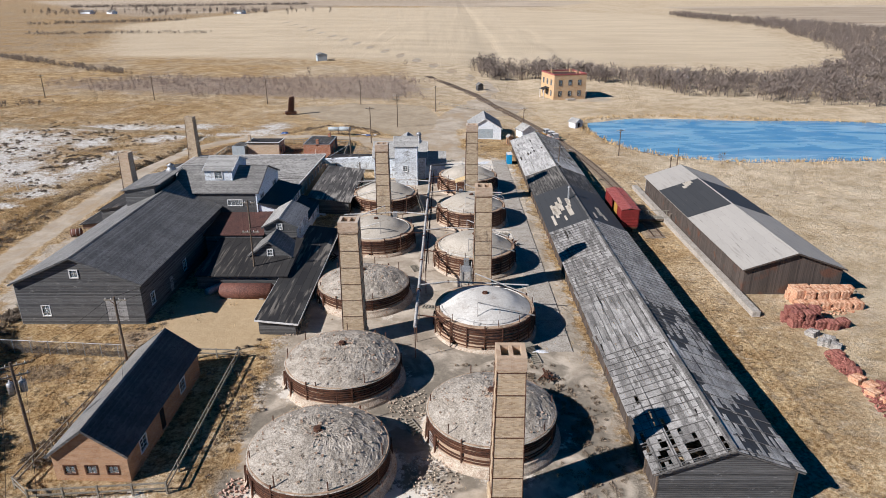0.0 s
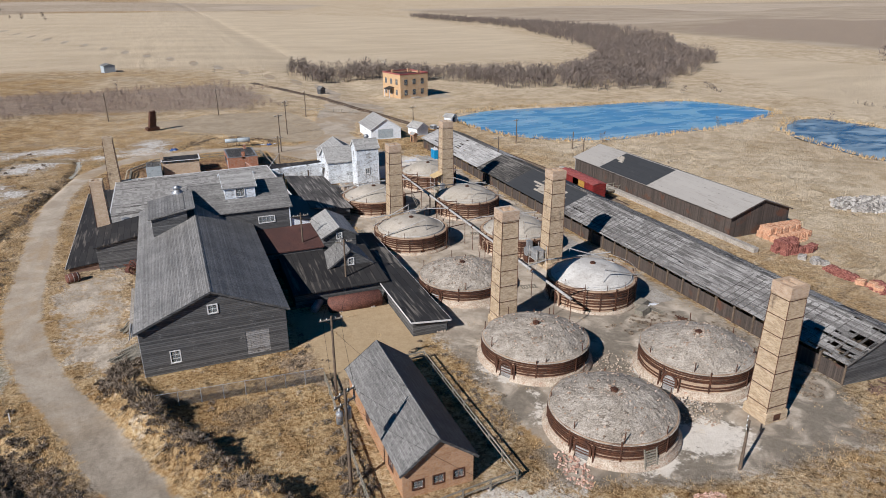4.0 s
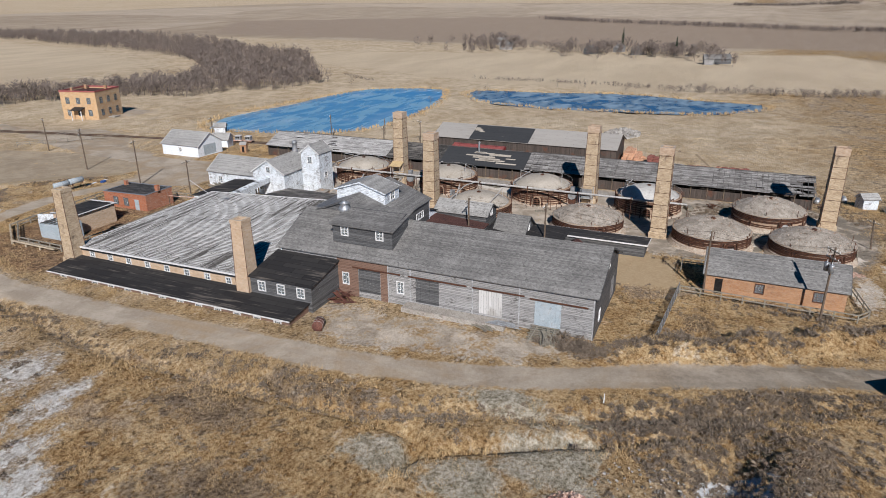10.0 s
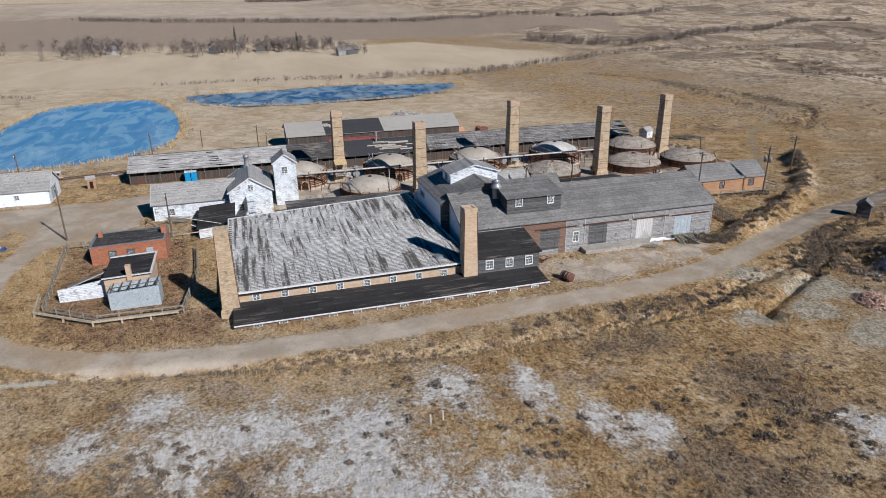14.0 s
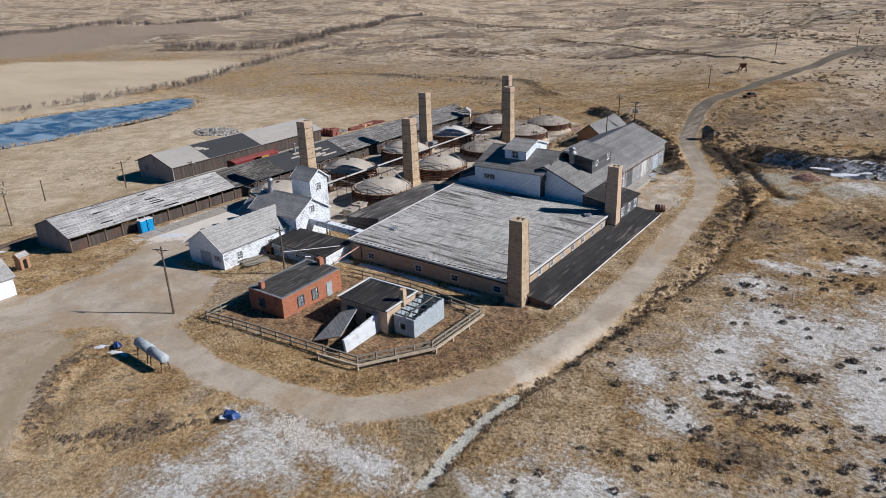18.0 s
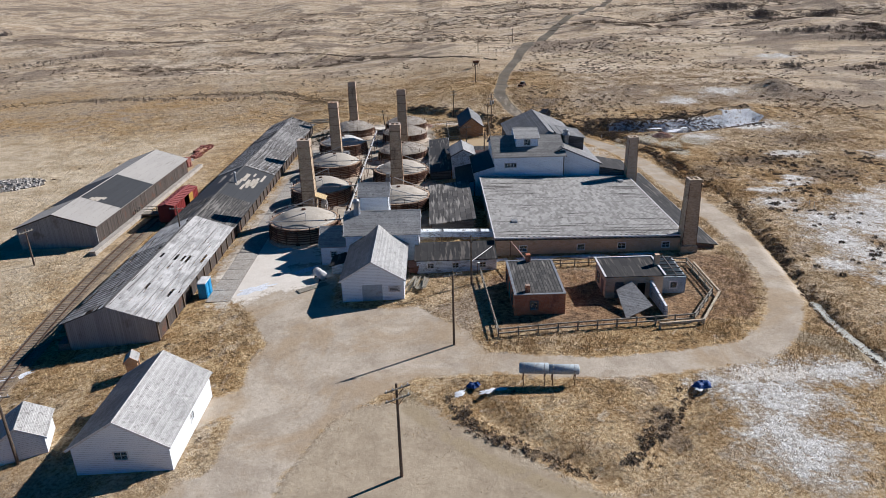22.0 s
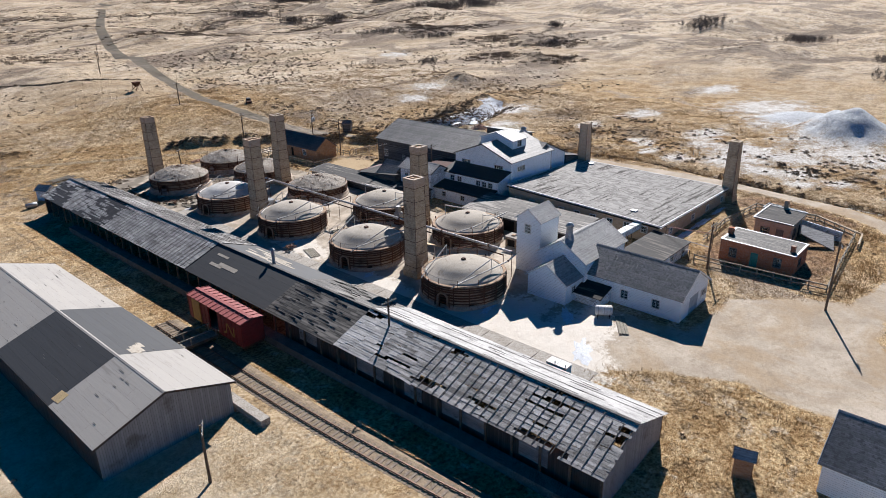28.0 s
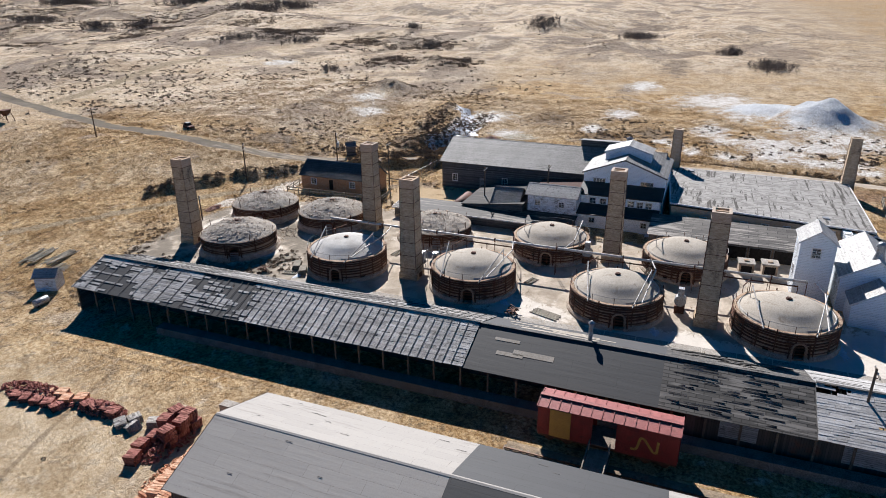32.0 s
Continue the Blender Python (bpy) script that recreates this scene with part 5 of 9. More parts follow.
for s, (y0, y1, kind, dz) in enumerate(secs):
    for side in (-1, 1):
        (ex, ez) = W_EAVE if side < 0 else E_EAVE
        if kind == "board":
            m = Mesh()
            if side > 0 and y0 > 20:
                roof_boards(m, side, y0, y0 + 5.5, dz, decay)
                tagged(part("roof_board", m, M_ROOFBOARD_PALE, ls, "newer pale roof boards"), kind="stuff")
                m = Mesh()
                roof_boards(m, side, y0 + 5.5, y1, dz, decay)
            else:
                roof_boards(m, side, y0, y1, dz, decay)
            tagged(part("roof_board", m, (M_ROOFBOARD_PALE if side < 0 else M_ROOFBOARD_MID) if y0 > 20 else M_ROOFBOARD if side < 0 else M_ROOFBOARD_EAST, ls, "bleached and gapped roof boards"), kind="stuff")
            lath = Mesh()
            for k in range(int((y1 - y0) / 1.25) + 1):
                y = y0 + k * 1.25
                lath.beam((ex * 0.98, y, ez + dz - 0.1), (0, y, RIDGE[1] + dz - 0.1), 0.08, 0.12)
            tagged(part("rafter", lath, M_LATH, ls), kind="stuff")
            grid = Mesh()
            top = lambda a, y, up: (ex * (1 - a), y, ez + (RIDGE[1] - ez) * a + dz + up)
            for k in range(int((y1 - y0) / 0.95)):
                y = y0 + 0.3 + k * 0.95
                lost = float(smooth_noise(y + 300, side * 30, 5.0, 15))
                if (side < 0 and y > 20) or (side > 0 and 20 < y < 38) or (side > 0 and y < -33 and k % 2 and y < -40) or (side < 0 and lost > (0.85 if y > 31 else 0.72)):
                    continue
                grid.beam(top(0.01, y, 0.075), top(rng.uniform(0.86, 0.99), y, 0.075), 0.06, 0.045)
            for k in range(1, 9):
                y = y0
                while y < y1:
                    ln = rng.uniform(3, 9)
                    if rng.random() > (1.0 if side > 0 and y > 20 else 1.0 if side > 0 else 0.75 if y > 20 else 0.3):
                        grid.beam(top(k / 9, y, 0.1), top(k / 9 + rng.uniform(-0.01, 0.01), min(y + ln, y1), 0.1), 0.05, 0.03)
                    y += ln
            tagged(part("batten", grid, M_LATH, ls, "loose grid of grey battens"), kind="stuff")
            if side > 0 and y0 < 0:
                felt = [(ex, y0, ez + dz - 0.03), (0, y0, RIDGE[1] + dz - 0.03), (0, y1, RIDGE[1] + dz - 0.03), (ex, y1, ez + dz - 0.03)]
                part("felt_underlay", Mesh().slab(felt[::-1], 0.02), M_ROLL_DARK, ls, "black felt bared where boards blew off")
        else:
            q = [(ex, y0, ez + dz), (0, y0, RIDGE[1] + dz), (0, y1, RIDGE[1] + dz), (ex, y1, ez + dz)]
            ymid = y0 + 19.0
            for ya, yb, mm in ((y0, ymid, M_ROLL_DARK), (ymid, y1, M_TAR_OLD)):
                q = [(ex, ya, ez + dz), (0, ya, RIDGE[1] + dz), (0, yb, RIDGE[1] + dz), (ex, yb, ez + dz)]
                part("roof_slope", Mesh().slab(q if side < 0 else q[::-1], 0.08), mm, ls, "dark roll roofing")
            rag = Mesh()
            for k in range(60 if side > 0 else 40):
                b, y = rng.randrange(1, 17) / 17 + rng.uniform(-0.006, 0.006), rng.uniform(ymid + 0.2, y1 - 3)
                wdt, ln = rng.uniform(0.03, 0.2), rng.uniform(0.4, 2.8)
                p = lambda bb, yy, up: (ex * (1 - bb), yy, ez + (RIDGE[1] - ez) * bb + dz + up)
                q = [p(b, y, 0.012), p(b + wdt / 6, y + rng.uniform(-0.2, 0.2), 0.035), p(b + wdt / 6 * rng.uniform(0.5, 1.2), y + ln, rng.uniform(0.03, 0.12)), p(b, y + ln, 0.012)]
                rag.slab(q if side < 0 else q[::-1], 0.012)
            tagged(part("lifted_strip", rag, M_RAG, ls, "ragged lifted strips of rotted felt"), kind="stuff")
            for k in range(11 if side < 0 else 3):
                a, y = rng.uniform(0.2, 0.72), y0 + rng.uniform(1.5, 11)
                wdt, ln = rng.uniform(0.3, 0.7), rng.uniform(1.4, 5.0)
                p = lambda b, yy: (ex * (1 - b), yy, ez + (RIDGE[1] - ez) * b + dz + 0.03)
                q = [p(a, y), p(a + wdt / 6, y), p(a + wdt / 6, y + ln), p(a, y + ln)]
                part("torn_patch", Mesh().slab(q if side < 0 else q[::-1], 0.02), M_DOME_TAN, ls, "bare boards where roofing tore off")
    part("ridge_board", Mesh().beam((0, y0 + 0.02, RIDGE[1] + dz + 0.08), (0, y1 - 0.02, RIDGE[1] + dz + 0.08), 0.3, 0.05), M_LATH, ls)
for k in range(41):
    y = -58.9 + k * 117.8 / 40
    for ex, ez in (W_EAVE, E_EAVE):
        x = ex * 0.9
        part("post", Mesh().beam((x, y, -1.2), (x, y, ez - 0.06), 0.2), M_POLE, ls)
    part("tie_beam", Mesh().beam((W_EAVE[0] * 0.9, y, 2.5), (E_EAVE[0] * 0.9, y, 2.5), 0.15, 0.2), M_POLE, ls)
# the wall at x 1.6 is added inside to keep the open side black
for x, ya, yb, top in ((W_EAVE[0] * 0.88, -58.8, 58.8, 2.0), (1.6, -58.8, 16.0, 4.2), (E_EAVE[0] * 0.8, 16.0, 58.8, 3.0)):
    part("wall", Mesh().box(x - 0.05, x + 0.05, ya, yb, -1.2, top), M_BOARD_DARK, ls)
# added too: closes the end of that dark recess
part("cross_wall", Mesh().box(1.7, E_EAVE[0] * 0.8 - 0.06, 15.9, 16.0, -1.2, 3.0), M_BOARD_DARK, ls)
for y, w, h in ((20.5, 1.6, 1.4), (31.0, 2.2, 1.6), (37.5, 1.2, 1.9), (44.0, 2.6, 1.3), (52.0, 1.5, 1.7)):
    part("wall_panel", Mesh().box(4.7, 4.76, y - w, y + w, 0.9 - h * 0.3, 0.9 + h), M_BARN_W, ls, "grey patched boarding")
for y in (-59.0, 59.0):
    sgn = 1 if y > 0 else -1
    m = Mesh()
    low = [(W_EAVE[0] * 0.9, -1.2), (E_EAVE[0] * 0.9, -1.2), (E_EAVE[0] * 0.9, E_EAVE[1] + 0.1), (0, RIDGE[1] - 0.1), (W_EAVE[0] * 0.9, W_EAVE[1] + 0.1)]
    m.add([(a, y, b) for a, b in low] + [(a, y - sgn * 0.12, b) for a, b in low], [(0, 1, 2, 3, 4)[::-sgn], (5, 6, 7, 8, 9)[::sgn]] + [(k, (k + 1) % 5, (k + 1) % 5 + 5, k + 5)[::sgn] for k in range(5)])
    part("gable_wall", m, M_BARN if sgn < 0 else M_BOARD_GREY, ls)
# platform painted dark, as the overhanging roof would shade it
part("platform", Mesh().box(5.3, 6.7, -45, 58.9, -1.2, 0.25), M_CONC_SHADED, ls, "worn loading platform edge")
part("vent_pipe", Mesh().rod((-1.2, 6.0, 4.4), (-1.2, 6.0, 6.6), 0.22, n=12).rod((-1.2, 6.0, 6.6), (-1.2, 6.0, 6.85), 0.34, 0.1, n=12), M_ZINC, ls)

# ---- wide storage shed beyond the rails ----
s2 = House("wide_shed", (46.3, 105.2, -1.9), 0.5, 12.9, 45.2, 3.55, 5.75, M_BOARD_DARK, M_ROLL, "wide low timber shed with grey and black roll roofing", "shed", 0.4, walls={"north": M_BOARD_GREY}, holes={"west": [(k * 5.5 + 1, k * 5.5 + 4, 0.2, 3.0, "door", M_BOARD_DARK) for k in range(8)]})
for side in (0, 1):
    sl, x = (1, 6.85) if side else (-1, -6.85)
    z_e, z_r = 3.55 - 0.4 * 2.2 / 6.45 + 0.13, 5.75 + 0.13
    q = [(x, -1.9, z_e + 0.02), (0, -1.9, z_r + 0.02), (0, 13.2, z_r + 0.02), (x, 13.2, z_e + 0.02)]
    part("dark_roof_strip", Mesh().slab(q if side == 0 else q[::-1], 0.012), M_ROLL_DARK, s2.t, "black roofing across the middle third")
on_west = lambda x, y, up=0.03: (x, y, 5.88 + 2.2 / 6.45 * x + up)
on_east = lambda x, y, up=0.03: (x, y, 5.88 - 2.2 / 6.45 * x + up)
for x, y, w, l in ((-3.4, 10.4, 0.5, 1.3), (-2.9, 10.9, 0.5, 2.1), (-2.4, 11.3, 0.5, 2.0), (-1.9, 11.9, 0.45, 1.2)):
    part("bare_patch", Mesh().slab([on_west(x, y), on_west(x + w, y), on_west(x + w, y + l), on_west(x, y + l)], 0.012), M_DOME_TAN, s2.t, "pale torn patch")
part("plywood_patch", Mesh().slab([on_east(5.2, 12.4), on_east(6.3, 12.5), on_east(6.2, 13.9), on_east(5.1, 13.8)], 0.012), M_YELLOW_PLY, s2.t, "yellowed plywood patch")
r_tear = random.Random(41)
for k in range(34):
    x, y, l = r_tear.uniform(0.6, 6.2), r_tear.uniform(-21.5, 21.5), r_tear.uniform(0.3, 1.1)
    f_on = on_west if k % 2 else on_east
    x = -x if k % 2 else x
    q = [f_on(x, y, 0.04), f_on(x + 0.035, y + 0.02, 0.04), f_on(x + 0.05, y + l, 0.04), f_on(x - 0.01, y + l, 0.04)]
    part("lifted_seam", Mesh().slab(q, 0.01), M_LATH, s2.t)

# ---- machine house: the long barn with its west loading doors ----
# sunlit west wall gets paler boards; the dark ones partly carry shade
barn = House(
    "machine_house", (-40.8, 90.3, 0.2), 0, 14.3, 40.4, 5.0, 8.1, M_BARN, M_SHINGLE, "long weathered grey clapboard machine house with shingle roof", "building", 0.4,
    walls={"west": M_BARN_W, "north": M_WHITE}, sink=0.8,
    holes={
        "south": [(2.6, 3.5, 0.9, 2.2), (10.0, 12.4, 0.2, 2.9, "door", M_BARN_W)],
        "east": [(2.0, 3.0, 1.2, 2.6), (7.5, 8.5, 0.3, 2.3, "door", M_BARN_W), (12, 13, 1.2, 2.6)],
        "west": [(8.9, 9.8, 1.3, 2.8), (11.2, 14.2, 0.5, 3.6, "door", M_BARN), (16.5, 17.4, 1.3, 2.8), (19.0, 22.0, 0.5, 3.6, "door", M_BARN), (27.0, 29.8, 0.6, 3.6, "door", M_DOOR_WHITE), (33.6, 36.6, 0.4, 3.4, "door", M_BLUE)],
    },
)
barn.mount("south", 6.7, 5.7, 0.9, 0.9, cols=2, rows=2)
barn.mount("north", 6.6, 5.6, 0.9, 1.1)
for k in range(3):
    barn.mount("north", 2.0 + 0.75 * k, 4.4, 0.6, 0.6, cols=1, rows=1)
ramp_frame = part("loading_ramp", Mesh().beam((-9.6, -16.4, -0.3), (-7.2, -16.4, 0.45), 0.12, 0.16), M_POLE, barn.t, "sagging timber loading ramp")
part("stringer", Mesh().beam((-9.6, -13.7, -0.3), (-7.2, -13.7, 0.45), 0.12, 0.16), M_POLE, ramp_frame)
for k in range(8):
    part("plank", Mesh().beam((-9.5 + 0.3 * k, -16.6 + 0.1 * (k % 3), -0.16 + 0.094 * k), (-9.5 + 0.3 * k, -13.5 + 0.2 * (k % 2), -0.16 + 0.094 * k), 0.24, 0.05), M_RAIL_WOOD, ramp_frame)
for y, lean_to in ((-14.2, 0.5), (-15.4, -0.3), (-16.2, 0.2)):
    part("fallen_rail", Mesh().beam((-10.3, y + lean_to, -0.3), (-8.0, y, 0.75), 0.1, 0.12), M_RAIL_WOOD, barn.t)
part("loading_dock", Mesh().box(-8.9, -7.16, -10.6, 2.2, -1.0, 0.38), M_CONC, barn.t, "cracked concrete loading dock")
for k in range(5):
    part("dock_pipe", Mesh().rod((-8.8 + 0.22 * k, -12.6 + 0.3 * k, 0.46 + 0.05 * (k % 2)), (-8.7 + 0.25 * k, -8.4 - 0.25 * k, 0.48), 0.06, n=6), M_ZINC, barn.t)
for u0, u1, z in ((10.4, 17.0, 3.75), (18.0, 25.5, 3.75), (26.2, 32.4, 3.75), (33.0, 39.5, 3.6)):
    part("door_track", Mesh().beam((-7.22, 20.0 - u0, z), (-7.22, 20.0 - u1, z), 0.1, 0.16), M_IRON, barn.t)
M_TRIM_GREY = rough_mat("grey_trim_boards", (0.46, 0.465, 0.47), (0.33, 0.33, 0.33), 1.2, (0.2, 0.19, 0.18), 10)
for u in (8.1, 15.3, 18.3, 26.2, 31.8, 40.1):
    part("corner_board", Mesh().box(-7.21, -7.15, 19.93 - u, 20.07 - u, -0.3, 4.8), M_TRIM_GREY, barn.t)
M_BROWN = siding("reddish_brown_clapboard", (0.17, 0.10, 0.07), (0.27, 0.18, 0.135), (0.34, 0.27, 0.22), 0.2, 0.15)
for u0, u1, z0, z1 in ((8.2, 8.85, -0.3, 4.9), (9.86, 11.15, -0.3, 4.9), (14.25, 15.2, -0.3, 4.9), (8.85, 9.86, 2.9, 4.9), (8.85, 9.86, -0.3, 1.2), (11.15, 14.25, 3.65, 4.9)):
    part("brown_siding", Mesh().box(-7.19, -7.153, 20.0 - u1, 20.0 - u0, z0, z1), M_BROWN, barn.t, "unpainted reddish-brown siding")
# dormer house and ventilator on the ridge
dormer = thing("roof_dormer", (-43.6, 99.4, 6.2), 0, "grey clapboard roof dormer with shed roof and two windows", "dormer")
prism(dormer, [(-2.6, -4.2), (1.8, -4.2), (1.8, 4.2), (-2.6, 4.2)], 0.0, [2.5, 3.3, 3.3, 2.5], M_BARN)
shed_roof(dormer, [(-3.0, -4.5, 2.45), (2.9, -4.5, 3.5), (2.9, 4.5, 3.5), (-3.0, 4.5, 2.45)], M_SHINGLE)
for y in (2.9, -2.0):
    stuck_window(dormer, -2.6, y, 1.05, -90, 0.95, 1.15)
vent = thing("roof_ventilator", (-42.6, 103.9, 7.6), 0, "round galvanised roof ventilator", "ventilator")
part("drum", Mesh().lathe([(0.55, 0), (0.55, 1.5), (0.8, 1.6), (0.8, 1.9), (0.5, 2.2), (0.5, 2.5), (0.7, 2.55), (0.02, 2.9)], 20), M_ZINC, vent, smooth=True)

# east wing with its clerestory
wing = House(
    "east_wing", (-34.4, 105.2, 0.0), 90, 13.3, 13.0, 7.2, 9.7, M_BARN, M_SHINGLE, "grey clapboard cross wing with low gable roof and paired windows", "building", 0.3,
    walls={"east": M_WHITE, "south": M_WHITE}, sink=0.6,
)
for k in range(2):
    stuck_window(wing.t, (-5.0, 2.8)[k], -6.5, 5.5, 0, 2.0, 0.8, 4, 1)
stuck_window(wing.t, 6.65, -4.6, 5.2, 90, 2.2, 0.9, 4, 1)
stuck_window(wing.t, -6.65, -2.0, 5.2, -90, 2.2, 0.9, 4, 1)
box = House("clerestory", (-34.3, 105.1, 8.2), 90, 7.6, 4.2, 1.75, 2.95, M_WHITE_BARE, M_SHINGLE_OLD, "peeling white clerestory box with gable roof", "dormer", 0.25, sink=0.9, walls={"east": M_WHITE, "south": M_WHITE})
stuck_window(box.t, 3.8, -0.6, 0.45, 90, 1.2, 1.2, 2, 2)
stuck_window(box.t, -3.8, 0.6, 0.45, -90, 1.2, 1.2, 2, 2)
# lower storeys in front of the wing
step1 = thing("wing_lean_to", (-24.6, 105.0, -0.3), 0, "two-step lean-to with black roofs and white window walls", "building")
prism(step1, [(-3.2, -6.2), (0.3, -6.2), (0.3, 6.6), (-3.2, 6.6)], -0.5, [5.6, 4.6, 4.6, 5.6], M_WHITE)
shed_roof(step1, [(-3.3, -6.5, 5.9), (-3.3, 6.9, 5.9), (0.7, 6.9, 4.75), (0.7, -6.5, 4.75)][::-1], M_TAR)
for y in (-4.6, -2.9, 1.6, 3.0, 4.4):
    stuck_window(step1, 0.3, y, 3.2, 90, 1.0, 1.0, 2, 2)
prism(step1, [(0.5, -6.0), (3.4, -6.0), (3.4, 6.4), (0.5, 6.4)], -0.5, [3.0, 2.3, 2.3, 3.0], M_WHITE, "lower_wall")
shed_roof(step1, [(0.4, -6.3, 3.2), (0.4, 6.7, 3.2), (3.8, 6.7, 2.4), (3.8, -6.3, 2.4)][::-1], M_TAR)
for y in (-4.0, 0.5, 4.2):
    stuck_window(step1, 3.4, y, 0.9, 90, 0.9, 0.9, 2, 2)

# ---- great low drying shed ----
dry = thing("drying_shed", (-39.2, 127.3, 0.0), 0, "huge low brick drying shed with streaked roll roofing", "building")
fl = {"NE": (14.0, 14.7, 2.75), "NW": (-14.0, 14.7, 2.4), "SW": (-14.0, -16.4, 2.7), "SE": (14.2, -14.2, 4.1)}
prism(dry, [(-13.8, -16.2), (13.9, -14.0), (13.8, 14.5), (-13.8, 14.5)], -0.6, [2.3, 3.7, 2.3, 2.0], M_BUFF)
part("roof", Mesh().slab([(a, b, c - 0.3) for a, b, c in (fl["SW"], fl["SE"], fl["NE"], fl["NW"])], 0.1), M_TAR, dry)
for a, b in (("SW", "SE"), ("SE", "NE"), ("NE", "NW"), ("NW", "SW")):
    part("roof_edge_board", Mesh().beam(fl[a], fl[b], 0.18, 0.22), M_TRIM, dry)
for x in (9.5, 1.0, -5.0, -11.5):
    stuck_window(dry, x + 0.9, 14.5, 0.5, 180, 1.1, 0.9, 2, 2)
for k in range(9):
    stuck_window(dry, 13.85, -12.5 + 3.0 * k, 1.2, 90, 1.0, 1.0, 2, 2)
for k in range(8):
    stuck_window(dry, -13.8, 12 - 3.4 * k, 1.15, -90, 0.8, 0.85, 2, 2)
part("roof_hatch", Mesh().box(10.0, 10.9, 8.0, 8.9, 2.9, 3.25), M_ZINC, dry)
part("roof_hatch", Mesh().rod((-11.5, -12.2, 2.6), (-11.5, -12.2, 3.15), 0.6, n=14), M_ZINC, dry)
# low lean-to along the west side
lean = thing("west_lean_to", (-55.7, 122.0, 0.0), 0, "long low brown-boarded lean-to with black tar-paper roof", "building")
prism(lean, [(-2.1, -19.4), (2.2, -19.4), (2.2, 19.4), (-2.1, 19.4)], -0.7, [0.55, 1.05, 1.05, 0.35], M_BROWN)
shed_roof(lean, [(-2.5, -19.7, 0.75), (2.4, -19.7, 1.3), (2.4, 19.7, 1.25), (-2.5, 19.7, 0.62)], M_TAR_W, 0.1)
part("fascia", Mesh().beam((-2.52, -19.7, 0.7), (-2.52, 19.7, 0.57), 0.05, 0.16), M_TRIM, lean)
for k in range(13):
    stuck_window(lean, -2.1, 17.5 - 2.9 * k, -0.12, -90, 0.9, 0.42, 3, 1)
# annex between barn and lean-to
annex = thing("west_annex", (-50.6, 106.2, 0.0), 0, "grey clapboard annex with black lean-to roof and three windows", "building")
prism(annex, [(-3.4, -4.2), (2.7, -4.2), (2.7, 4.6), (-3.4, 4.6)], -0.5, [3.3, 4.4, 4.4, 3.3], M_BARN)
shed_roof(annex, [(-3.7, -4.5, 3.45), (2.7, -4.5, 4.65), (2.7, 4.8, 4.65), (-3.7, 4.8, 3.45)], M_TAR_W)
for y in (3.4, 0.6, -2.2):
    stuck_window(annex, -3.4, y, 1.7, -90, 1.0, 1.2)

# ---- dark sheds between machine house and kilns ----
g1 = House("small_gabled_shed", (-22.7, 94.8, -0.4), 0, 4.6, 8.2, 5.0, 6.2, M_BARN, M_SHINGLE_OLD, "small gabled shed with peeling white boards and one gable window", "shed", 0.3, walls={"east": M_WHITE_BARE, "north": M_WHITE_BARE})
g1.mount("south", 1.9, 4.6, 0.7, 0.8, cols=2, rows=2)
g1.mount("east", 1.2, 3.2, 0.9, 0.9)
g1.mount("east", 5.2, 3.2, 0.9, 0.9)
g2 = House("small_gabled_shed", (-22.8, 87.0, -0.4), 0, 5.8, 4.4, 2.9, 5.0, M_BARN, M_SHINGLE, "steep grey dormer roof over the boiler shed", "shed", 0.3)
g2.mount("south", 2.6, 3.0, 0.7, 0.9, cols=2, rows=2)
bs = thing("boiler_shed", (-25.5, 85.0, -0.4), 0, "boiler shed with low black patched roof", "shed")
prism(bs, [(-5.6, -5.2), (6.0, -5.2), (6.0, 5.2), (-5.6, 5.2)], -0.4, [2.2, 2.2, 3.2, 3.2], M_BARN)
shed_roof(bs, [(-5.8, -5.6, 2.35), (6.2, -5.6, 2.35), (6.2, 5.4, 3.45), (-5.8, 5.4, 3.45)], M_TAR_W)
rr = thing("engine_shed", (-28.6, 94.7, -0.2), 0, "engine shed with rust-red metal roof", "shed")
prism(rr, [(-4.8, -4.3), (3.4, -4.3), (3.4, 4.2), (-4.8, 4.2)], -0.4, [3.6, 3.6, 4.2, 4.2], M_BARN)
shed_roof(rr, [(-5.0, -4.5, 3.75), (3.6, -4.5, 3.75), (3.6, 4.4, 4.4), (-5.0, 4.4, 4.4)], M_RUSTROOF)
boiler = thing("boiler", (-24.2, 77.9, 0.55), 90, "rusty horizontal boiler drum on the ground", "boiler")
part("shell", moved(Mesh().lathe([(0.02, -3.4), (0.8, -3.3), (1.05, -3.1), (1.05, 3.1), (0.8, 3.3), (0.02, 3.4)], 24), pose(0, 0, 0, 90, 0, 0)), M_BOILER, boiler, smooth=True)
for y in (-2, 2):
    part("saddle", Mesh().box(-0.9, 0.9, y - 0.25, y + 0.25, -1.1, -0.55), M_CONC, boiler)
# long dark gallery shed beside the kilns
gal = thing("gallery_shed", (-18.0, 81.5, -0.5), 0, "long narrow black-roofed gallery shed", "shed")
prism(gal, [(-2.1, -13.2), (2.0, -13.2), (2.0, 17.5), (-2.1, 17.5)], -0.5, [2.0, 1.6, 1.6, 2.0], M_BARN)
M_TAR_SHEEN = strips("worn_shiny_tar_paper", (0.024, 0.023, 0.024), (0.05, 0.048, 0.046), (0.2, 0.18, 0.155), 0.9, 4.0, "y", streaks=0.5, rough=0.74)
shed_roof(gal, [(-2.4, -13.5, 2.25), (2.4, -13.5, 1.7), (2.4, 17.8, 1.7), (-2.4, 17.8, 2.25)], M_TAR_SHEEN)
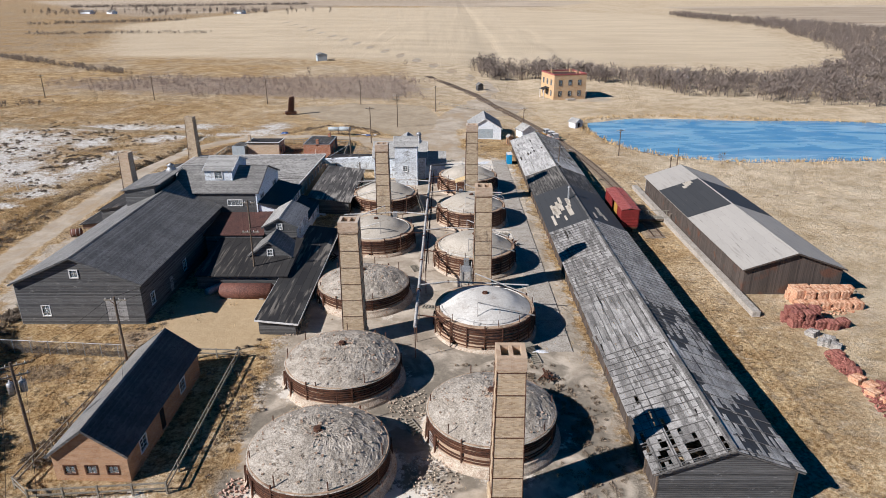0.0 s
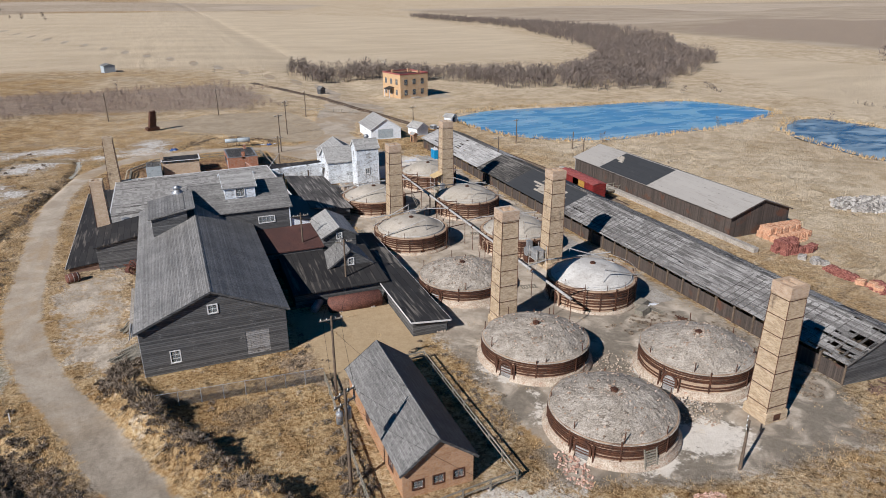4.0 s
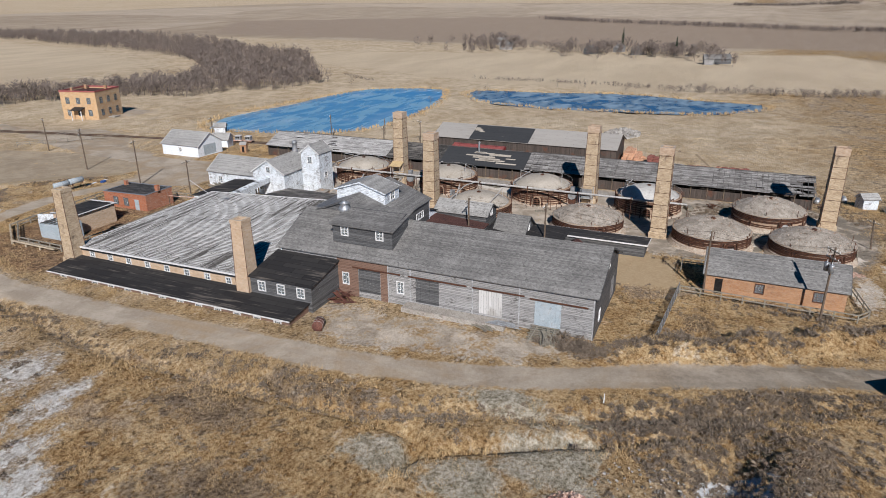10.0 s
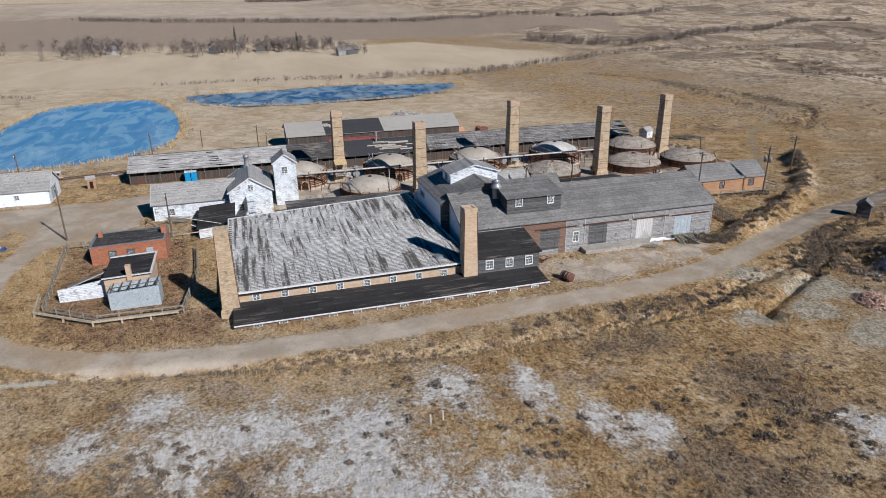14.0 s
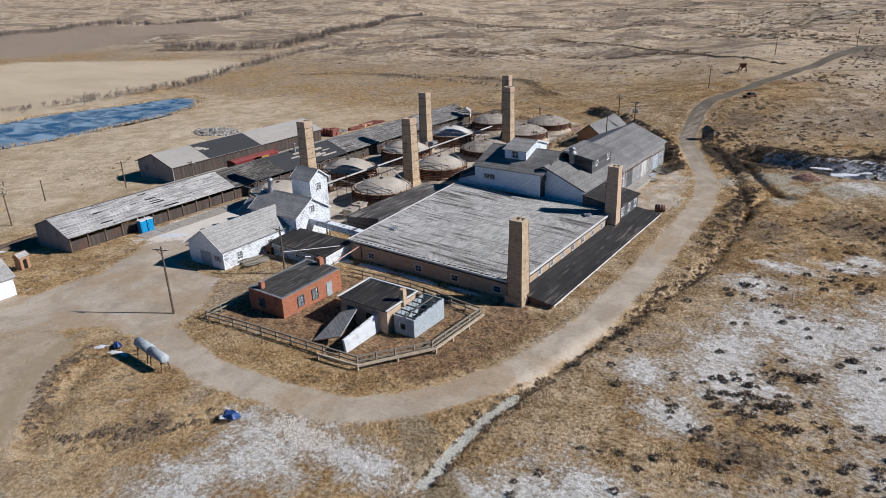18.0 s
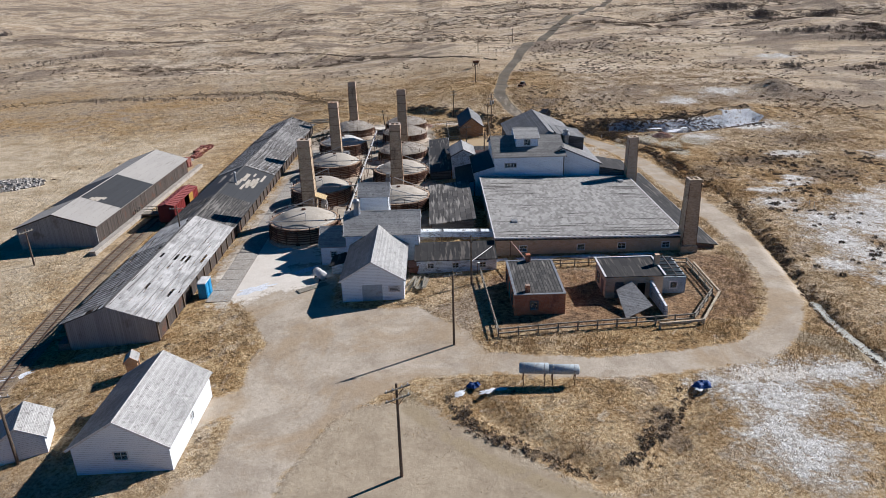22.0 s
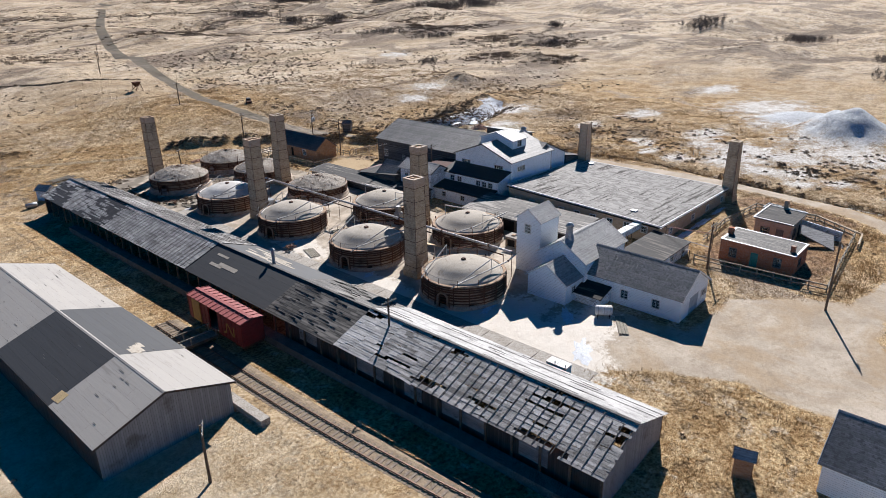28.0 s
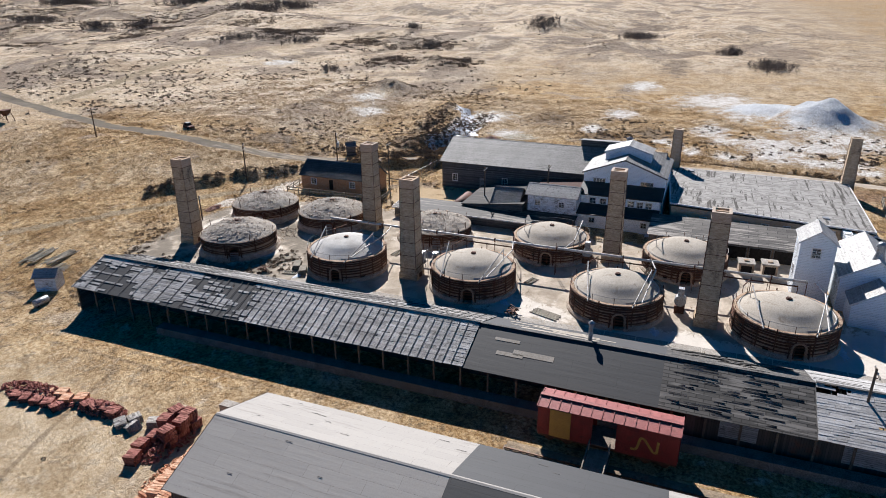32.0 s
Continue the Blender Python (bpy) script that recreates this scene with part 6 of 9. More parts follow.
for x in (-2.42, 2.42):
    part("fascia", Mesh().beam((x, -13.5, 2.12 if x < 0 else 1.6), (x, 17.8, 2.12 if x < 0 else 1.6), 0.06, 0.2), M_TRIM, gal)
part("fascia", Mesh().beam((-2.4, -13.55, 2.12), (2.4, -13.55, 1.6), 0.06, 0.2), M_TRIM, gal)
gal2 = thing("setting_shed", (-19.2, 121.5, -0.4), 0, "low setting shed with patched black roof", "shed")
prism(gal2, [(-3.6, -10.5), (3.2, -10.5), (3.2, 11.0), (-3.6, 11.0)], -0.5, [2.9, 2.2, 2.2, 2.9], M_BARN)
shed_roof(gal2, [(-3.9, -10.8, 3.1), (3.6, -10.8, 2.3), (3.6, 11.2, 2.3), (-3.9, 11.2, 3.1)], strips("patched_felt_roof", (0.05, 0.047, 0.044), (0.14, 0.13, 0.12), (0.33, 0.305, 0.275), 0.9, 2.6, "y", gap=0.04, streaks=0.62, rough=0.75))
for y in (-9.2, -6.0, -2.8, 0.4, 3.6, 6.8):
    # black panel on the wall paints the shade inside each bay
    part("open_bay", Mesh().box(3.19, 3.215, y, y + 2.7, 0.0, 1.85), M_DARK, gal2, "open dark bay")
    part("post", Mesh().beam((3.3, y - 0.25, -0.5), (3.3, y - 0.25, 2.2), 0.18), M_POLE, gal2)

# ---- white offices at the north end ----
# east slope takes the darker shingles that carry its shade
wh = House("white_house", (-8.3, 147.7, -0.75), 0, 8.0, 13.4, 3.1, 5.55, M_WHITE, M_SHINGLE_SHADE, "white clapboard workshop with dark shingle roof and double door", "building", 0.3,
           roofs=(M_SHINGLE_OLD, M_SHINGLE_SHADE), trim=M_TRIM, walls={"west": M_WHITE_BARE},
           holes={"north": [(2.6, 5.2, 0.1, 2.4, "door", M_BLUE)], "east": [(2.0, 3.0, 1.0, 2.2), (5.4, 6.4, 1.0, 2.2), (9.6, 10.6, 1.0, 2.2)], "west": [(2.2, 3.2, 1.0, 2.2), (8.0, 9.0, 1.0, 2.2)]})
sign = part("sign_board", moved(Mesh().box(0, 1.6, 0, 0.05, 0, 0.9), pose(-2.0, 6.78, 1.35, 0, 0, 180)), M_TRIM, wh.t, "white notice board with dark lines")
for k in range(4):
    part("line_of_writing", moved(Mesh().box(0.15, 1.45 - 0.2 * (k % 2), -0.01, 0.0, 0.15 + 0.18 * k, 0.22 + 0.18 * k), pose(-2.0, 6.83, 1.35, 0, 0, 180)), M_DARK, sign)
# north and east sides get that skylit white, the others peeling boards
w2 = House("white_gabled_house", (-8.8, 138.2, -0.7), 90, 7.2, 10.6, 4.6, 6.9, M_WHITE_BARE, M_SHINGLE_OLD, "white clapboard house with weathered shingle roof", "building", 0.3, trim=M_TRIM, walls={"east": M_WHITE, "south": M_WHITE})
w2.mount("north", 3.2, 4.6, 0.9, 1.1)
w2.mount("north", 1.4, 1.2, 0.9, 1.2)
w3 = House("white_side_wing", (-2.0, 138.5, -0.8), 90, 5.8, 4.6, 2.9, 4.9, M_WHITE, M_SHINGLE_OLD, "small white clapboard wing with gable roof", "building", 0.3, trim=M_TRIM,
           holes={"south": [(2.0, 2.7, 0.1, 1.9, "door", M_WHITE)]})
w3.mount("east", 1.2, 1.1, 0.9, 1.0)
v2 = thing("roof_ventilator", (-5.0, 138.3, 5.9), 0, "conical galvanised roof ventilator", "ventilator")
part("drum", Mesh().lathe([(0.75, -0.3), (0.45, 0.9), (0.42, 1.8), (0.6, 1.85), (0.35, 2.3), (0.02, 2.4)], 18), M_ZINC, v2, smooth=True)
tow = House("white_tower", (-7.2, 131.8, -0.8), 90, 4.0, 4.4, 8.0, 9.5, M_WHITE_BARE, M_SHINGLE_OLD, "narrow white clapboard elevator tower with gable cap", "tower", 0.25, trim=M_TRIM, walls={"east": M_WHITE, "south": M_WHITE})
tow.mount("south", 1.4, 6.0, 1.0, 1.3)
tow.mount("north", 1.4, 6.0, 1.0, 1.3)
tow.mount("west", 1.4, 3.0, 0.9, 1.1)
gallery = thing("conveyor_gallery", (-17.5, 139.0, 0.0), 0, "white-painted raised conveyor gallery", "conveyor")
part("deck", Mesh().beam((8.0, -0.5, 2.8), (-8.0, -0.8, 2.2), 1.2, 0.9), M_WHITE_BARE, gallery)
for x in (-5, 0, 5):
    part("trestle", Mesh().beam((x, -1.0, -0.8), (x, -0.9, 2.4), 0.15).beam((x, -0.2, -0.8), (x, -0.4, 2.4), 0.15), M_POLE, gallery)
low = thing("low_store", (-18.8, 144.2, -0.4), 0, "low white store with black roof and small windows", "building")
prism(low, [(-6.2, -3.0), (5.0, -3.0), (5.0, 2.4), (-6.2, 2.4)], -0.5, [2.3, 2.3, 1.9, 1.9], M_WHITE_BARE)
shed_roof(low, [(-6.3, -3.2, 2.5), (5.3, -3.2, 2.5), (5.3, 2.7, 2.05), (-6.3, 2.7, 2.05)], M_TAR_W)
for x in (3.5, 0.0, -3.8):
    stuck_window(low, x, 2.4, 0.7, 180, 0.9, 0.8, 2, 2)

porch_roof = thing("side_lean_to", (-2.6, 143.6, -0.8), 0, "low lean-to with mossy black roof against the workshop", "shed")
prism(porch_roof, [(-1.6, -2.2), (0.9, -2.2), (0.9, 1.6), (-1.6, 1.6)], -0.3, [2.0, 1.3, 1.3, 2.0], M_WHITE_BARE)
shed_roof(porch_roof, [(-1.65, -2.4, 2.2), (1.2, -2.4, 1.4), (1.2, 1.8, 1.4), (-1.65, 1.8, 2.2)], M_TAR_W)
plank_walk = thing("plank_walkway", (0.4, 149.4, gz(0.4, 149.4)), 35, "pale plank walkway lying on the gravel", "boards")
for k in range(3):
    part("plank", Mesh().box(-2.2, 2.2, -0.55 + 0.38 * k, -0.2 + 0.38 * k, 0.02, 0.12), M_RAIL_WOOD, plank_walk)

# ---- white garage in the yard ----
# garage roof likewise: shade of the east slope is in its shingle colour
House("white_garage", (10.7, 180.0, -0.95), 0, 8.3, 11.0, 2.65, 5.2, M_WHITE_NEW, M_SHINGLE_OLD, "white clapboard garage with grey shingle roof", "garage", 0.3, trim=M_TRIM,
            roofs=(M_SHINGLE_OLD, M_SHINGLE_SHADE), holes={"north": [(3.5, 4.7, 1.2, 2.1, "window", 2, 2)], "south": [(2.0, 6.2, 0.1, 2.5, "door", M_BLUE)], "west": [(5.0, 5.8, 1.1, 2.0)]})
hut = House("small_white_hut", (22.0, 180.5, -1.6), 20, 4.0, 4.0, 1.9, 3.2, M_WHITE_NEW, M_SHINGLE_OLD, "small white hut with hipped grey roof", "hut", 0.3, trim=M_TRIM)

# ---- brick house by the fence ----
# the east slope's self-shadow is painted in as near-black shingles
House("brick_house", (-26.75, 52.0, -0.1), 0, 5.9, 15.6, 2.65, 4.9, M_ORANGE, M_SHINGLE, "low orange-brick house with grey shingle roof", "house", 0.3, trim=M_BARN, roofs=(M_SHINGLE, M_SHINGLE_DEEP_SHADE),
           holes={"south": [(0.8, 1.7, 0.7, 1.5, "window", 2, 1, M_IRON), (2.5, 3.4, 0.7, 1.5, "window", 2, 1, M_IRON), (4.2, 5.1, 0.7, 1.5, "window", 2, 1, M_IRON)],
                  "west": [(1.0, 1.9, 0.1, 2.1, "door", M_DARK), (5.6, 6.6, 0.9, 2.1, "window", 3, 4, M_IRON), (12.0, 13.2, 0.9, 2.1, "window", 3, 4, M_IRON)],
                  "east": [(2.0, 3.2, 0.9, 2.1), (6.0, 6.9, 0.1, 2.1, "door", M_DARK), (10.5, 11.7, 0.9, 2.1)]})

# ---- roofless brick ruins in the fenced corner ----
ha = thing("brick_ruin", (-28.7, 155.8, -0.1), 0, "red-brick hut with flat patched black roof", "building")
prism(ha, [(-3.2, -5.0), (2.9, -5.0), (2.9, 5.0), (-3.2, 5.0)], -0.5, [3.0, 3.0, 2.75, 2.75], M_RED)
part("roof", Mesh().slab([(-2.94, -4.74, 3.03), (2.64, -4.74, 3.03), (2.64, 4.74, 2.78), (-2.94, 4.74, 2.78)], 0.1), M_TAR_OLD, ha)
for x0, x1, y0, y1 in ((-3.25, 2.95, -5.05, -4.75), (-3.25, 2.95, 4.75, 5.05), (-3.25, -2.95, -4.75, 4.75), (2.65, 2.95, -4.75, 4.75)):
    zz = 3.0 if y1 < -4 else 2.75 if y0 > 4 else None
    m = Mesh().box(x0, x1, y0, y1, zz, zz + 0.08) if zz else Mesh().hexa([(x0, y0, 3.0), (x1, y0, 3.0), (x1, y1, 2.75), (x0, y1, 2.75)], [(x0, y0, 3.08), (x1, y0, 3.08), (x1, y1, 2.83), (x0, y1, 2.83)])
    part("coping", m, M_ZINC, ha)
M_TEAL = rough_mat("faded_teal_paint", (0.05, 0.20, 0.18), (0.08, 0.26, 0.23), 1.2, (0.2, 0.22, 0.2), 14, 0.6)
for y in (2.6, 0.2):
    stuck_window(ha, -3.2, y, 0.7, -90, 0.95, 1.3, 2, 2, M_BARN)
door(ha, pose(-3.2, -2.3, 0.0, 0, 0, -90) @ pose(0, -0.1, 0), 0.95, 2.0, M_BLUE, label="pale blue boarded door")
door(ha, pose(2.9, -0.7, 0.0, 0, 0, 90) @ pose(0, -0.1, 0), 1.0, 2.0, M_TEAL, label="faded teal door")
for y in (-3.6, 2.4):
    stuck_window(ha, 2.9, y, 0.7, 90, 0.95, 1.3, 2, 2, M_BARN)
stuck_window(ha, 1.0, 5.0, 0.8, 180, 0.9, 1.1, 2, 2, M_BARN)
for side_x in (-3.21, 2.91):
    part("sill_course", Mesh().box(side_x - 0.03, side_x + 0.03, -4.9, 4.9, 0.5, 0.6), M_RED, ha)
part("flue", Mesh().box(-0.3, 0.3, -5.0, -4.3, 2.6, 4.0), M_RED, ha)
part("flue", Mesh().box(1.0, 1.55, 3.9, 4.45, 2.4, 3.7), M_RED, ha)
hb = thing("brick_ruin", (-41.3, 154.2, -0.1), 0, "pale brick ruin with sagging black roof", "building")
prism(hb, [(-3.6, -2.6), (3.6, -2.6), (3.6, 2.7), (-3.6, 2.7)], -0.5, [3.1, 3.1, 2.9, 2.9], M_BUFF)
part("roof", Mesh().slab([(-3.8, -2.8, 3.25), (3.8, -2.8, 3.25), (3.8, 2.9, 3.05), (-3.8, 2.9, 3.05)], 0.1), M_TAR_W, hb)
part("flue", Mesh().box(-3.9, -3.3, -0.6, 0.0, 2.6, 4.6), M_BUFF, hb)
# flat black panel, the doorway's inner darkness painted on the wall
part("doorway", Mesh().box(-1.4, -0.4, 2.68, 2.72, 0, 2.0), M_DARK, hb)
stuck_window(hb, 2.4, 2.7, 0.8, 180, 1.1, 1.1, 2, 2, M_BARN)
stuck_window(hb, 3.6, -1.6, 0.8, 90, 1.2, 1.2, 2, 2, M_BARN)
part("boarded_opening", Mesh().box(3.58, 3.66, 0.6, 1.7, 0.1, 2.0), M_BOARD, hb, "doorway closed with grey boards")
for x0, x1, y0, y1, za, zb in ((-3.85, 3.85, -2.95, -2.7, 3.26, 3.26), (3.6, 3.85, -2.7, 2.95, 3.26, 3.07), (-3.85, -3.6, -2.7, 2.95, 3.26, 3.07)):
    part("coping", Mesh().hexa([(x0, y0, za), (x1, y0, za), (x1, y1, zb), (x0, y1, zb)], [(x0, y0, za + 0.1), (x1, y0, za + 0.1), (x1, y1, zb + 0.1), (x0, y1, zb + 0.1)]), M_TRIM, hb)
hc = thing("roofless_hut", (-46.6, 153.2, -0.1), 0, "roofless pale blue metal-clad hut with bare rafters", "hut")
prism(hc, [(-1.5, -2.9), (1.4, -2.9), (1.4, 2.9), (-1.5, 2.9)], -0.4, [2.7, 2.7, 2.35, 2.35], M_BLUE)
for k in range(6):
    part("rafter", Mesh().beam((-1.5, -2.6 + k * 1.04, 2.72 - 0.06 * k), (1.4, -2.6 + k * 1.04, 2.72 - 0.06 * k), 0.1, 0.14), M_LATH, hc)
part("rafter", Mesh().beam((-0.3, -2.9, 2.85), (-0.3, 2.9, 2.5), 0.1), M_LATH, hc)
stuck_window(hc, 0.5, 2.9, 0.8, 180, 0.9, 0.9, 1, 1)
hd = thing("collapsed_shed", (-41.6, 159.6, -0.1), 12, "collapsed shed with fallen shingle roof and one white wall", "shed")
part("fallen_roof", Mesh().slab([(1.9, -1.6, 1.5), (0.2, -1.9, 2.2), (-0.1, 1.7, 1.1), (2.6, 1.9, 0.1)], 0.1), M_SHINGLE_OLD, hd)
part("wall", Mesh().hexa([(-2.1, -2.4, -0.3), (-1.9, -2.4, -0.3), (-1.0, 2.6, -0.3), (-1.2, 2.6, -0.3)], [(-2.0, -2.4, 2.3), (-1.8, -2.4, 2.3), (-0.8, 2.6, 1.5), (-1.0, 2.6, 1.5)]), M_WHITE_BARE, hd)
part("wall", Mesh().box(-1.9, 1.6, -2.5, -2.3, -0.3, 2.0), M_BARN, hd)
hd.scale = (1.3, 1.3, 1.1)

# ---- brick office far to the north ----
M_GOLD = brickwork("golden_brick", (0.60, 0.40, 0.21), (0.50, 0.31, 0.15), (0.52, 0.43, 0.32), 1.0, (0.3, 0.19, 0.11), 0.25)
of = thing("brick_office", (43.3, 252.0, -2.0), 14, "square two-storey orange-brick office with flat roof", "house")
prism(of, [(-6.2, -6.2), (6.2, -6.2), (6.2, 6.2), (-6.2, 6.2)], -0.8, [8.6, 8.6, 8.6, 8.6], M_GOLD)
part("roof", Mesh().box(-6.0, 6.0, -6.0, 6.0, 8.0, 8.25), M_RUSTROOF, of)
for x0, x1, y0, y1 in ((-6.3, 6.3, -6.3, -6.0), (-6.3, 6.3, 6.0, 6.3), (-6.3, -6.0, -6.0, 6.0), (6.0, 6.3, -6.0, 6.0)):
    part("cornice", Mesh().box(x0, x1, y0, y1, 8.6, 9.05), M_CAR_ROOF, of, "red-painted parapet")
for yaw in (0, -90, 90):
    for z in (1.2, 5.0):
        for k in range(3):
            m = pose(0, 0, 0, 0, 0, yaw) @ pose(-4.4 + 3.7 * k, -6.2, z)
            window(of, m @ pose(0, -0.06, 0), 1.2, 1.8, 2, 2, M_BARN, back=0.05)
porch = part("porch", Mesh().box(-1.6, 1.6, -8.4, -6.2, 0, 0.3), M_CONC, of)
part("porch_roof", moved(Mesh().slab([(-8.6, -1.9, 3.2), (-6.2, -1.9, 3.9), (-6.2, 1.9, 3.9), (-8.6, 1.9, 3.2)], 0.15), pose(0, 0, 0)), M_TAR, of)
for y in (-1.7, 1.7):
    part("porch_post", Mesh().beam((-8.3, y, -0.5), (-8.3, y, 3.2), 0.2), M_TRIM, of)
for x, y in ((-3, 4), (4, -3), (4.5, 4.5)):
    part("flue", Mesh().box(x - 0.4, x + 0.4, y - 0.4, y + 0.4, 8.0, 9.6), M_ORANGE, of)

# ---- railway with boxcar ----
TRACK = rounded([(35.5, 104), (35.5, 112), (35.5, 125), (35.1, 138), (34.0, 152), (32.4, 165), (30.6, 176), (28.0, 187), (23, 205), (16, 228), (8, 258), (-8, 300)])
railway = thing("railway_track", (0, 0, 0), 0, "rusty single railway track on weathered sleepers", "railway", "", "structure")
pts = []
for (ax, ay), (bx, by) in zip(TRACK, TRACK[1:]):
    L = math.hypot(bx - ax, by - ay)
    for k in range(int(L / 0.62)):
        s = k * 0.62 / L
        pts.append((ax + (bx - ax) * s, ay + (by - ay) * s, math.atan2(by - ay, bx - ax)))
tie = Mesh().box(-0.12, 0.12, -1.25, 1.25, -0.12, 0.06).data("sleeper")
tie.materials.append(M_TIE)
far_ties = Mesh()
for x, y, a in pts:
    if 118 < y < 200:
        ob = new("sleeper", tie)
        ob.parent = railway
        ob.matrix_basis = pose(x, y, gz(x, y) + 0.06, 0, 0, math.degrees(a))
    else:
        b = moved(Mesh().box(-0.12, 0.12, -1.25, 1.25, -0.1, 0.06), pose(x, y, gz(x, y) + 0.06, 0, 0, math.degrees(a)))
        far_ties.add(b.v, b.f)
tagged(part("sleepers", far_ties, M_TIE, railway), kind="stuff")
for off in (-0.72, 0.72):
    r = Mesh()
    for (ax, ay), (bx, by) in zip(TRACK, TRACK[1:]):
        d = Vector((bx - ax, by - ay, 0)).normalized()
        nn = Vector((d.y, -d.x, 0)) * off
        r.beam(Vector((ax, ay, gz(ax, ay) + 0.2)) + nn, Vector((bx, by, gz(bx, by) + 0.2)) + nn, 0.07, 0.14)
    part("rail", r, M_STEEL_RAIL, railway)
bal = Mesh()
for (ax, ay), (bx, by) in zip(TRACK, TRACK[1:]):
    d = Vector((bx - ax, by - ay, 0)).normalized()
    nn = Vector((d.y, -d.x, 0))
    A, B = Vector((ax, ay, gz(ax, ay))), Vector((bx, by, gz(bx, by)))
    up = Vector((0, 0, 0.07))
    bal.hexa([A - nn * 2.1 - up, A + nn * 2.1 - up, B + nn * 2.1 - up, B - nn * 2.1 - up], [A - nn * 1.5 + up, A + nn * 1.5 + up, B + nn * 1.5 + up, B - nn * 1.5 + up])
part("ballast", bal, rough_mat("brown_ballast", (0.20, 0.155, 0.105), (0.30, 0.235, 0.16), 1.2, (0.12, 0.095, 0.07), 12), railway)

bc = thing("boxcar", (31.25, 112.6, gz(31.25, 112.6) + 0.26), -0.5, "red steel railway boxcar with ochre door and open doorway", "boxcar")
part("underframe", Mesh().box(-1.3, 1.3, -6.1, 6.1, 0.75, 1.05), M_IRON, bc)
for x in (-1.43, 1.43):
    for y0, y1 in ((-6.1, -1.2), (0.9, 6.1)):
        part("side_wall", Mesh().box(x - 0.05, x + 0.05, y0, y1, 1.05, 4.0), M_CAR_RED, bc)
        for k in range(int((y1 - y0) / 0.8) + 1):
            part("side_rib", Mesh().box(x - 0.09, x + 0.09, y0 + 0.02 + k * 0.8, y0 + 0.08 + k * 0.8, 1.1, 3.95), M_CAR_RED, bc)
for y in (-6.1, 6.1):
    part("end_wall", Mesh().box(-1.38, 1.38, y - 0.05, y + 0.05, 1.05, 4.0), M_CAR_RED, bc)
    for k in range(5):
        part("end_rib", Mesh().box(-1.3, 1.3, y - 0.1, y + 0.1, 1.35 + 0.55 * k, 1.45 + 0.55 * k), M_CAR_RED, bc)
part("floor", Mesh().box(-1.38, 1.38, -6.05, 6.05, 1.05, 1.15), M_TIE, bc)
part("sliding_door", Mesh().box(1.5, 1.58, -5.0, -3.1, 1.1, 3.9), M_YELLOW, bc, "ochre yellow sliding door")
part("sliding_door", Mesh().box(-1.58, -1.5, -3.3, -1.2, 1.1, 3.9), M_YELLOW, bc, "ochre yellow sliding door")
for sgn in (-1, 1):
    q = [(sgn * 1.55, -6.25, 4.0), (0, -6.25, 4.28), (0, 6.25, 4.28), (sgn * 1.55, 6.25, 4.0)]
    part("roof_panel", Mesh().slab(q if sgn < 0 else q[::-1], 0.05), M_CAR_ROOF, bc, "sun-faded red roof")
    for k in range(14):
        y = -6.2 + 12.4 * k / 13
        part("roof_rib", Mesh().beam((sgn * 1.55, y, 4.03), (0, y, 4.31), 0.07, 0.08), M_CAR_ROOF, bc)
part("running_board", Mesh().box(-0.22, 0.22, -6.25, 6.25, 4.36, 4.4), M_CAR_ROOF, bc)
for y in (-4.3, 4.3):
    part("truck_frame", Mesh().box(-1.0, 1.0, y - 1.15, y + 1.15, 0.45, 0.7), M_IRON, bc)
    for dy in (-0.8, 0.8):
        for x in (-0.75, 0.75):
            part("wheel", moved(Mesh().lathe([(0.02, -0.07), (0.42, -0.07), (0.46, 0.0), (0.42, 0.07), (0.02, 0.07)], 20), pose(x, y + dy, 0.42, 0, 90, 0)), M_IRON, bc)
# pale lettering strokes on the side, as plain shapes
mark = Mesh()
path = [(2.2, 1.75), (2.6, 1.75), (2.75, 2.0), (2.95, 3.0), (3.25, 3.05), (4.1, 1.85), (4.4, 1.8), (4.45, 3.0)]
for (a, b), (c, d) in zip(path, path[1:]):
    mark.beam((1.51, a, b), (1.51, c, d), 0.02, 0.22)
part("painted_mark", mark, M_YELLOW, bc, "ochre painted curving stroke")
# footbridge from boxcar to the wide shed
fb = thing("loading_bridge", (36.2, 112.2, -1.4), 0, "weathered timber loading bridge to the boxcar", "bridge")
for k in range(14):
    part("plank", Mesh().box(-3.4 + 0.5 * k, -2.95 + 0.5 * k, -0.9, 0.9, 0.0, 0.07), M_RAIL_WOOD, fb)
for y in (-0.9, 0.9):
    part("stringer", Mesh().box(-3.4, 3.6, y - 0.1, y + 0.1, -0.28, -0.002), M_POLE, fb)
    part("handrail", Mesh().beam((-3.4, y, 0.95), (3.6, y, 0.95), 0.09), M_RAIL_WOOD, fb)
    for x in (-3.2, 0, 3.2):
        part("post", Mesh().beam((x, y, -1.3), (x, y, 0.95), 0.12), M_RAIL_WOOD, fb)
dock = thing("loading_dock", (39.0, 108.0, -2.0), 0.5, "old concrete loading dock beside the shed", "dock")
part("kerb", Mesh().box(-0.5, 0.5, -32, 24, -0.8, 0.75), M_CONC, dock)


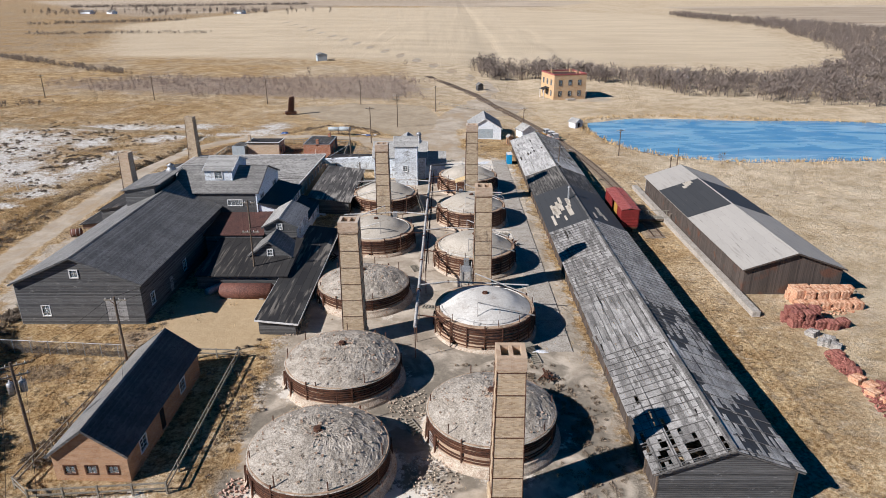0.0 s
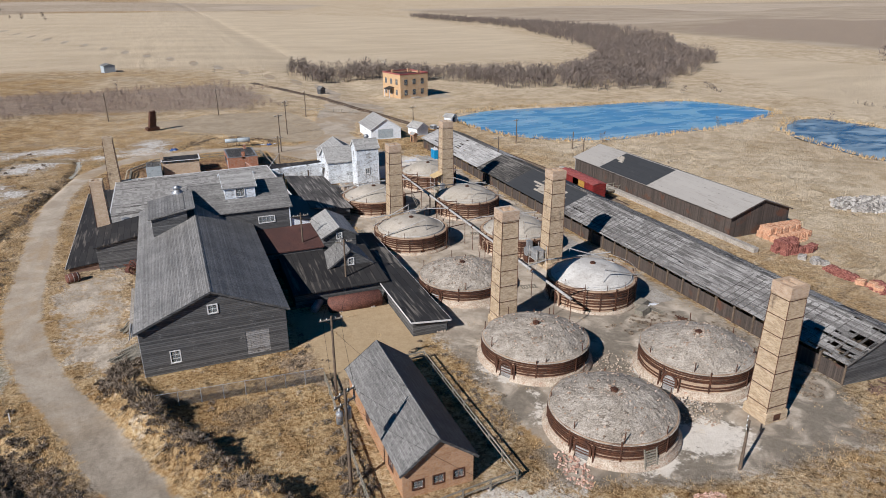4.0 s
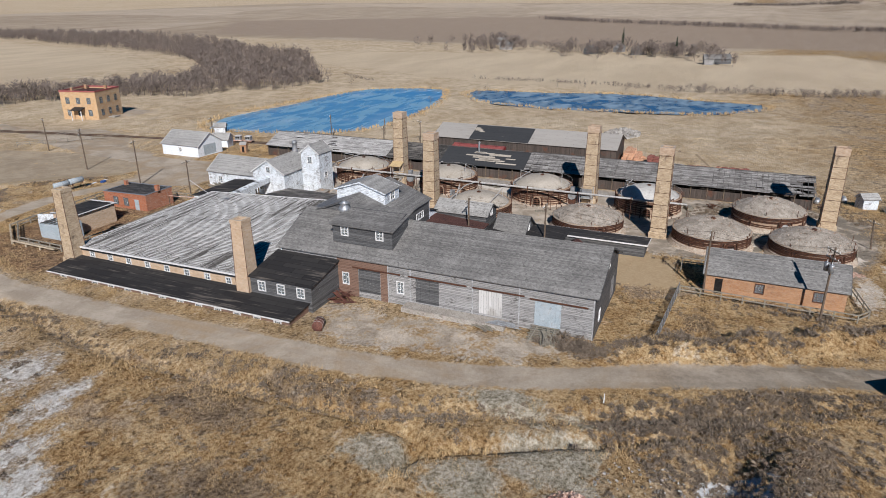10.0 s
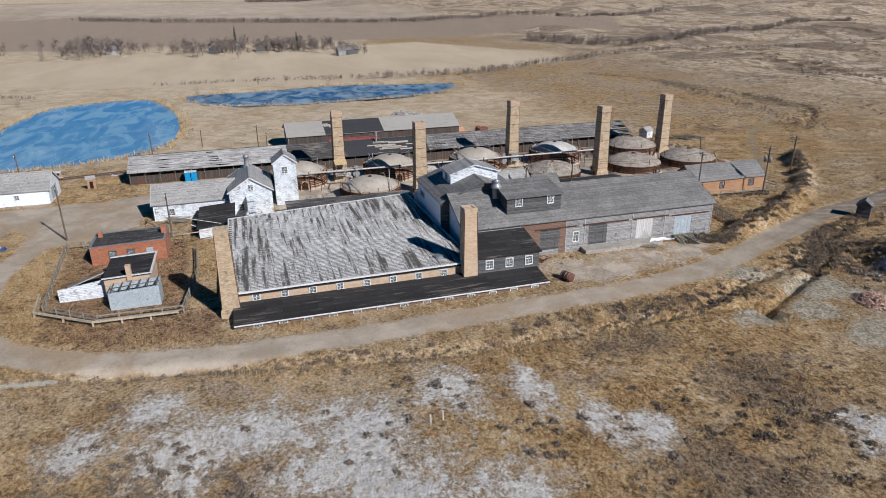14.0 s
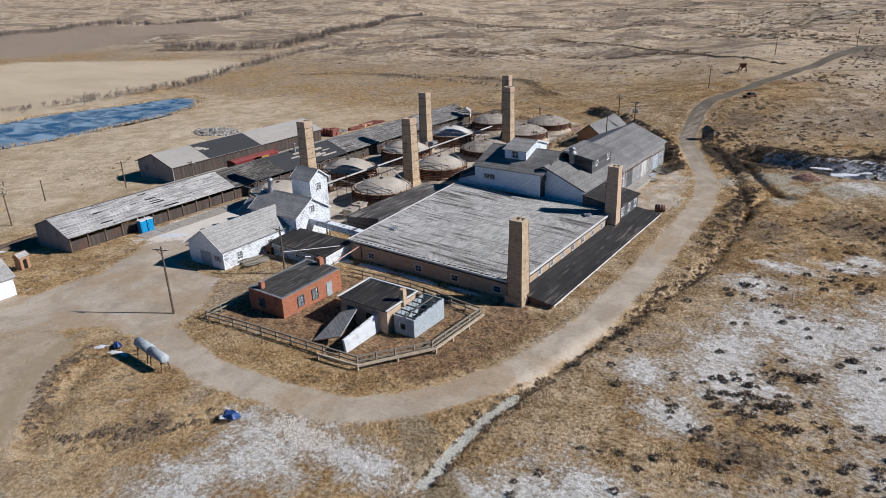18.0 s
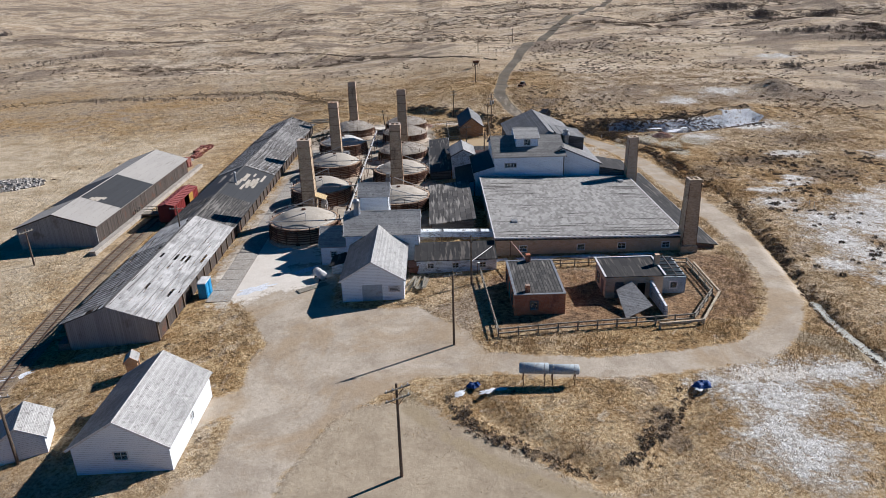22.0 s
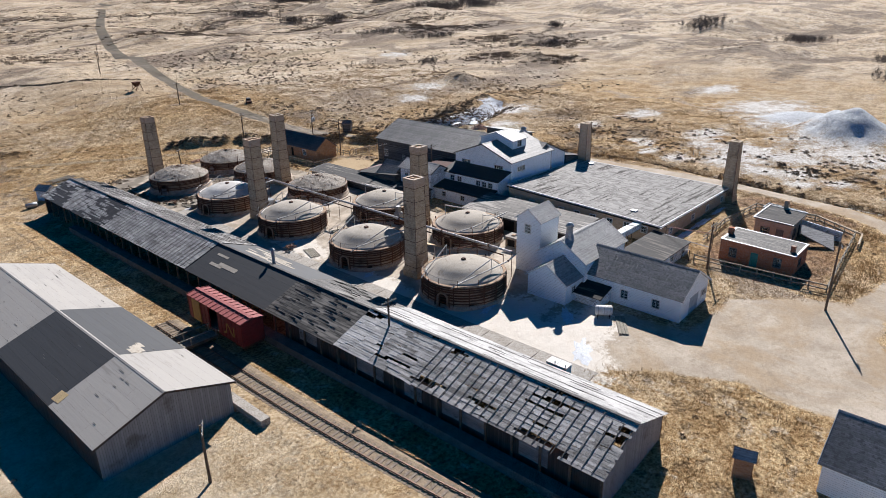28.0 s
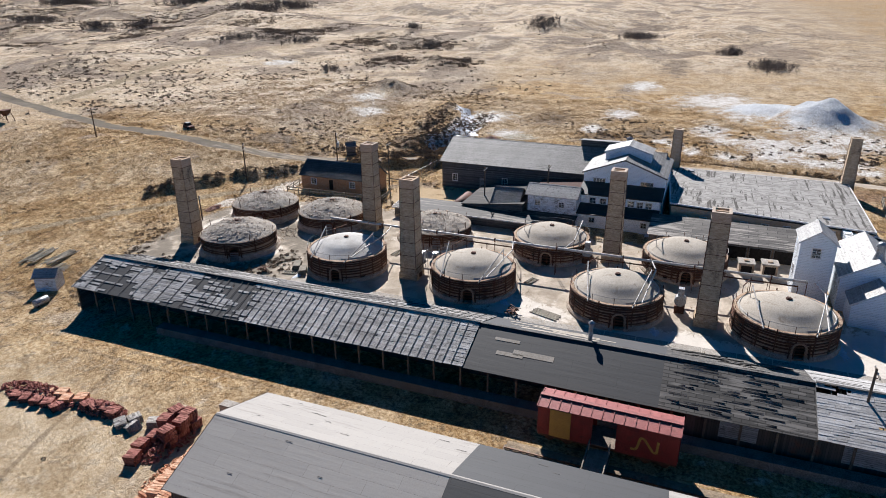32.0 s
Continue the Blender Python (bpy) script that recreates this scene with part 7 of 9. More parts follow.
# ---- grass, sagebrush, bare woods ----
FOOT = [(-48.5, -33, 69, 111), (-34, -20, 76, 112), (-58.5, -24.5, 101, 142.5), (-20.5, -15.5, 67, 100), (-23, -15, 110, 133), (16, 31, 42, 163), (39, 53.5, 81, 129), (-31, -23, 43.5, 60.5), (-13.5, 1, 128, 155), (-25, -13, 140.5, 147), (6, 15.5, 174, 186), (-32.5, -25.5, 150, 161.5), (-49, -37, 150, 163), (36, 51, 243, 262)]


def free_ground(x, y):
    """1 on open grass, falling to 0 on roads, yards, water and buildings."""
    v = np.ones_like(x)
    v *= 1 - ramp(2.5 - near_line(ROAD, x, y), -0.5, 0.6)
    v *= 1 - ramp(3.0 - near_line(NORTH_ROAD, x, y), -0.5, 0.7)
    v *= 1 - ramp(inside(YARD, x, y), -1.0, 1.0)
    v *= 1 - ramp(inside(NORTH_YARD, x, y), -1.0, 1.0)
    v *= 1 - 0.93 * ramp(inside(KILN_YARD, x, y), -1.0, 1.5)
    v *= 1 - 0.97 * ramp(inside(BARN_YARD, x, y), -1.5, 1.5)
    v *= 1 - 0.9 * ramp(inside(LOT, x, y), -1.0, 1.5)
    v *= 1 - 0.94 * ramp(inside(WEST_YARD, x, y), -1, 1)
    v *= 1 - 0.5 * ramp(inside(PADDOCK, x, y), -1, 1)
    v *= 1 - 0.7 * ramp(blobs(MUD, x, y) + 0.5 * (smooth_noise(x, y, 2.5, 21) - 0.5), 0.42, 0.6)
    v *= 1 - 0.8 * ramp(blobs(ALKALI, x, y) + 0.5 * (smooth_noise(x, y, 2.5, 21) - 0.5), 0.42, 0.6)
    for pond in (POND_A, POND_B):
        v *= inside(pond, x, y) < -0.3
    for x0, x1, y0, y1 in FOOT:
        v *= ~((x > x0) & (x < x1) & (y > y0) & (y < y1))
    for kx, ky, *rest in KILNS:
        v *= np.hypot(x - kx, y - ky) > 6.2
    v *= near_line(TRACK, x, y) > 1.6
    return v


def ground_of(x, y):
    z = ground_z(x, y)
    for line in ditch:
        z -= np.exp(-(near_line(line, x, y) / 0.9) ** 2) * 0.75
    for line in ditch[1:3]:
        z -= np.exp(-(near_line(line, x, y) / 0.5) ** 4) * 0.25
    z += ravine(x, y)
    z += BANK_HIGH * np.exp(-(near_line(BANK, x, y) / 1.5) ** 2) * (0.3 + 1.2 * smooth_noise(x, y, 3.6, 91))
    for hx, hy, hr, hh in HEAPS:
        z += hh * np.exp(-(((x - hx) ** 2 + (y - hy) ** 2) / (hr * 0.6) ** 2)) * 0.9
    return z


def triangles(name, verts, material, label, category):
    """One object of loose triangles; verts is an array (n, 3, 3)."""
    me = bpy.data.meshes.new(name)
    k = len(verts)
    me.vertices.add(k * 3)
    me.vertices.foreach_set("co", verts.astype(np.float32).ravel())
    me.loops.add(k * 3)
    me.loops.foreach_set("vertex_index", np.arange(k * 3, dtype=np.int32))
    me.polygons.add(k)
    me.polygons.foreach_set("loop_start", (np.arange(k) * 3).astype(np.int32))
    me.update(calc_edges=True)
    me.materials.append(material)
    return tagged(new(name, me), label, category, "", "stuff")


def blades(rs, x, y, z, count, height, width, spread, lean, dome=0.0):
    """Pointed blades round each place; height and spread are arrays over the places."""
    k = len(x)
    a = rs.uniform(0, 6.2832, (k, count))
    r = np.sqrt(rs.rand(k, count)) * spread[:, None]
    bx, by = x[:, None] + r * np.cos(a), y[:, None] + r * np.sin(a)
    h = height[:, None] * rs.uniform(0.55, 1.1, (k, count)) * np.sqrt(1 - dome * (r / spread[:, None]) ** 2)
    la = a + rs.uniform(-0.9, 0.9, (k, count))
    ll = lean * h * rs.uniform(0.2, 1.0, (k, count))
    t = rs.uniform(0, 6.2832, (k, count))
    w = width[:, None] * rs.uniform(0.6, 1.2, (k, count)) / 2
    zz = np.repeat(z[:, None], count, 1) - 0.04
    p0 = np.stack([bx - w * np.cos(t), by - w * np.sin(t), zz], -1)
    p1 = np.stack([bx + w * np.cos(t), by + w * np.sin(t), zz], -1)
    p2 = np.stack([bx + ll * np.cos(la), by + ll * np.sin(la), zz + h], -1)
    return np.stack([p0, p1, p2], 2).reshape(-1, 3, 3)


def bush_blades(rs, x, y, z, count, size, width=0.13, flat=0.75):
    """Rounded bushes: twigs that stand out from a dome's heart to its uneven skin."""
    k = len(x)
    a, up = rs.uniform(0, 6.2832, (k, count)), rs.uniform(-0.05, 1.0, (k, count))
    side = np.sqrt(1 - up ** 2)
    d = np.stack([side * np.cos(a), side * np.sin(a), up * flat], -1) * size[:, None, None]
    lobes = 0.85 + 0.22 * np.sin(a * rs.randint(2, 5, (k, 1)) + rs.uniform(0, 6.28, (k, 1)))
    tip = d * (lobes * rs.uniform(0.75, 1.15, (k, count)))[..., None] + rs.normal(0, 0.1, (k, count, 3)) * size[:, None, None]
    foot = d * rs.uniform(0.3, 0.65, (k, count))[..., None]
    t = rs.normal(0, 1, (k, count, 3))
    t *= (size[:, None] * width * rs.uniform(0.6, 1.2, (k, count)) / np.linalg.norm(t, axis=-1))[..., None]
    o = np.stack([x, y, z], -1)[:, None, :]
    return np.stack([o + foot - t, o + foot + t, o + tip], 2).reshape(-1, 3, 3)


def blade_mat(name, a, b, c):
    n = Nodes(name)
    col = n.mix(n.island, a, b)
    col = n.mix(n.step(n.noise(0.15, 4), 0.4, 0.65), col, n.mix(n.island, c, b))
    return n.done(col, 0.9, None, 0.0, 0.0, 0.1)


M_GRASS = blade_mat("dry_grass", (0.22, 0.14, 0.065), (0.66, 0.495, 0.27), (0.44, 0.295, 0.135))
M_SAGE = blade_mat("grey_sagebrush", (0.14, 0.11, 0.085), (0.33, 0.27, 0.2), (0.2, 0.145, 0.1))
M_TWIG = blade_mat("bare_twigs", (0.09, 0.075, 0.066), (0.27, 0.225, 0.195), (0.17, 0.14, 0.12))
M_WILLOW = blade_mat("reddish_willow", (0.2, 0.15, 0.125), (0.38, 0.3, 0.25), (0.27, 0.21, 0.18))
rs = np.random.RandomState(11)
N = 240000
x, y = rs.uniform(-140, 82, N), rs.uniform(-42, 228, N)
dens = free_ground(x, y) * (0.35 + 0.9 * ramp(smooth_noise(x, y, 5.0, 31) * 0.6 + smooth_noise(x, y, 1.6, 32) * 0.5, 0.4, 0.7))
lush = np.maximum(np.exp(-((near_line(ROAD, x, y) - 4.5) / 1.8) ** 2), np.exp(-((np.min([near_line(d, x, y) for d in ditch], 0) - 1.8) / 1.6) ** 2))
keep = rs.rand(N) < np.clip(dens * (0.62 + 0.6 * lush) * np.where(x > 31, 0.33, 1.0), 0, 1)
x, y, lush = x[keep], y[keep], lush[keep]
tall = 0.2 + 0.2 * smooth_noise(x, y, 7.0, 33) + 0.28 * lush * smooth_noise(x, y, 2.5, 34)
triangles("grass", blades(rs, x, y, ground_of(x, y), 11, tall * np.where((x > 32) | ((y > 172) & (x > -46)), 0.6, 1.0), np.full(len(x), 0.05), 0.22 + tall * 0.7, 0.9), M_GRASS, "tufts of dry golden prairie grass", "grass")
# reeds along the pond banks
ring = []
for pond in (POND_A, POND_B):
    p = np.array(pond + pond[:1])
    for a, b in zip(p, p[1:]):
        k = int(np.hypot(*(b - a)) * 5)
        s = rs.rand(k, 1)
        d = (b - a) / np.hypot(*(b - a))
        ring.append(a + (b - a) * s + np.array([d[1], -d[0]]) * rs.normal(0, 1.6, (k, 1)))
q = np.concatenate(ring)
q = q[np.maximum(inside(POND_A, q[:, 0], q[:, 1]), inside(POND_B, q[:, 0], q[:, 1])) < 0.6]
triangles("reeds", blades(rs, q[:, 0], q[:, 1], ground_of(q[:, 0], q[:, 1]), 5, rs.uniform(0.5, 1.2, len(q)), np.full(len(q), 0.16), np.full(len(q), 0.45), 0.3), M_GRASS, "golden reeds along the pond bank", "reeds")
# sagebrush
N = 26000
x, y = rs.uniform(-150, 80, N), rs.uniform(-60, 200, N)
dens = free_ground(x, y) * np.clip(blobs(SCRUB, x, y) * 1.1 + 0.16 * ramp(smooth_noise(x, y, 11, 41), 0.55, 0.8) + 0.35 * ramp(-y, -30, 20) * ramp(smooth_noise(x, y, 9, 42), 0.4, 0.75), 0, 1) * (0.3 + smooth_noise(x, y, 2.2, 43))
dens *= np.where(x > 20, 0.5, 1.0)
keep = rs.rand(N) < dens * 0.7
x, y = x[keep], y[keep]
sz = rs.uniform(0.25, 0.7, len(x))
triangles("sagebrush", bush_blades(rs, x, y, ground_of(x, y), 60, sz * 0.75), M_SAGE, "low grey-brown sagebrush clumps", "brush")
# dense brush on the bank and in the western ditch
x, y = [], []
for line, k, sp in ((BANK, 150, 1.1), (ditch[0], 760, 0.6), (rounded([(-62, 50), (-70, 51), (-80, 53.5), (-92, 55), (-106, 55)]), 900, 1.6), (ditch[4], 900, 2.2), (rounded([(-17.5, 178), (-21, 183), (-29, 189)]), 110, 0.5), (rounded([(-32, 188), (-41, 178)]), 70, 0.5), (rounded([(-34, 66), (-29, 75), (-20.5, 66), (-19, 55), (-18, 47)]), 170, 1.2), (rounded([(4, 62), (11, 60), (14, 52), (13, 44)]), 260, 1.6), (rounded([(26, 40), (12, 36), (0, 33)]), 130, 1.6)):
    p = np.array(line)
    i = rs.randint(0, len(p) - 1, k)
    q = p[i] + (p[i + 1] - p[i]) * rs.rand(k, 1) + rs.normal(0, sp, (k, 2))
    x, y = np.append(x, q[:, 0]), np.append(y, q[:, 1])
keep = free_ground(x, y) > 0.05
x, y = x[keep], y[keep]
sz = rs.uniform(0.25, 0.6, len(x))
triangles("thick_brush", bush_blades(rs, x, y, ground_of(x, y), 70, sz * 0.85), M_SAGE, "dense grey-brown brush along banks and ditches", "brush")
# rounded sage bushes on the roadside banks and round the ditches
x, y = [], []
for line, k, sp in ((BANK, 170, 0.75), (rounded([(-46.5, 44), (-49, 47), (-53, 52), (-58, 57.5), (-61, 62), (-63, 65)]), 620, 1.9), (rounded([(-52, 68), (-50.5, 72), (-49.5, 76)]), 60, 0.5), (rounded([(-66, 112), (-67, 98), (-68, 88), (-66, 78)]), 150, 1.2), (rounded([(-70, 60), (-66, 52), (-58, 44), (-50, 30)]), 200, 2.6), (rounded([(-58, 54), (-64, 58), (-71, 55), (-75, 58)]), 330, 2.6), (rounded([(-78, 46), (-90, 47), (-104, 42)]), 220, 2.0), (rounded([(-66, 128), (-67, 142), (-64, 152)]), 90, 0.7), (rounded([(-30, 60), (-31, 52), (-32, 46)]), 70, 1.0), (rounded([(-76, 152), (-84, 146), (-80, 158)]), 60, 2.2), (rounded([(-85, 112), (-92, 96), (-86, 84)]), 70, 4.5)):
    p = np.array(line)
    i = rs.randint(0, len(p) - 1, k)
    q = p[i] + (p[i + 1] - p[i]) * rs.rand(k, 1) + rs.normal(0, sp, (k, 2))
    x, y = np.append(x, q[:, 0]), np.append(y, q[:, 1])
flats = np.stack([rs.uniform(-112, -68, 1500), rs.uniform(88, 192, 1500)], 1)
flats = flats[rs.rand(1500) < 0.06 + 0.8 * ramp(smooth_noise(flats[:, 0], flats[:, 1], 6.5, 46), 0.52, 0.74)]
x, y = np.append(x, flats[:, 0]), np.append(y, flats[:, 1])
keep = (free_ground(x, y) > 0.02) & (near_line(ROAD, x, y) > 3.2)
x, y = x[keep], y[keep]
sz = rs.uniform(0.4, 0.95, len(x))
M_LAVENDER = blade_mat("grey_lavender_sage", (0.085, 0.068, 0.052), (0.31, 0.255, 0.2), (0.18, 0.14, 0.10))
triangles("sage_bushes", bush_blades(rs, x, y, ground_of(x, y), 110, sz * 0.75, 0.11), M_LAVENDER, "rounded grey sage bushes on the roadside banks", "brush")
# tall shrubs crowding the bank between the road and the brick house
p = np.array(BANK)
i = rs.randint(0, len(p) - 1, 90)
q = p[i] + (p[i + 1] - p[i]) * rs.rand(90, 1) + rs.normal(0, 0.6, (90, 2))
q = np.concatenate([q[near_line(ROAD, q[:, 0], q[:, 1]) > 3.0], rs.normal(0, 1, (16, 2)) * (0.9, 1.5) + (-50.0, 71.5)])
sz = np.append(rs.uniform(0.5, 1.05, len(q) - 16), rs.uniform(0.7, 1.2, 16))
triangles("bank_shrubs", bush_blades(rs, q[:, 0], q[:, 1], ground_of(q[:, 0], q[:, 1]), 150, sz * 0.9, 0.09, 0.85), M_LAVENDER, "dark grey shrubs crowding the roadside bank", "brush")
# larger sage shrubs dotted over the slope between the road and the hills
N = 9000
x, y = rs.uniform(-175, -44, N), rs.uniform(-115, 60, N)
dens = (0.1 + ramp(smooth_noise(x, y, 22, 44), 0.4, 0.7)) * (0.35 + smooth_noise(x, y, 4, 45)) * (near_line(ROAD, x, y) > 4.5) * (near_line(HILL_TRACK, x, y) > 3.5) * ramp(-x, 40, 62) * (1.0 - 0.85 * np.minimum(blobs(ALKALI, x, y), 1))
keep = rs.rand(N) < dens * 0.32
x, y = x[keep], y[keep]
p = np.array(DARK_LINE)
i = rs.randint(0, len(p) - 1, 420)
q = p[i] + (p[i + 1] - p[i]) * rs.rand(420, 1) + rs.normal(0, 0.5, (420, 2))
x, y = np.append(x, q[:, 0]), np.append(y, q[:, 1])
sz = rs.uniform(0.45, 1.15, len(x))
triangles("slope_shrubs", bush_blades(rs, x, y, ground_of(x, y), 40, sz * 0.8, 0.2), M_SAGE, "grey sage shrubs dotted over the dry slope", "brush")
# shrubs on the hills
N = 60000
x, y = rs.uniform(-420, 240, N), rs.uniform(-520, 60, N)
far = np.maximum(ramp(-y, 40, 60), ramp(-x, 140, 152))
dens = far * ramp(smooth_noise(x, y, 34, 51) * 0.65 + smooth_noise(x, y, 11, 52) * 0.45, 0.52, 0.75) * (near_line(ROAD, x, y) > 5)
keep = rs.rand(N) < dens * 0.5
x, y = x[keep], y[keep]
sz = rs.uniform(0.3, 0.8, len(x)) * (1 + np.clip(-y, 0, 500) / 500)
triangles("hill_shrubs", bush_blades(rs, x, y, ground_of(x, y), 22, sz * 0.95, 0.3, 0.65), M_SAGE, "scattered grey shrubs over the hills", "brush")


def bare_trees(name, x, y, height, material, label, per=64, stem=True):
    """Leafless trees: a tapering trunk and many upward twigs in a rounded crown."""
    k = len(x)
    z = ground_of(x, y)
    a = rs.uniform(0, 6.2832, (k, per))
    hgt = height[:, None]
    cr = hgt * rs.uniform(0.34, 0.52, (k, 1))
    v = np.cbrt(rs.rand(k, per))
    el = rs.uniform(-0.85, 1.0, (k, per))
    r1 = cr * v * np.sqrt(np.clip(1 - el * el * 0.95, 0.02, 1))
    z1 = hgt * 0.6 + hgt * 0.42 * v * el
    r0 = r1 * rs.uniform(0.25, 0.7, (k, per))
    z0 = z1 - hgt * rs.uniform(0.04, 0.2, (k, per))
    w = hgt * rs.uniform(0.014, 0.042, (k, per))
    t = rs.uniform(0, 6.2832, (k, per))
    cx, cy, cz = x[:, None], y[:, None], z[:, None]
    ax, ay = cx + r0 * np.cos(a), cy + r0 * np.sin(a)
    p0 = np.stack([ax - w * np.cos(t), ay - w * np.sin(t), cz + z0], -1)
    p1 = np.stack([ax + w * np.cos(t), ay + w * np.sin(t), cz + z0], -1)
    p2 = np.stack([cx + r1 * np.cos(a), cy + r1 * np.sin(a), cz + z1], -1)
    tris = [np.stack([p0, p1, p2], 2).reshape(-1, 3, 3)]
    for q in range(3):
        c, d = 2.094 * q, 2.094 * (q + 1)
        tr = height * 0.02
        e0 = np.stack([x + tr * math.cos(c), y + tr * math.sin(c), z - 0.1], -1)
        e1 = np.stack([x + tr * math.cos(d), y + tr * math.sin(d), z - 0.1], -1)
        e2 = np.stack([x, y, z + height * 0.75], -1)
        tris.append(np.stack([e0, e1, e2], 1))
    return triangles(name, np.concatenate(tris), material, label, "trees")


WOODS = [(10, 322), (26, 297), (60, 302), (86, 262), (123, 239), (150, 231), (261, 318), (300, 400), (363, 488), (392, 652), (386, 744), (330, 1016), (305, 1010), (318, 740), (296, 600), (225, 384), (200, 352), (140, 300), (100, 305), (64, 336), (20, 348)]
N = 34000
x, y = rs.uniform(8, 395, N), rs.uniform(228, 1016, N)
keep = inside(WOODS, x, y) + (smooth_noise(x, y, 16, 61) - 0.5) * 12 > 0
keep &= rs.rand(N) < np.where(y < 420, 1.0, 0.55)
x, y = x[keep], y[keep]
bare_trees("woods", x, y, rs.uniform(3.4, 6.2, len(x)) * (0.85 + 0.7 * smooth_noise(x, y, 9, 63)), M_TWIG, "belt of bare grey-brown woodland", 42)
N = 2600
x, y = rs.uniform(-180, 0, N), rs.uniform(228, 305, N)
keep = inside(BRUSH[0], x, y) + (smooth_noise(x, y, 14, 62) - 0.55) * 26 > 0
x, y = x[keep], y[keep]
bare_trees("willow_thicket", x, y, rs.uniform(1.2, 2.6, len(x)), M_WILLOW, "low reddish willow thicket", 30)
# thickets in the folds of the hills
X, Y = [], []
for tx, ty, rx, ry, k in ((-340, -304, 26, 12, 160), (-314, -206, 30, 10, 160), (-237, -113, 12, 7, 60), (-245, -60, 16, 6, 70), (-328, -540, 40, 16, 200), (-434, -600, 50, 18, 220), (-408, -492, 30, 14, 140), (-306, -385, 30, 10, 120), (-460, -357, 34, 14, 160), (-433, -270, 30, 10, 120), (-500, -275, 30, 12, 120), (-190, -19, 9, 5, 40), (-200, 8, 10, 5, 40), (-258, -28, 14, 8, 70), (120, -120, 30, 8, 80), (60, -230, 40, 12, 120), (-40, -330, 40, 12, 120), (180, -260, 50, 14, 160), (-120, -420, 50, 14, 160), (-150, -230, 24, 8, 90), (-200, -290, 30, 10, 110), (-20, -180, 26, 7, 70), (20, -120, 16, 5, 40), (-230, -190, 26, 8, 80), (-270, -110, 22, 7, 70)):
    X.append(tx + rx * rs.normal(0, 1.0, k * 2))
    Y.append(ty + ry * rs.normal(0, 1.1, k * 2))
X, Y = np.concatenate(X), np.concatenate(Y)
hz = rs.uniform(0.7, 1.9, len(X))
triangles("hill_thicket", blades(rs, X, Y, ground_of(X, Y), 46, hz * 0.8, hz * 0.15, hz * 1.3, 1.0, 0.85), M_SAGE, "dark bare thickets in the folds of the hills", "brush")
# bare copses in the hollows of the far hills
X, Y, Hh = [], [], []
for tx, ty, rx, ry, k, h in ((-377, -425, 26, 12, 150, 4.0), (-442, -340, 24, 12, 150, 4.0), (-408, -246, 24, 8, 110, 3.2), (-459, -247, 18, 8, 80, 3.2), (-255, -262, 9, 5, 50, 2.4), (-246, -308, 16, 6, 70, 2.6), (-298, -272, 12, 5, 60, 2.6), (-206, -113, 12, 4, 50, 1.6), (-223, -85, 12, 4, 50, 1.6), (-248, -24, 9, 4, 50, 1.8), (-155, -29, 4, 3, 24, 1.3), (-301, -57, 4, 3, 24, 2.2), (-238, 138, 9, 6, 60, 2.2), (-313, 121, 7, 4, 40, 2.4), (-372, 67, 18, 7, 70, 2.4), (-389, 0, 20, 7, 70, 2.4)):
    for _ in range(k * 2):
        X.append(tx + rx * rs.normal(0, 0.6))
        Y.append(ty + ry * rs.normal(0, 0.7))
        Hh.append(h * rs.uniform(0.9, 2.2))
bare_trees("hill_copses", np.array(X), np.array(Y), np.array(Hh), blade_mat("dark_thicket_twigs", (0.085, 0.075, 0.07), (0.2, 0.17, 0.15), (0.13, 0.11, 0.1)), "dark bare copses in the hollows of the hills", 44)
# single bare trees and hedges on the plain
lone = [(64, 152, 3.5), (120, 238, 4), (146, 215, 4), (131, 150, 3.5), (152, 154, 3.5), (113, 162, 3), (-120, 232, 3), (-60, 300, 4), (-20, 340, 4), (176, 130, 4), (176, 118, 4), (172, 100, 3.5), (168, 80, 4)]
hedge = [((189, 174), (186, 112), 1.8), ((163, 214), (178, 238), 1.5), ((-340, 560), (-200, 580), 3), ((-420, 700), (-300, 800), 4), ((186, 110), (178, 80), 2.4), ((178, 80), (180, 25), 3.2), ((180, 25), (205, -17), 3.2), ((205, -17), (219, -67), 3.4), ((219, -67), (229, -119), 3), ((229, -119), (164, -152), 2.5), ((344, -69), (253, -95), 5), ((253, -95), (351, -376), 5), ((912, 334), (818, 220), 6), ((818, 220), (627, -135), 6), ((627, -135), (573, -344), 6), ((1046, -648), (981, -780), 8), ((-700, 1300), (-300, 1500), 6), ((118, -32), (66, -27), 1.6), ((66, -27), (28, -19), 1.4), ((-250, 380), (-140, 300), 3), ((2074, 94), (1885, -196), 9), ((-190, 205), (-130, 222), 2.5)]
X, Y, Hh = [a for a, b, c in lone], [b for a, b, c in lone], [c for a, b, c in lone]
for (ax, ay), (bx, by), h in hedge:
    k = int(math.hypot(bx - ax, by - ay) / 0.55)
    for s in rs.rand(k):
        X.append(ax + (bx - ax) * s + rs.normal(0, 0.6 * h))
        Y.append(ay + (by - ay) * s + rs.normal(0, 0.6 * h))
        Hh.append(h * rs.uniform(0.5, 1.2))
bare_trees("hedgerow_trees", np.array(X), np.array(Y), np.array(Hh), M_TWIG, "bare hedgerow trees on the plain", 44)


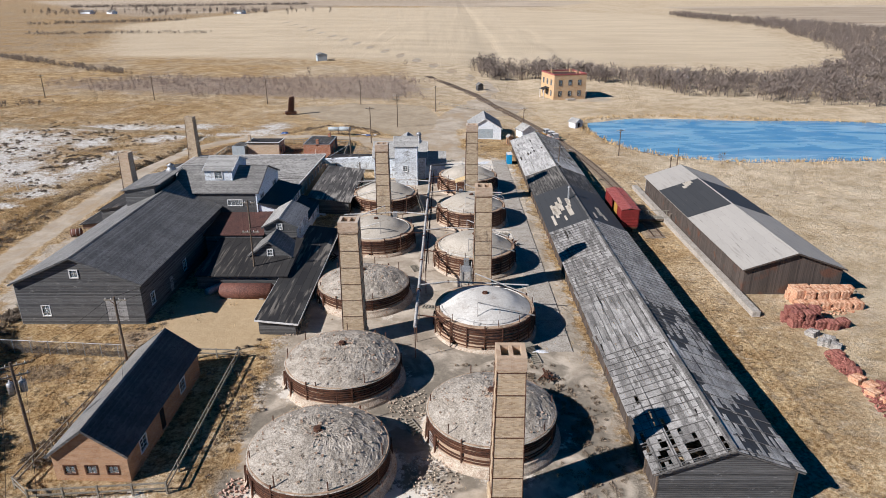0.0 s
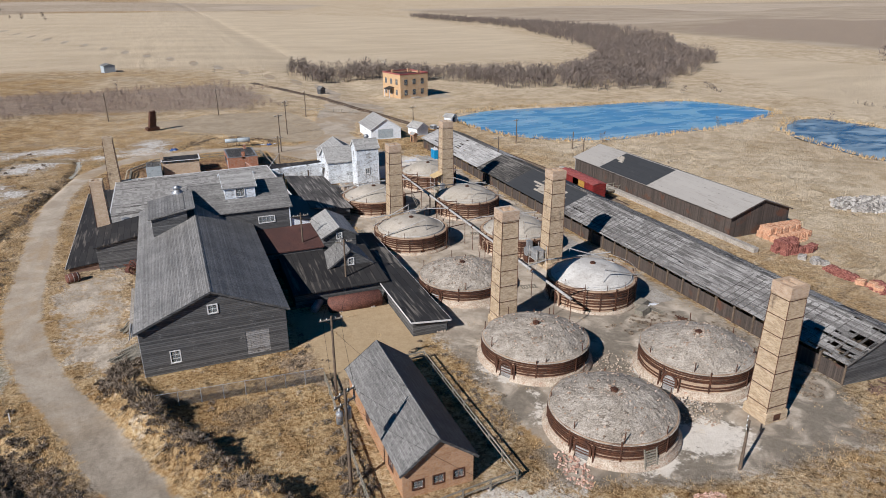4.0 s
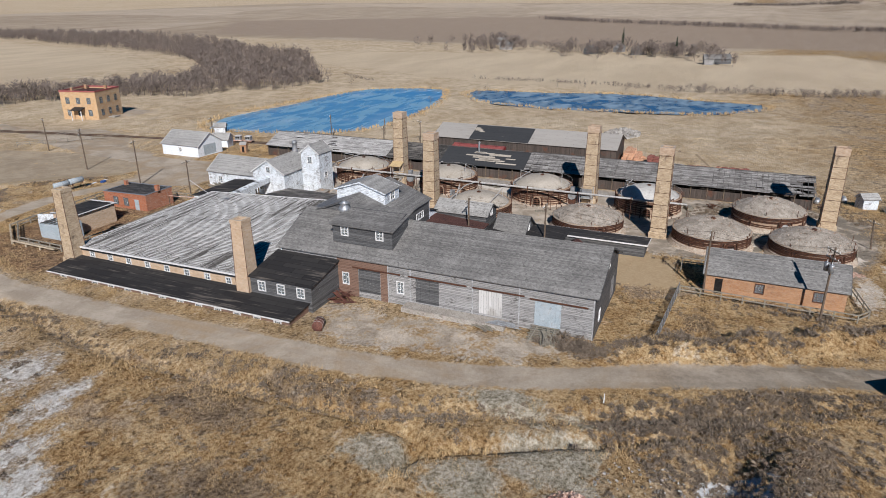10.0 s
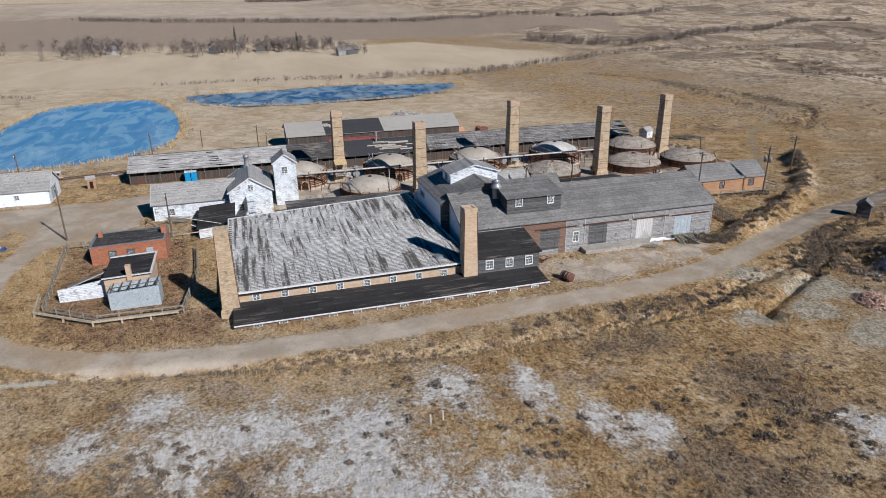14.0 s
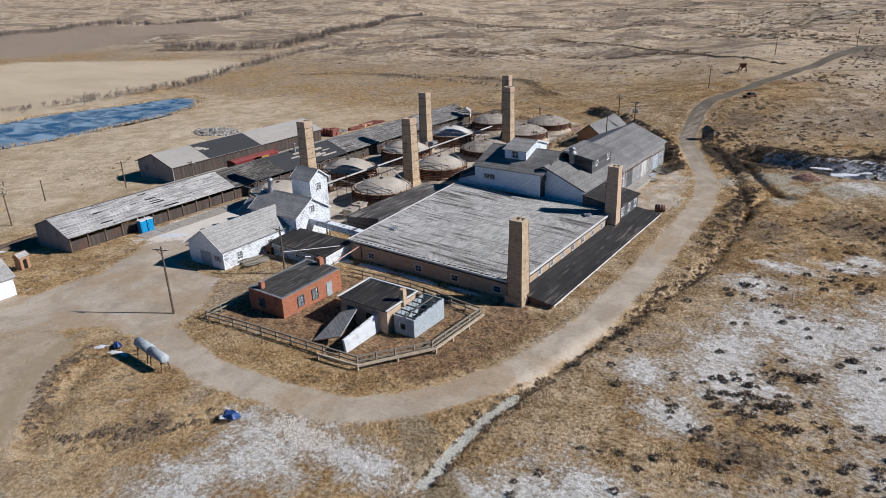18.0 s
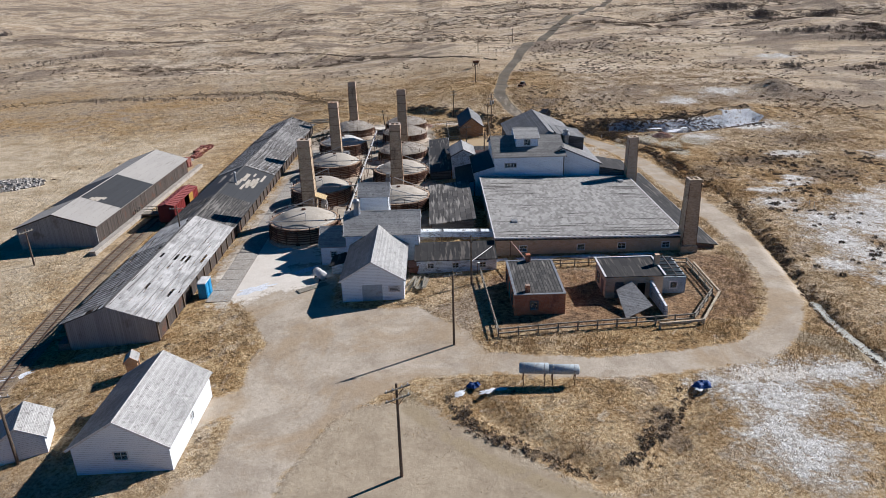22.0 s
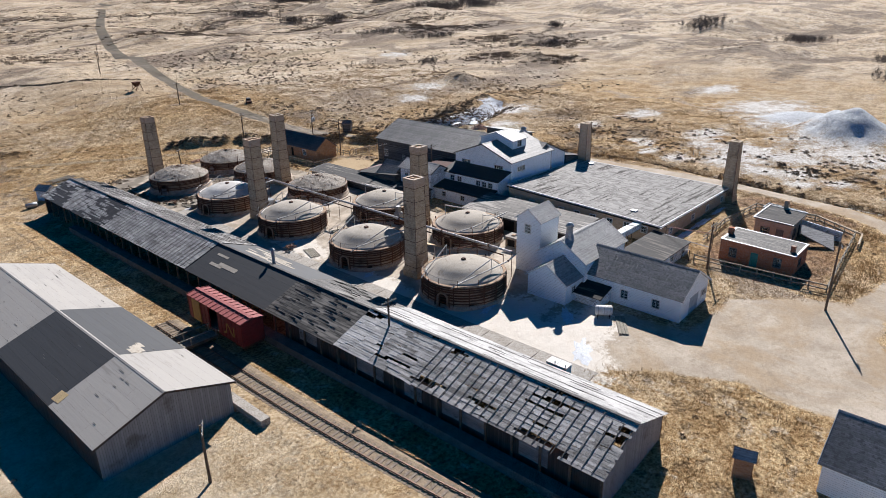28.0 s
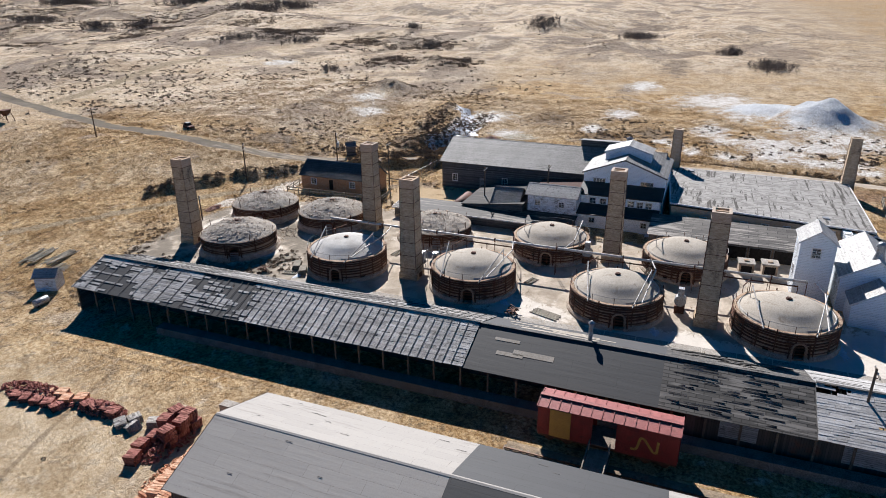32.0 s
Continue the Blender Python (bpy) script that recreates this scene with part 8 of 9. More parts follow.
# ---- steam and gas pipes over the kiln yard ----
def piping(pts, r, label, legs=True, material=None):
    t = thing("overhead_pipe", (0, 0, 0), 0, label, "pipe", "overhead pipes")
    for a, b in zip(pts, pts[1:]):
        part("pipe", Mesh().rod(a, b, r, n=10), material or M_PIPE, t)
    for p in pts[1:-1]:
        part("flange", Mesh().rod((p[0], p[1] - 0.08, p[2]), (p[0], p[1] + 0.08, p[2]), r * 1.6, n=12), M_IRON, t)
    if legs:
        for p in pts:
            part("pipe_leg", Mesh().rod((p[0], p[1], gz(p[0], p[1]) - 0.1), (p[0], p[1], p[2]), 0.05, n=6), M_IRON, t)
    return t


main = [(-2.3, y, 3.0) for y in (64, 73, 82, 91, 100, 109, 118, 127, 131)]
piping(main, 0.17, "long grey steam pipe on thin iron legs")
piping([(-1.7, y, 2.5) for y in (80, 90, 100, 110, 120, 130)], 0.09, "thin rusty gas pipe on legs", material=M_IRON)
for kx, ky, kh, ka, (km, kl) in KILNS:
    if km is M_DOME_EARTH:
        continue
    sgn = 1 if kx > 0 else -1
    piping([(-2.3, ky + 3.4, 3.0), (kx - sgn * 4.2, ky + 4.2, 3.1), (kx + sgn * 5.4, ky + 3.6, 2.9)], 0.09, "branch pipe laid across to a kiln", False)
    piping([(-2.3, ky - 3.6, 2.6), (kx - sgn * 4.0, ky - 4.6, 2.7)], 0.07, "rusty branch pipe to a kiln", True, M_IRON)
# fan housings by the chimneys
for x, y in ((3.6, 84.2), (-7.4, 103.4), (3.4, 116.9)):
    t = thing("fan_housing", (x, y, gz(x, y)), 0, "small white fan housing on an iron stand", "machine", "fan housings")
    part("stand", Mesh().box(-0.6, 0.6, -0.6, 0.6, -0.2, 0.9), M_IRON, t)
    part("casing", Mesh().rod((-0.5, 0, 1.6), (0.5, 0, 1.6), 0.7, n=18), M_ZINC, t)
    part("duct", Mesh().box(-0.35, 0.35, -0.35, 0.35, 2.2, 3.2), M_ZINC, t)
# small brick fireboxes between the setting shed and the tower
for x, y in ((-11.6, 124.6), (-12.2, 127.6)):
    t = thing("firebox", (x, y, gz(x, y)), 4, "small tan brick firebox with dark open mouth", "firebox", "fireboxes")
    part("casing", Mesh().box(-0.95, 0.75, -0.95, 0.95, -0.2, 1.5), M_KILN_PALE, t)
    part("lid", Mesh().box(-1.1, 1.0, -1.1, 1.1, 1.5, 1.68), M_CONC, t, "concrete slab top")
    # black panel for the soot and the shade inside the firebox
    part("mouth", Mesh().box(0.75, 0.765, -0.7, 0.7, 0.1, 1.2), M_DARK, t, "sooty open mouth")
    for sy in (-0.83, 0.83):
        part("jamb", Mesh().box(0.76, 0.95, sy - 0.12, sy + 0.12, -0.1, 1.45), M_KILN, t)
    part("cap_stone", Mesh().box(-0.3, 0.3, -0.3, 0.3, 1.68, 1.85), M_KILN, t)
# rusty scrap, planks and a leaning ladder between the kilns
for x, y, count in ((10.9, 97.6, 16), (11.4, 60.4, 12), (-15.6, 90.6, 10)):
    t = thing("scrap_iron_heap", (x, y, gz(x, y)), 0, "small heap of dark rusty scrap iron on the yard", "scrap", "scrap heaps")
    r_s = random.Random(int(y))
    for k in range(count):
        a, l, z = r_s.uniform(0, 3.14), r_s.uniform(0.3, 0.9), 0.06 + 0.05 * k
        cx, cy = r_s.uniform(-0.5, 0.5), r_s.uniform(-0.5, 0.5)
        part("bar", Mesh().beam((cx - l * math.cos(a), cy - l * math.sin(a), z), (cx + l * math.cos(a), cy + l * math.sin(a), z + r_s.uniform(-0.04, 0.2)), r_s.uniform(0.06, 0.2), 0.07), M_IRON, t)
t = thing("plank_stack", (9.8, 101.6, gz(9.8, 101.6)), 72, "pale planks laid side by side on the yard", "boards")
for k in range(6):
    part("plank", Mesh().box(-1.9 + 0.1 * (k % 3), 1.9 - 0.15 * (k % 2), -0.75 + 0.27 * k, -0.54 + 0.27 * k, 0.02, 0.09), M_RAIL_WOOD, t)
t = thing("ladder", (-3.6, 112.2, gz(-3.6, 112.2)), 40, "weathered wooden ladder leaning on a kiln", "ladder")
for sx in (-0.25, 0.25):
    part("stile", Mesh().beam((sx, -0.9, 0.0), (sx, 0.9, 3.2), 0.07, 0.09), M_RAIL_WOOD, t)
for k in range(9):
    part("rung", Mesh().beam((-0.25, -0.72 + 0.18 * k, 0.32 + 0.32 * k), (0.25, -0.72 + 0.18 * k, 0.32 + 0.32 * k), 0.045), M_RAIL_WOOD, t)
t = thing("scrap_iron_heap", (-49.6, 100.6, gz(-49.6, 100.6)), 30, "tangle of red rusted sheet iron by the annex", "scrap", "scrap heaps")
r_s = random.Random(9)
for k in range(26):
    a, l, z = r_s.uniform(0, 3.14), r_s.uniform(0.4, 1.2), 0.05 + 0.04 * k
    cx, cy = r_s.gauss(0, 0.7), r_s.gauss(0, 0.6)
    part("sheet", Mesh().beam((cx - l * math.cos(a), cy - l * math.sin(a), z * 0.6), (cx + l * math.cos(a), cy + l * math.sin(a), z + r_s.uniform(-0.04, 0.3)), r_s.uniform(0.1, 0.5), 0.03), M_BOILER, t)
# raised burner platforms against two of the chimneys
for x, y, roof, m, lab in ((3.4, 120.0, True, M_YELLOW_PLY, "raised pipe-framed platform under a yellow plywood roof"), (3.5, 81.6, False, M_ZINC, "raised grey metal burner cabinet on a pipe frame")):
    t = thing("burner_platform", (x, y, gz(x, y)), 0, lab, "platform", "burner platforms")
    top = 4.1 if roof else 3.3
    for sx in (-0.75, 0.75):
        for sy in (-1.05, 1.05):
            part("leg", Mesh().rod((sx, sy, -0.2), (sx, sy, top + 0.25 * sx), 0.05, n=8), M_PIPE, t)
        for z in (1.5, 2.5):
            part("side_rail", Mesh().rod((sx, -1.05, z), (sx, 1.05, z), 0.04, n=6), M_PIPE, t)
    for k in range(5):
        part("plank", Mesh().box(-0.75 + 0.3 * k, -0.48 + 0.3 * k, -1.1, 1.1, 1.42, 1.48), M_RAIL_WOOD, t)
    if roof:
        part("roof_sheet", Mesh().slab([(-1.0, -1.25, top - 0.25), (0.85, -1.25, top + 0.45), (0.85, 1.25, top + 0.45), (-1.0, 1.25, top - 0.25)], 0.06), m, t)
    else:
        cabinet = part("cabinet", Mesh().box(-0.6, 0.6, -0.8, 0.8, 1.5, 2.95), m, t)
        part("cabinet_door", Mesh().box(-0.45, 0.45, -0.84, -0.8, 1.6, 2.85), M_PIPE, cabinet)
# ladders and scrap iron between the kilns
rng = random.Random(21)
for x, y, yaw in ((-2.0, 52.0, 30), (1.5, 97.5, 70), (-3.5, 88.0, 20), (-1.0, 76.0, 80), (10.5, 64.5, 10), (-16.0, 104.0, 0)):
    t = thing("iron_grating", (x, y, gz(x, y)), yaw, "flat iron grating lying in the yard", "scrap", "scrap gratings")
    for k in (-1, 1):
        part("side_bar", Mesh().box(k * 0.45 - 0.04, k * 0.45 + 0.04, -1.1, 1.1, 0.02, 0.14), M_RAIL_WOOD, t)
    for k in range(6):
        part("bar", Mesh().box(-0.42, 0.42, -1.0 + 0.38 * k, -0.85 + 0.38 * k, 0.05, 0.12), M_RAIL_WOOD, t)
for y, x0 in ((64.3, 7.5), (66.0, 8.6)):
    t = thing("pallet_stack", (x0 + 1, y, gz(x0 + 1, y)), 25, "stack of grey pallets and boards", "pallets")
    for k in range(5):
        part("board", Mesh().box(-1.0, 1.0, -0.6 + 0.05 * k, 0.6, 0.14 * k, 0.14 * k + 0.1), M_RAIL_WOOD, t)
# concrete path beside the long shed
t = thing("yard_path", (13.0, 100, 0), LS_YAW, "broken concrete path along the shed", "pavement", "", "structure")
for k in range(24):
    y = -34 + 3.6 * k
    wx, wy = 13.0 - math.sin(radians(LS_YAW)) * y, 100 + y
    part("slab", Mesh().box(-1.6, 1.6, y, y + 3.5, gz(wx, wy) - 0.2, gz(wx, wy) + 0.07), M_CONC, t)


# ---- utility poles and wires ----
def pole(x, y, h, yaw, arms=1, lean=0.0, gear=False, label="weathered wooden utility pole with crossarm"):
    t = thing("utility_pole", (x, y, gz(x, y)), yaw, label, "pole", "utility poles")
    top = (lean, 0, h)
    part("mast", Mesh().rod((0, 0, -0.4), top, 0.15, 0.1, 10), M_POLE, t)
    for k in range(arms):
        z = h - 0.4 - 0.9 * k
        part("crossarm", Mesh().beam((-1.1 + lean, 0.12, z), (1.1 + lean, 0.12, z), 0.1, 0.12), M_RAIL_WOOD, t)
        for sx in (-0.95, -0.4, 0.4, 0.95):
            part("insulator", Mesh().rod((sx + lean, 0.12, z + 0.06), (sx + lean, 0.12, z + 0.22), 0.05, 0.03, 8), M_TRIM, t)
        for sx in (-1, 1):
            part("brace", Mesh().beam((lean + sx * 0.6, 0.14, z - 0.03), (lean, 0.14, z - 0.6), 0.04), M_IRON, t)
    if gear:
        for sx in (-0.42, 0.42):
            can = part("transformer", Mesh().lathe([(0.02, h - 2.9), (0.26, h - 2.9), (0.28, h - 2.0), (0.2, h - 1.9), (0.02, h - 1.88)], 16), M_ZINC, t, "grey transformer can", True)
            can.location = (sx, 0.3, 0)
            part("bushing", Mesh().rod((sx, 0.3, h - 1.9), (sx, 0.3, h - 1.6), 0.05, n=8), M_TRIM, can).location = (-sx, -0.3, 0)
    return (x + lean * math.cos(radians(yaw)), y + lean * math.sin(radians(yaw)), gz(x, y) + h - 0.3)


P = {}
for name, a in {
    "yard": (-18.3, 166.8, 9.0, 20, 1), "track": (-13.2, 187.8, 9.0, 30, 2), "hut": (21.5, 183.0, 7.5, 10, 1), "field": (42.2, 160, 6.5, 20, 1), "dock": (46.5, 135, 6.0, 60, 1),
    "house": (-31.0, 59.8, 8.5, 0, 1), "trafo": (-33.0, 47.0, 9.0, 30, 2, 0.0, True), "fence": (-21.2, 151.0, 7.0, 0, 1), "north": (-3, 213, 8, 70, 1), "northwest": (-28, 224, 8, 70, 1), "west": (-59, 224, 8, 80, 1),
    "bank": (52.7, 149, 4.5, 0, 0), "south": (-2.6, 37.6, 4.5, 40, 1, 0.6), "corner": (-23, 31.5, 8.0, 30, 2), "far_a": (-140, 236, 8, 0, 1), "far_b": (-100, 232, 8, 0, 1), "hill_a": (-33, -20, 7, 0, 1), "hill_b": (-39, -92, 8, 0, 1), "hill_c": (-62, -150, 8, 0, 1),
    "shed_a": (23.4, 133.5, 8.4, 0, 1), "works": (-24.2, 82.0, 7.5, 0, 1), "works_b": (-27.5, 92.5, 8.0, 0, 1),
}.items():
    P[name] = pole(*a)


def wire(a, b, sag, off=0.0):
    t = thing("overhead_wire", (0, 0, 0), 0, "thin sagging overhead wire between poles", "wire", "overhead wires")
    a, b = Vector(a), Vector(b)
    s = (b - a).cross(Vector((0, 0, 1))).normalized() * off
    pts = [a.lerp(b, k / 10) + s - Vector((0, 0, sag * 4 * (k / 10) * (1 - k / 10))) for k in range(11)]
    m = Mesh()
    for p, q in zip(pts, pts[1:]):
        m.rod(p, q, 0.014, n=4)
    part("cable", m, M_DARK, t)


for a, b, sag in (("house", "trafo", 0.5), ("trafo", "corner", 0.7), ("house", "works", 0.9), ("works", "works_b", 0.4)):
    for off in (-0.8, 0.8):
        wire(P[a], P[b], sag, off)
wire((-31.0, 59.8, 7.2), (-26.7, 51, 5.0), 0.4)


# ---- fences ----
def rail_fence(line, label, rails=(0.5, 1.0), spacing=2.4, material=None, h=1.15, w=0.13, log=0.06):
    material = material or M_RAIL_WOOD
    t = thing("rail_fence", (0, 0, 0), 0, label, "fence", "fences")
    for (ax, ay), (bx, by) in zip(line, line[1:]):
        k = max(1, round(math.hypot(bx - ax, by - ay) / spacing))
        for i in range(k):
            x0, y0, x1, y1 = [p + (q - p) * s for s in (i / k, (i + 1) / k) for p, q in ((ax, bx), (ay, by))]
            z0, z1 = gz(x0, y0), gz(x1, y1)
            part("post", Mesh().beam((x0, y0, z0 - 0.4), (x0, y0, z0 + h), w), material, t)
            for r in rails:
                part("rail", Mesh().beam((x0, y0, z0 + r), (x1, y1, z1 + r), log, max(0.14, log)), material, t)
    return t


rail_fence([(-31.5, 62.5), (-32.4, 43.2), (-30.5, 41.8), (-20.5, 43), (-20.8, 63), (-25.5, 63)], "mossy post-and-rail fence round the brick house", (0.55, 1.05))
rail_fence([(-22.6, 148.5), (-23.4, 165.6), (-46.4, 163.8), (-51.2, 157), (-51.4, 147.5), (-40, 146.3), (-30, 146.8)], "post-and-rail fence round the brick ruins", (0.45, 1.0), 2.2, None, 1.15, 0.15, 0.13)
M_LOG = rough_mat("peeled_log_rail", (0.52, 0.44, 0.32), (0.42, 0.35, 0.25), 1.2, (0.33, 0.27, 0.2), 9)
rail_fence([(-42, 165.2), (-47.2, 164.6), (-52.0, 157.4), (-52.2, 148.0)], "low fence of thick peeled log rails", (0.62,), 3.6, M_LOG, 0.8, 0.2, 0.24)
rail_fence([(-2, 226), (14, 214)], "plain rail fence by the north road", (0.5, 1.0), 3)
t = thing("wire_fence", (0, 0, 0), 0, "sagging wire mesh fence across the grass", "fence", "fences")
line = [(-47, 63.8), (-39, 63.2), (-31.5, 62.6)]
mesh_wire = Mesh()
for (ax, ay), (bx, by) in zip(line, line[1:]):
    for i in range(4):
        x, y = ax + (bx - ax) * i / 4, ay + (by - ay) * i / 4
        part("post", Mesh().rod((x, y, gz(x, y) - 0.3), (x, y, gz(x, y) + 1.6), 0.04, n=6), M_ZINC, t)
    part("top_rail", Mesh().rod((ax, ay, gz(ax, ay) + 1.55), (bx, by, gz(bx, by) + 1.55), 0.03, n=6), M_ZINC, t)
    n_w = int(math.hypot(bx - ax, by - ay) / 0.16)
    for i in range(n_w):
        for d in (-1, 1):
            s0, s1 = i / n_w, min(max((i + d * 9) / n_w, 0), 1)
            hh = abs(s1 - s0) * n_w / 9 * 1.5
            mesh_wire.beam((ax + (bx - ax) * s0, ay + (by - ay) * s0, gz(ax, ay) + 0.05), (ax + (bx - ax) * s1, ay + (by - ay) * s1, gz(ax, ay) + 0.05 + hh), 0.02)
tagged(part("wire_mesh", mesh_wire, M_LATH, t), kind="stuff")


# ---- tanks, booths and small huts ----
def drum_tank(name, x, y, z, yaw, r, l, material, label, legs=0.0, group=""):
    t = thing(name, (x, y, z), yaw, label, "tank", group)
    prof = [(0.02, -l / 2 - 0.12), (r * 0.7, -l / 2 - 0.08), (r, -l / 2), (r, l / 2), (r * 0.7, l / 2 + 0.08), (0.02, l / 2 + 0.12)]
    part("shell", moved(Mesh().lathe(prof, 24), pose(0, 0, legs + r, 0, 90, 0)), material, t, smooth=True)
    for k in (-1, 0, 1):
        part("seam", moved(Mesh().lathe([(r, -0.03), (r + 0.015, -0.03), (r + 0.015, 0.03), (r, 0.03)], 24), pose(k * l * 0.36, 0, legs + r, 0, 90, 0)), M_PIPE, t)
    for sx in (-1, 1):
        for sy in (-1, 1):
            if legs:
                part("leg", Mesh().beam((sx * l * 0.38, sy * r * 1.1, -0.3), (sx * l * 0.38, sy * r * 0.6, legs + r * 0.45), 0.07), M_IRON, t)
        part("cradle", Mesh().box(sx * l * 0.38 - 0.05, sx * l * 0.38 + 0.05, -r * 0.8, r * 0.8, max(legs, 0) - 0.1 if legs else -0.1, legs + 0.25), M_IRON, t)
    return t


zt = gz(-27.3, 175.4)
drum_tank("fuel_tank", -26.0, 175.2, zt, -5, 0.55, 2.8, M_BLUE, "pale blue-grey fuel tank on iron legs beside the road", 1.1, "fuel tanks")
drum_tank("fuel_tank", -28.9, 175.5, zt, -5, 0.5, 2.9, M_BLUE, "pale blue-grey fuel tank on iron legs beside the road", 1.1, "fuel tanks")
drum_tank("white_tank", -0.2, 146.6, gz(0, 146), -55, 0.62, 1.9, M_TRIM, "short white fuel tank beside the workshop", 0.25)
drum_tank("water_heater", 29.0, 37.5, gz(29, 37.5), 0, 0.5, 1.9, M_ZINC, "rusty grey cylinder lying in the grass")
drum_tank("rusty_drum", -57.0, 99.2, 0.0, 20, 0.6, 1.5, M_BOILER, "rusty drum lying by the annex wall")
drum_tank("culvert_pipe", -28.4, 79.6, -0.2, 60, 0.5, 3.6, M_ZINC, "pale pipe leaning by the boiler shed")
for dx in (0, 1.25):
    t = thing("toilet_booth", (14.9, 149.2 + dx, gz(15, 149)), LS_YAW, "bright blue plastic toilet booth against the shed", "booth", "toilet booths")
    part("cabin", Mesh().box(-0.55, 0.55, -0.55, 0.55, 0.0, 2.15), M_BLUEBOX, t)
    part("door", Mesh().box(-0.6, -0.56, -0.4, 0.4, 0.15, 2.0), M_BLUEBOX, t)
    part("roof_cap", Mesh().box(-0.6, 0.6, -0.6, 0.6, 2.16, 2.28), M_TRIM, t)
    part("vent_stack", Mesh().rod((0.4, 0.4, 2.2), (0.4, 0.4, 2.6), 0.06, n=8), M_TRIM, t)
House("brick_booth", (16.6, 169.2, gz(16.6, 169.2)), 15, 1.2, 1.5, 2.0, 2.5, M_ORANGE, M_SHINGLE_OLD, "tiny orange-brick booth with pitched roof", "booth", 0.15, sink=0.3, holes={"west": [(0.25, 0.9, 0.1, 1.6, "door", M_DARK)]})
House("wooden_privy", (-49.2, 40.9, gz(-49.2, 40.9)), 35, 2.0, 2.0, 2.3, 3.1, M_BARN, M_SHINGLE, "small grey privy hut with grey shingle roof", "hut", 0.2, sink=0.4, holes={"south": [(0.6, 1.4, 0.1, 1.9, "door", M_BARN)]})
House("white_shack", (38.0, 195.0, -2.0), 30, 2.6, 3.0, 1.6, 2.5, M_WHITE_BARE, M_SHINGLE_OLD, "small white shack by the pond", "hut", 0.25, sink=0.4, holes={"south": [(0.8, 1.6, 0.1, 1.5, "door", M_DARK)]})
House("grey_hut", (25.0, 34.4, gz(25.0, 34.4)), 25, 2.4, 2.8, 2.0, 2.8, M_WHITE_BARE, M_SHINGLE_OLD, "small peeling hut beside log racks", "hut", 0.2, sink=0.4)
for x, y, w, m, lab in ((13, 263, 2.2, M_BARN, "lone dark outhouse on the north road"), (-66, 363, 5.0, M_BLUE, "pale blue metal shed far across the field")):
    House("outbuilding", (x, y, gz(x, y)), 20, w, w, 2.0 if w < 3 else 3.2, 2.8 if w < 3 else 4.0, m, M_SHINGLE, lab, "hut", 0.2, sink=0.5)
# pipes propped between the store, the drying shed and the fence
for a, b, r_pipe, m, lab in (((-28.7, 148.7, 2.25), (-27.5, 141.9, 2.2), 0.07, M_BRICK_PINK, "long reddish pipe propped against the drying shed"), ((-22.8, 146.65, 1.05), (-22.2, 147.9, 1.5), 0.06, M_TRIM, "white pipe leaning at the low store"), ((-21.2, 150.9, 3.0), (-24.6, 143.2, 2.0), 0.05, M_TRIM, "thin white pipe running to a pole")):
    t = thing("propped_pipe", (0, 0, 0), 0, lab, "pipe", "propped pipes")
    part("pipe", Mesh().rod(a, b, r_pipe, n=8), m, t)
    for q in (a, b):
        part("prop", Mesh().beam((q[0], q[1], gz(q[0], q[1]) - 0.2), q, 0.09), M_POLE, t)
# rusty wagon body against the workshop's west wall
t = thing("wagon_body", (-13.3, 146.0, gz(-13.3, 146.0)), 4, "rusty red wagon body standing by the workshop wall", "wagon")
part("tub", Mesh().hexa([(-0.5, -1.1, 0.45), (0.5, -1.1, 0.45), (0.5, 1.1, 0.45), (-0.5, 1.1, 0.45)], [(-0.7, -1.35, 1.25), (0.7, -1.35, 1.25), (0.7, 1.35, 1.25), (-0.7, 1.35, 1.25)]), M_BOILER, t)
part("rim", Mesh().beam((-0.7, -1.35, 1.27), (-0.7, 1.35, 1.27), 0.08).beam((0.7, -1.35, 1.27), (0.7, 1.35, 1.27), 0.08).beam((-0.7, -1.35, 1.27), (0.7, -1.35, 1.27), 0.08).beam((-0.7, 1.35, 1.27), (0.7, 1.35, 1.27), 0.08), M_IRON, t)
for sx in (-0.45, 0.45):
    for sy in (-0.75, 0.75):
        part("wheel", moved(Mesh().lathe([(0.02, -0.05), (0.26, -0.05), (0.3, 0), (0.26, 0.05), (0.02, 0.05)], 16), pose(sx, sy, 0.28, 0, 90, 0)), M_IRON, t)
# crumpled blue tarpaulins in the ditch grass
M_TARP = rough_mat("dark_blue_tarpaulin", (0.03, 0.07, 0.22), (0.05, 0.11, 0.30), 2.5, (0.02, 0.03, 0.08), 10, 0.45)
for x, y, sz in ((-42.4, 176.9, 1.1), (-20.0, 175.2, 0.7)):
    r_t = random.Random(int(-x))
    rim = [(sz * (0.7 + 0.5 * r_t.random()) * math.cos(0.5236 * k), sz * (0.45 + 0.4 * r_t.random()) * math.sin(0.5236 * k), 0.02) for k in range(12)]
    mid = [(0.55 * a, 0.55 * b, 0.25 + 0.3 * r_t.random()) for a, b, c in rim]
    cloth = Mesh().add([(0, 0, 0.35), *mid, *rim], [(0, 1 + k, 1 + (k + 1) % 12) for k in range(12)] + [(1 + k, 13 + k, 13 + (k + 1) % 12, 1 + (k + 1) % 12) for k in range(12)])
    ob = part("tarpaulin", cloth, M_TARP)
    ob.location = (x, y, gz(x, y))
    tagged(ob, "crumpled dark blue tarpaulin lying in dry grass", "tarpaulin", "tarpaulins")
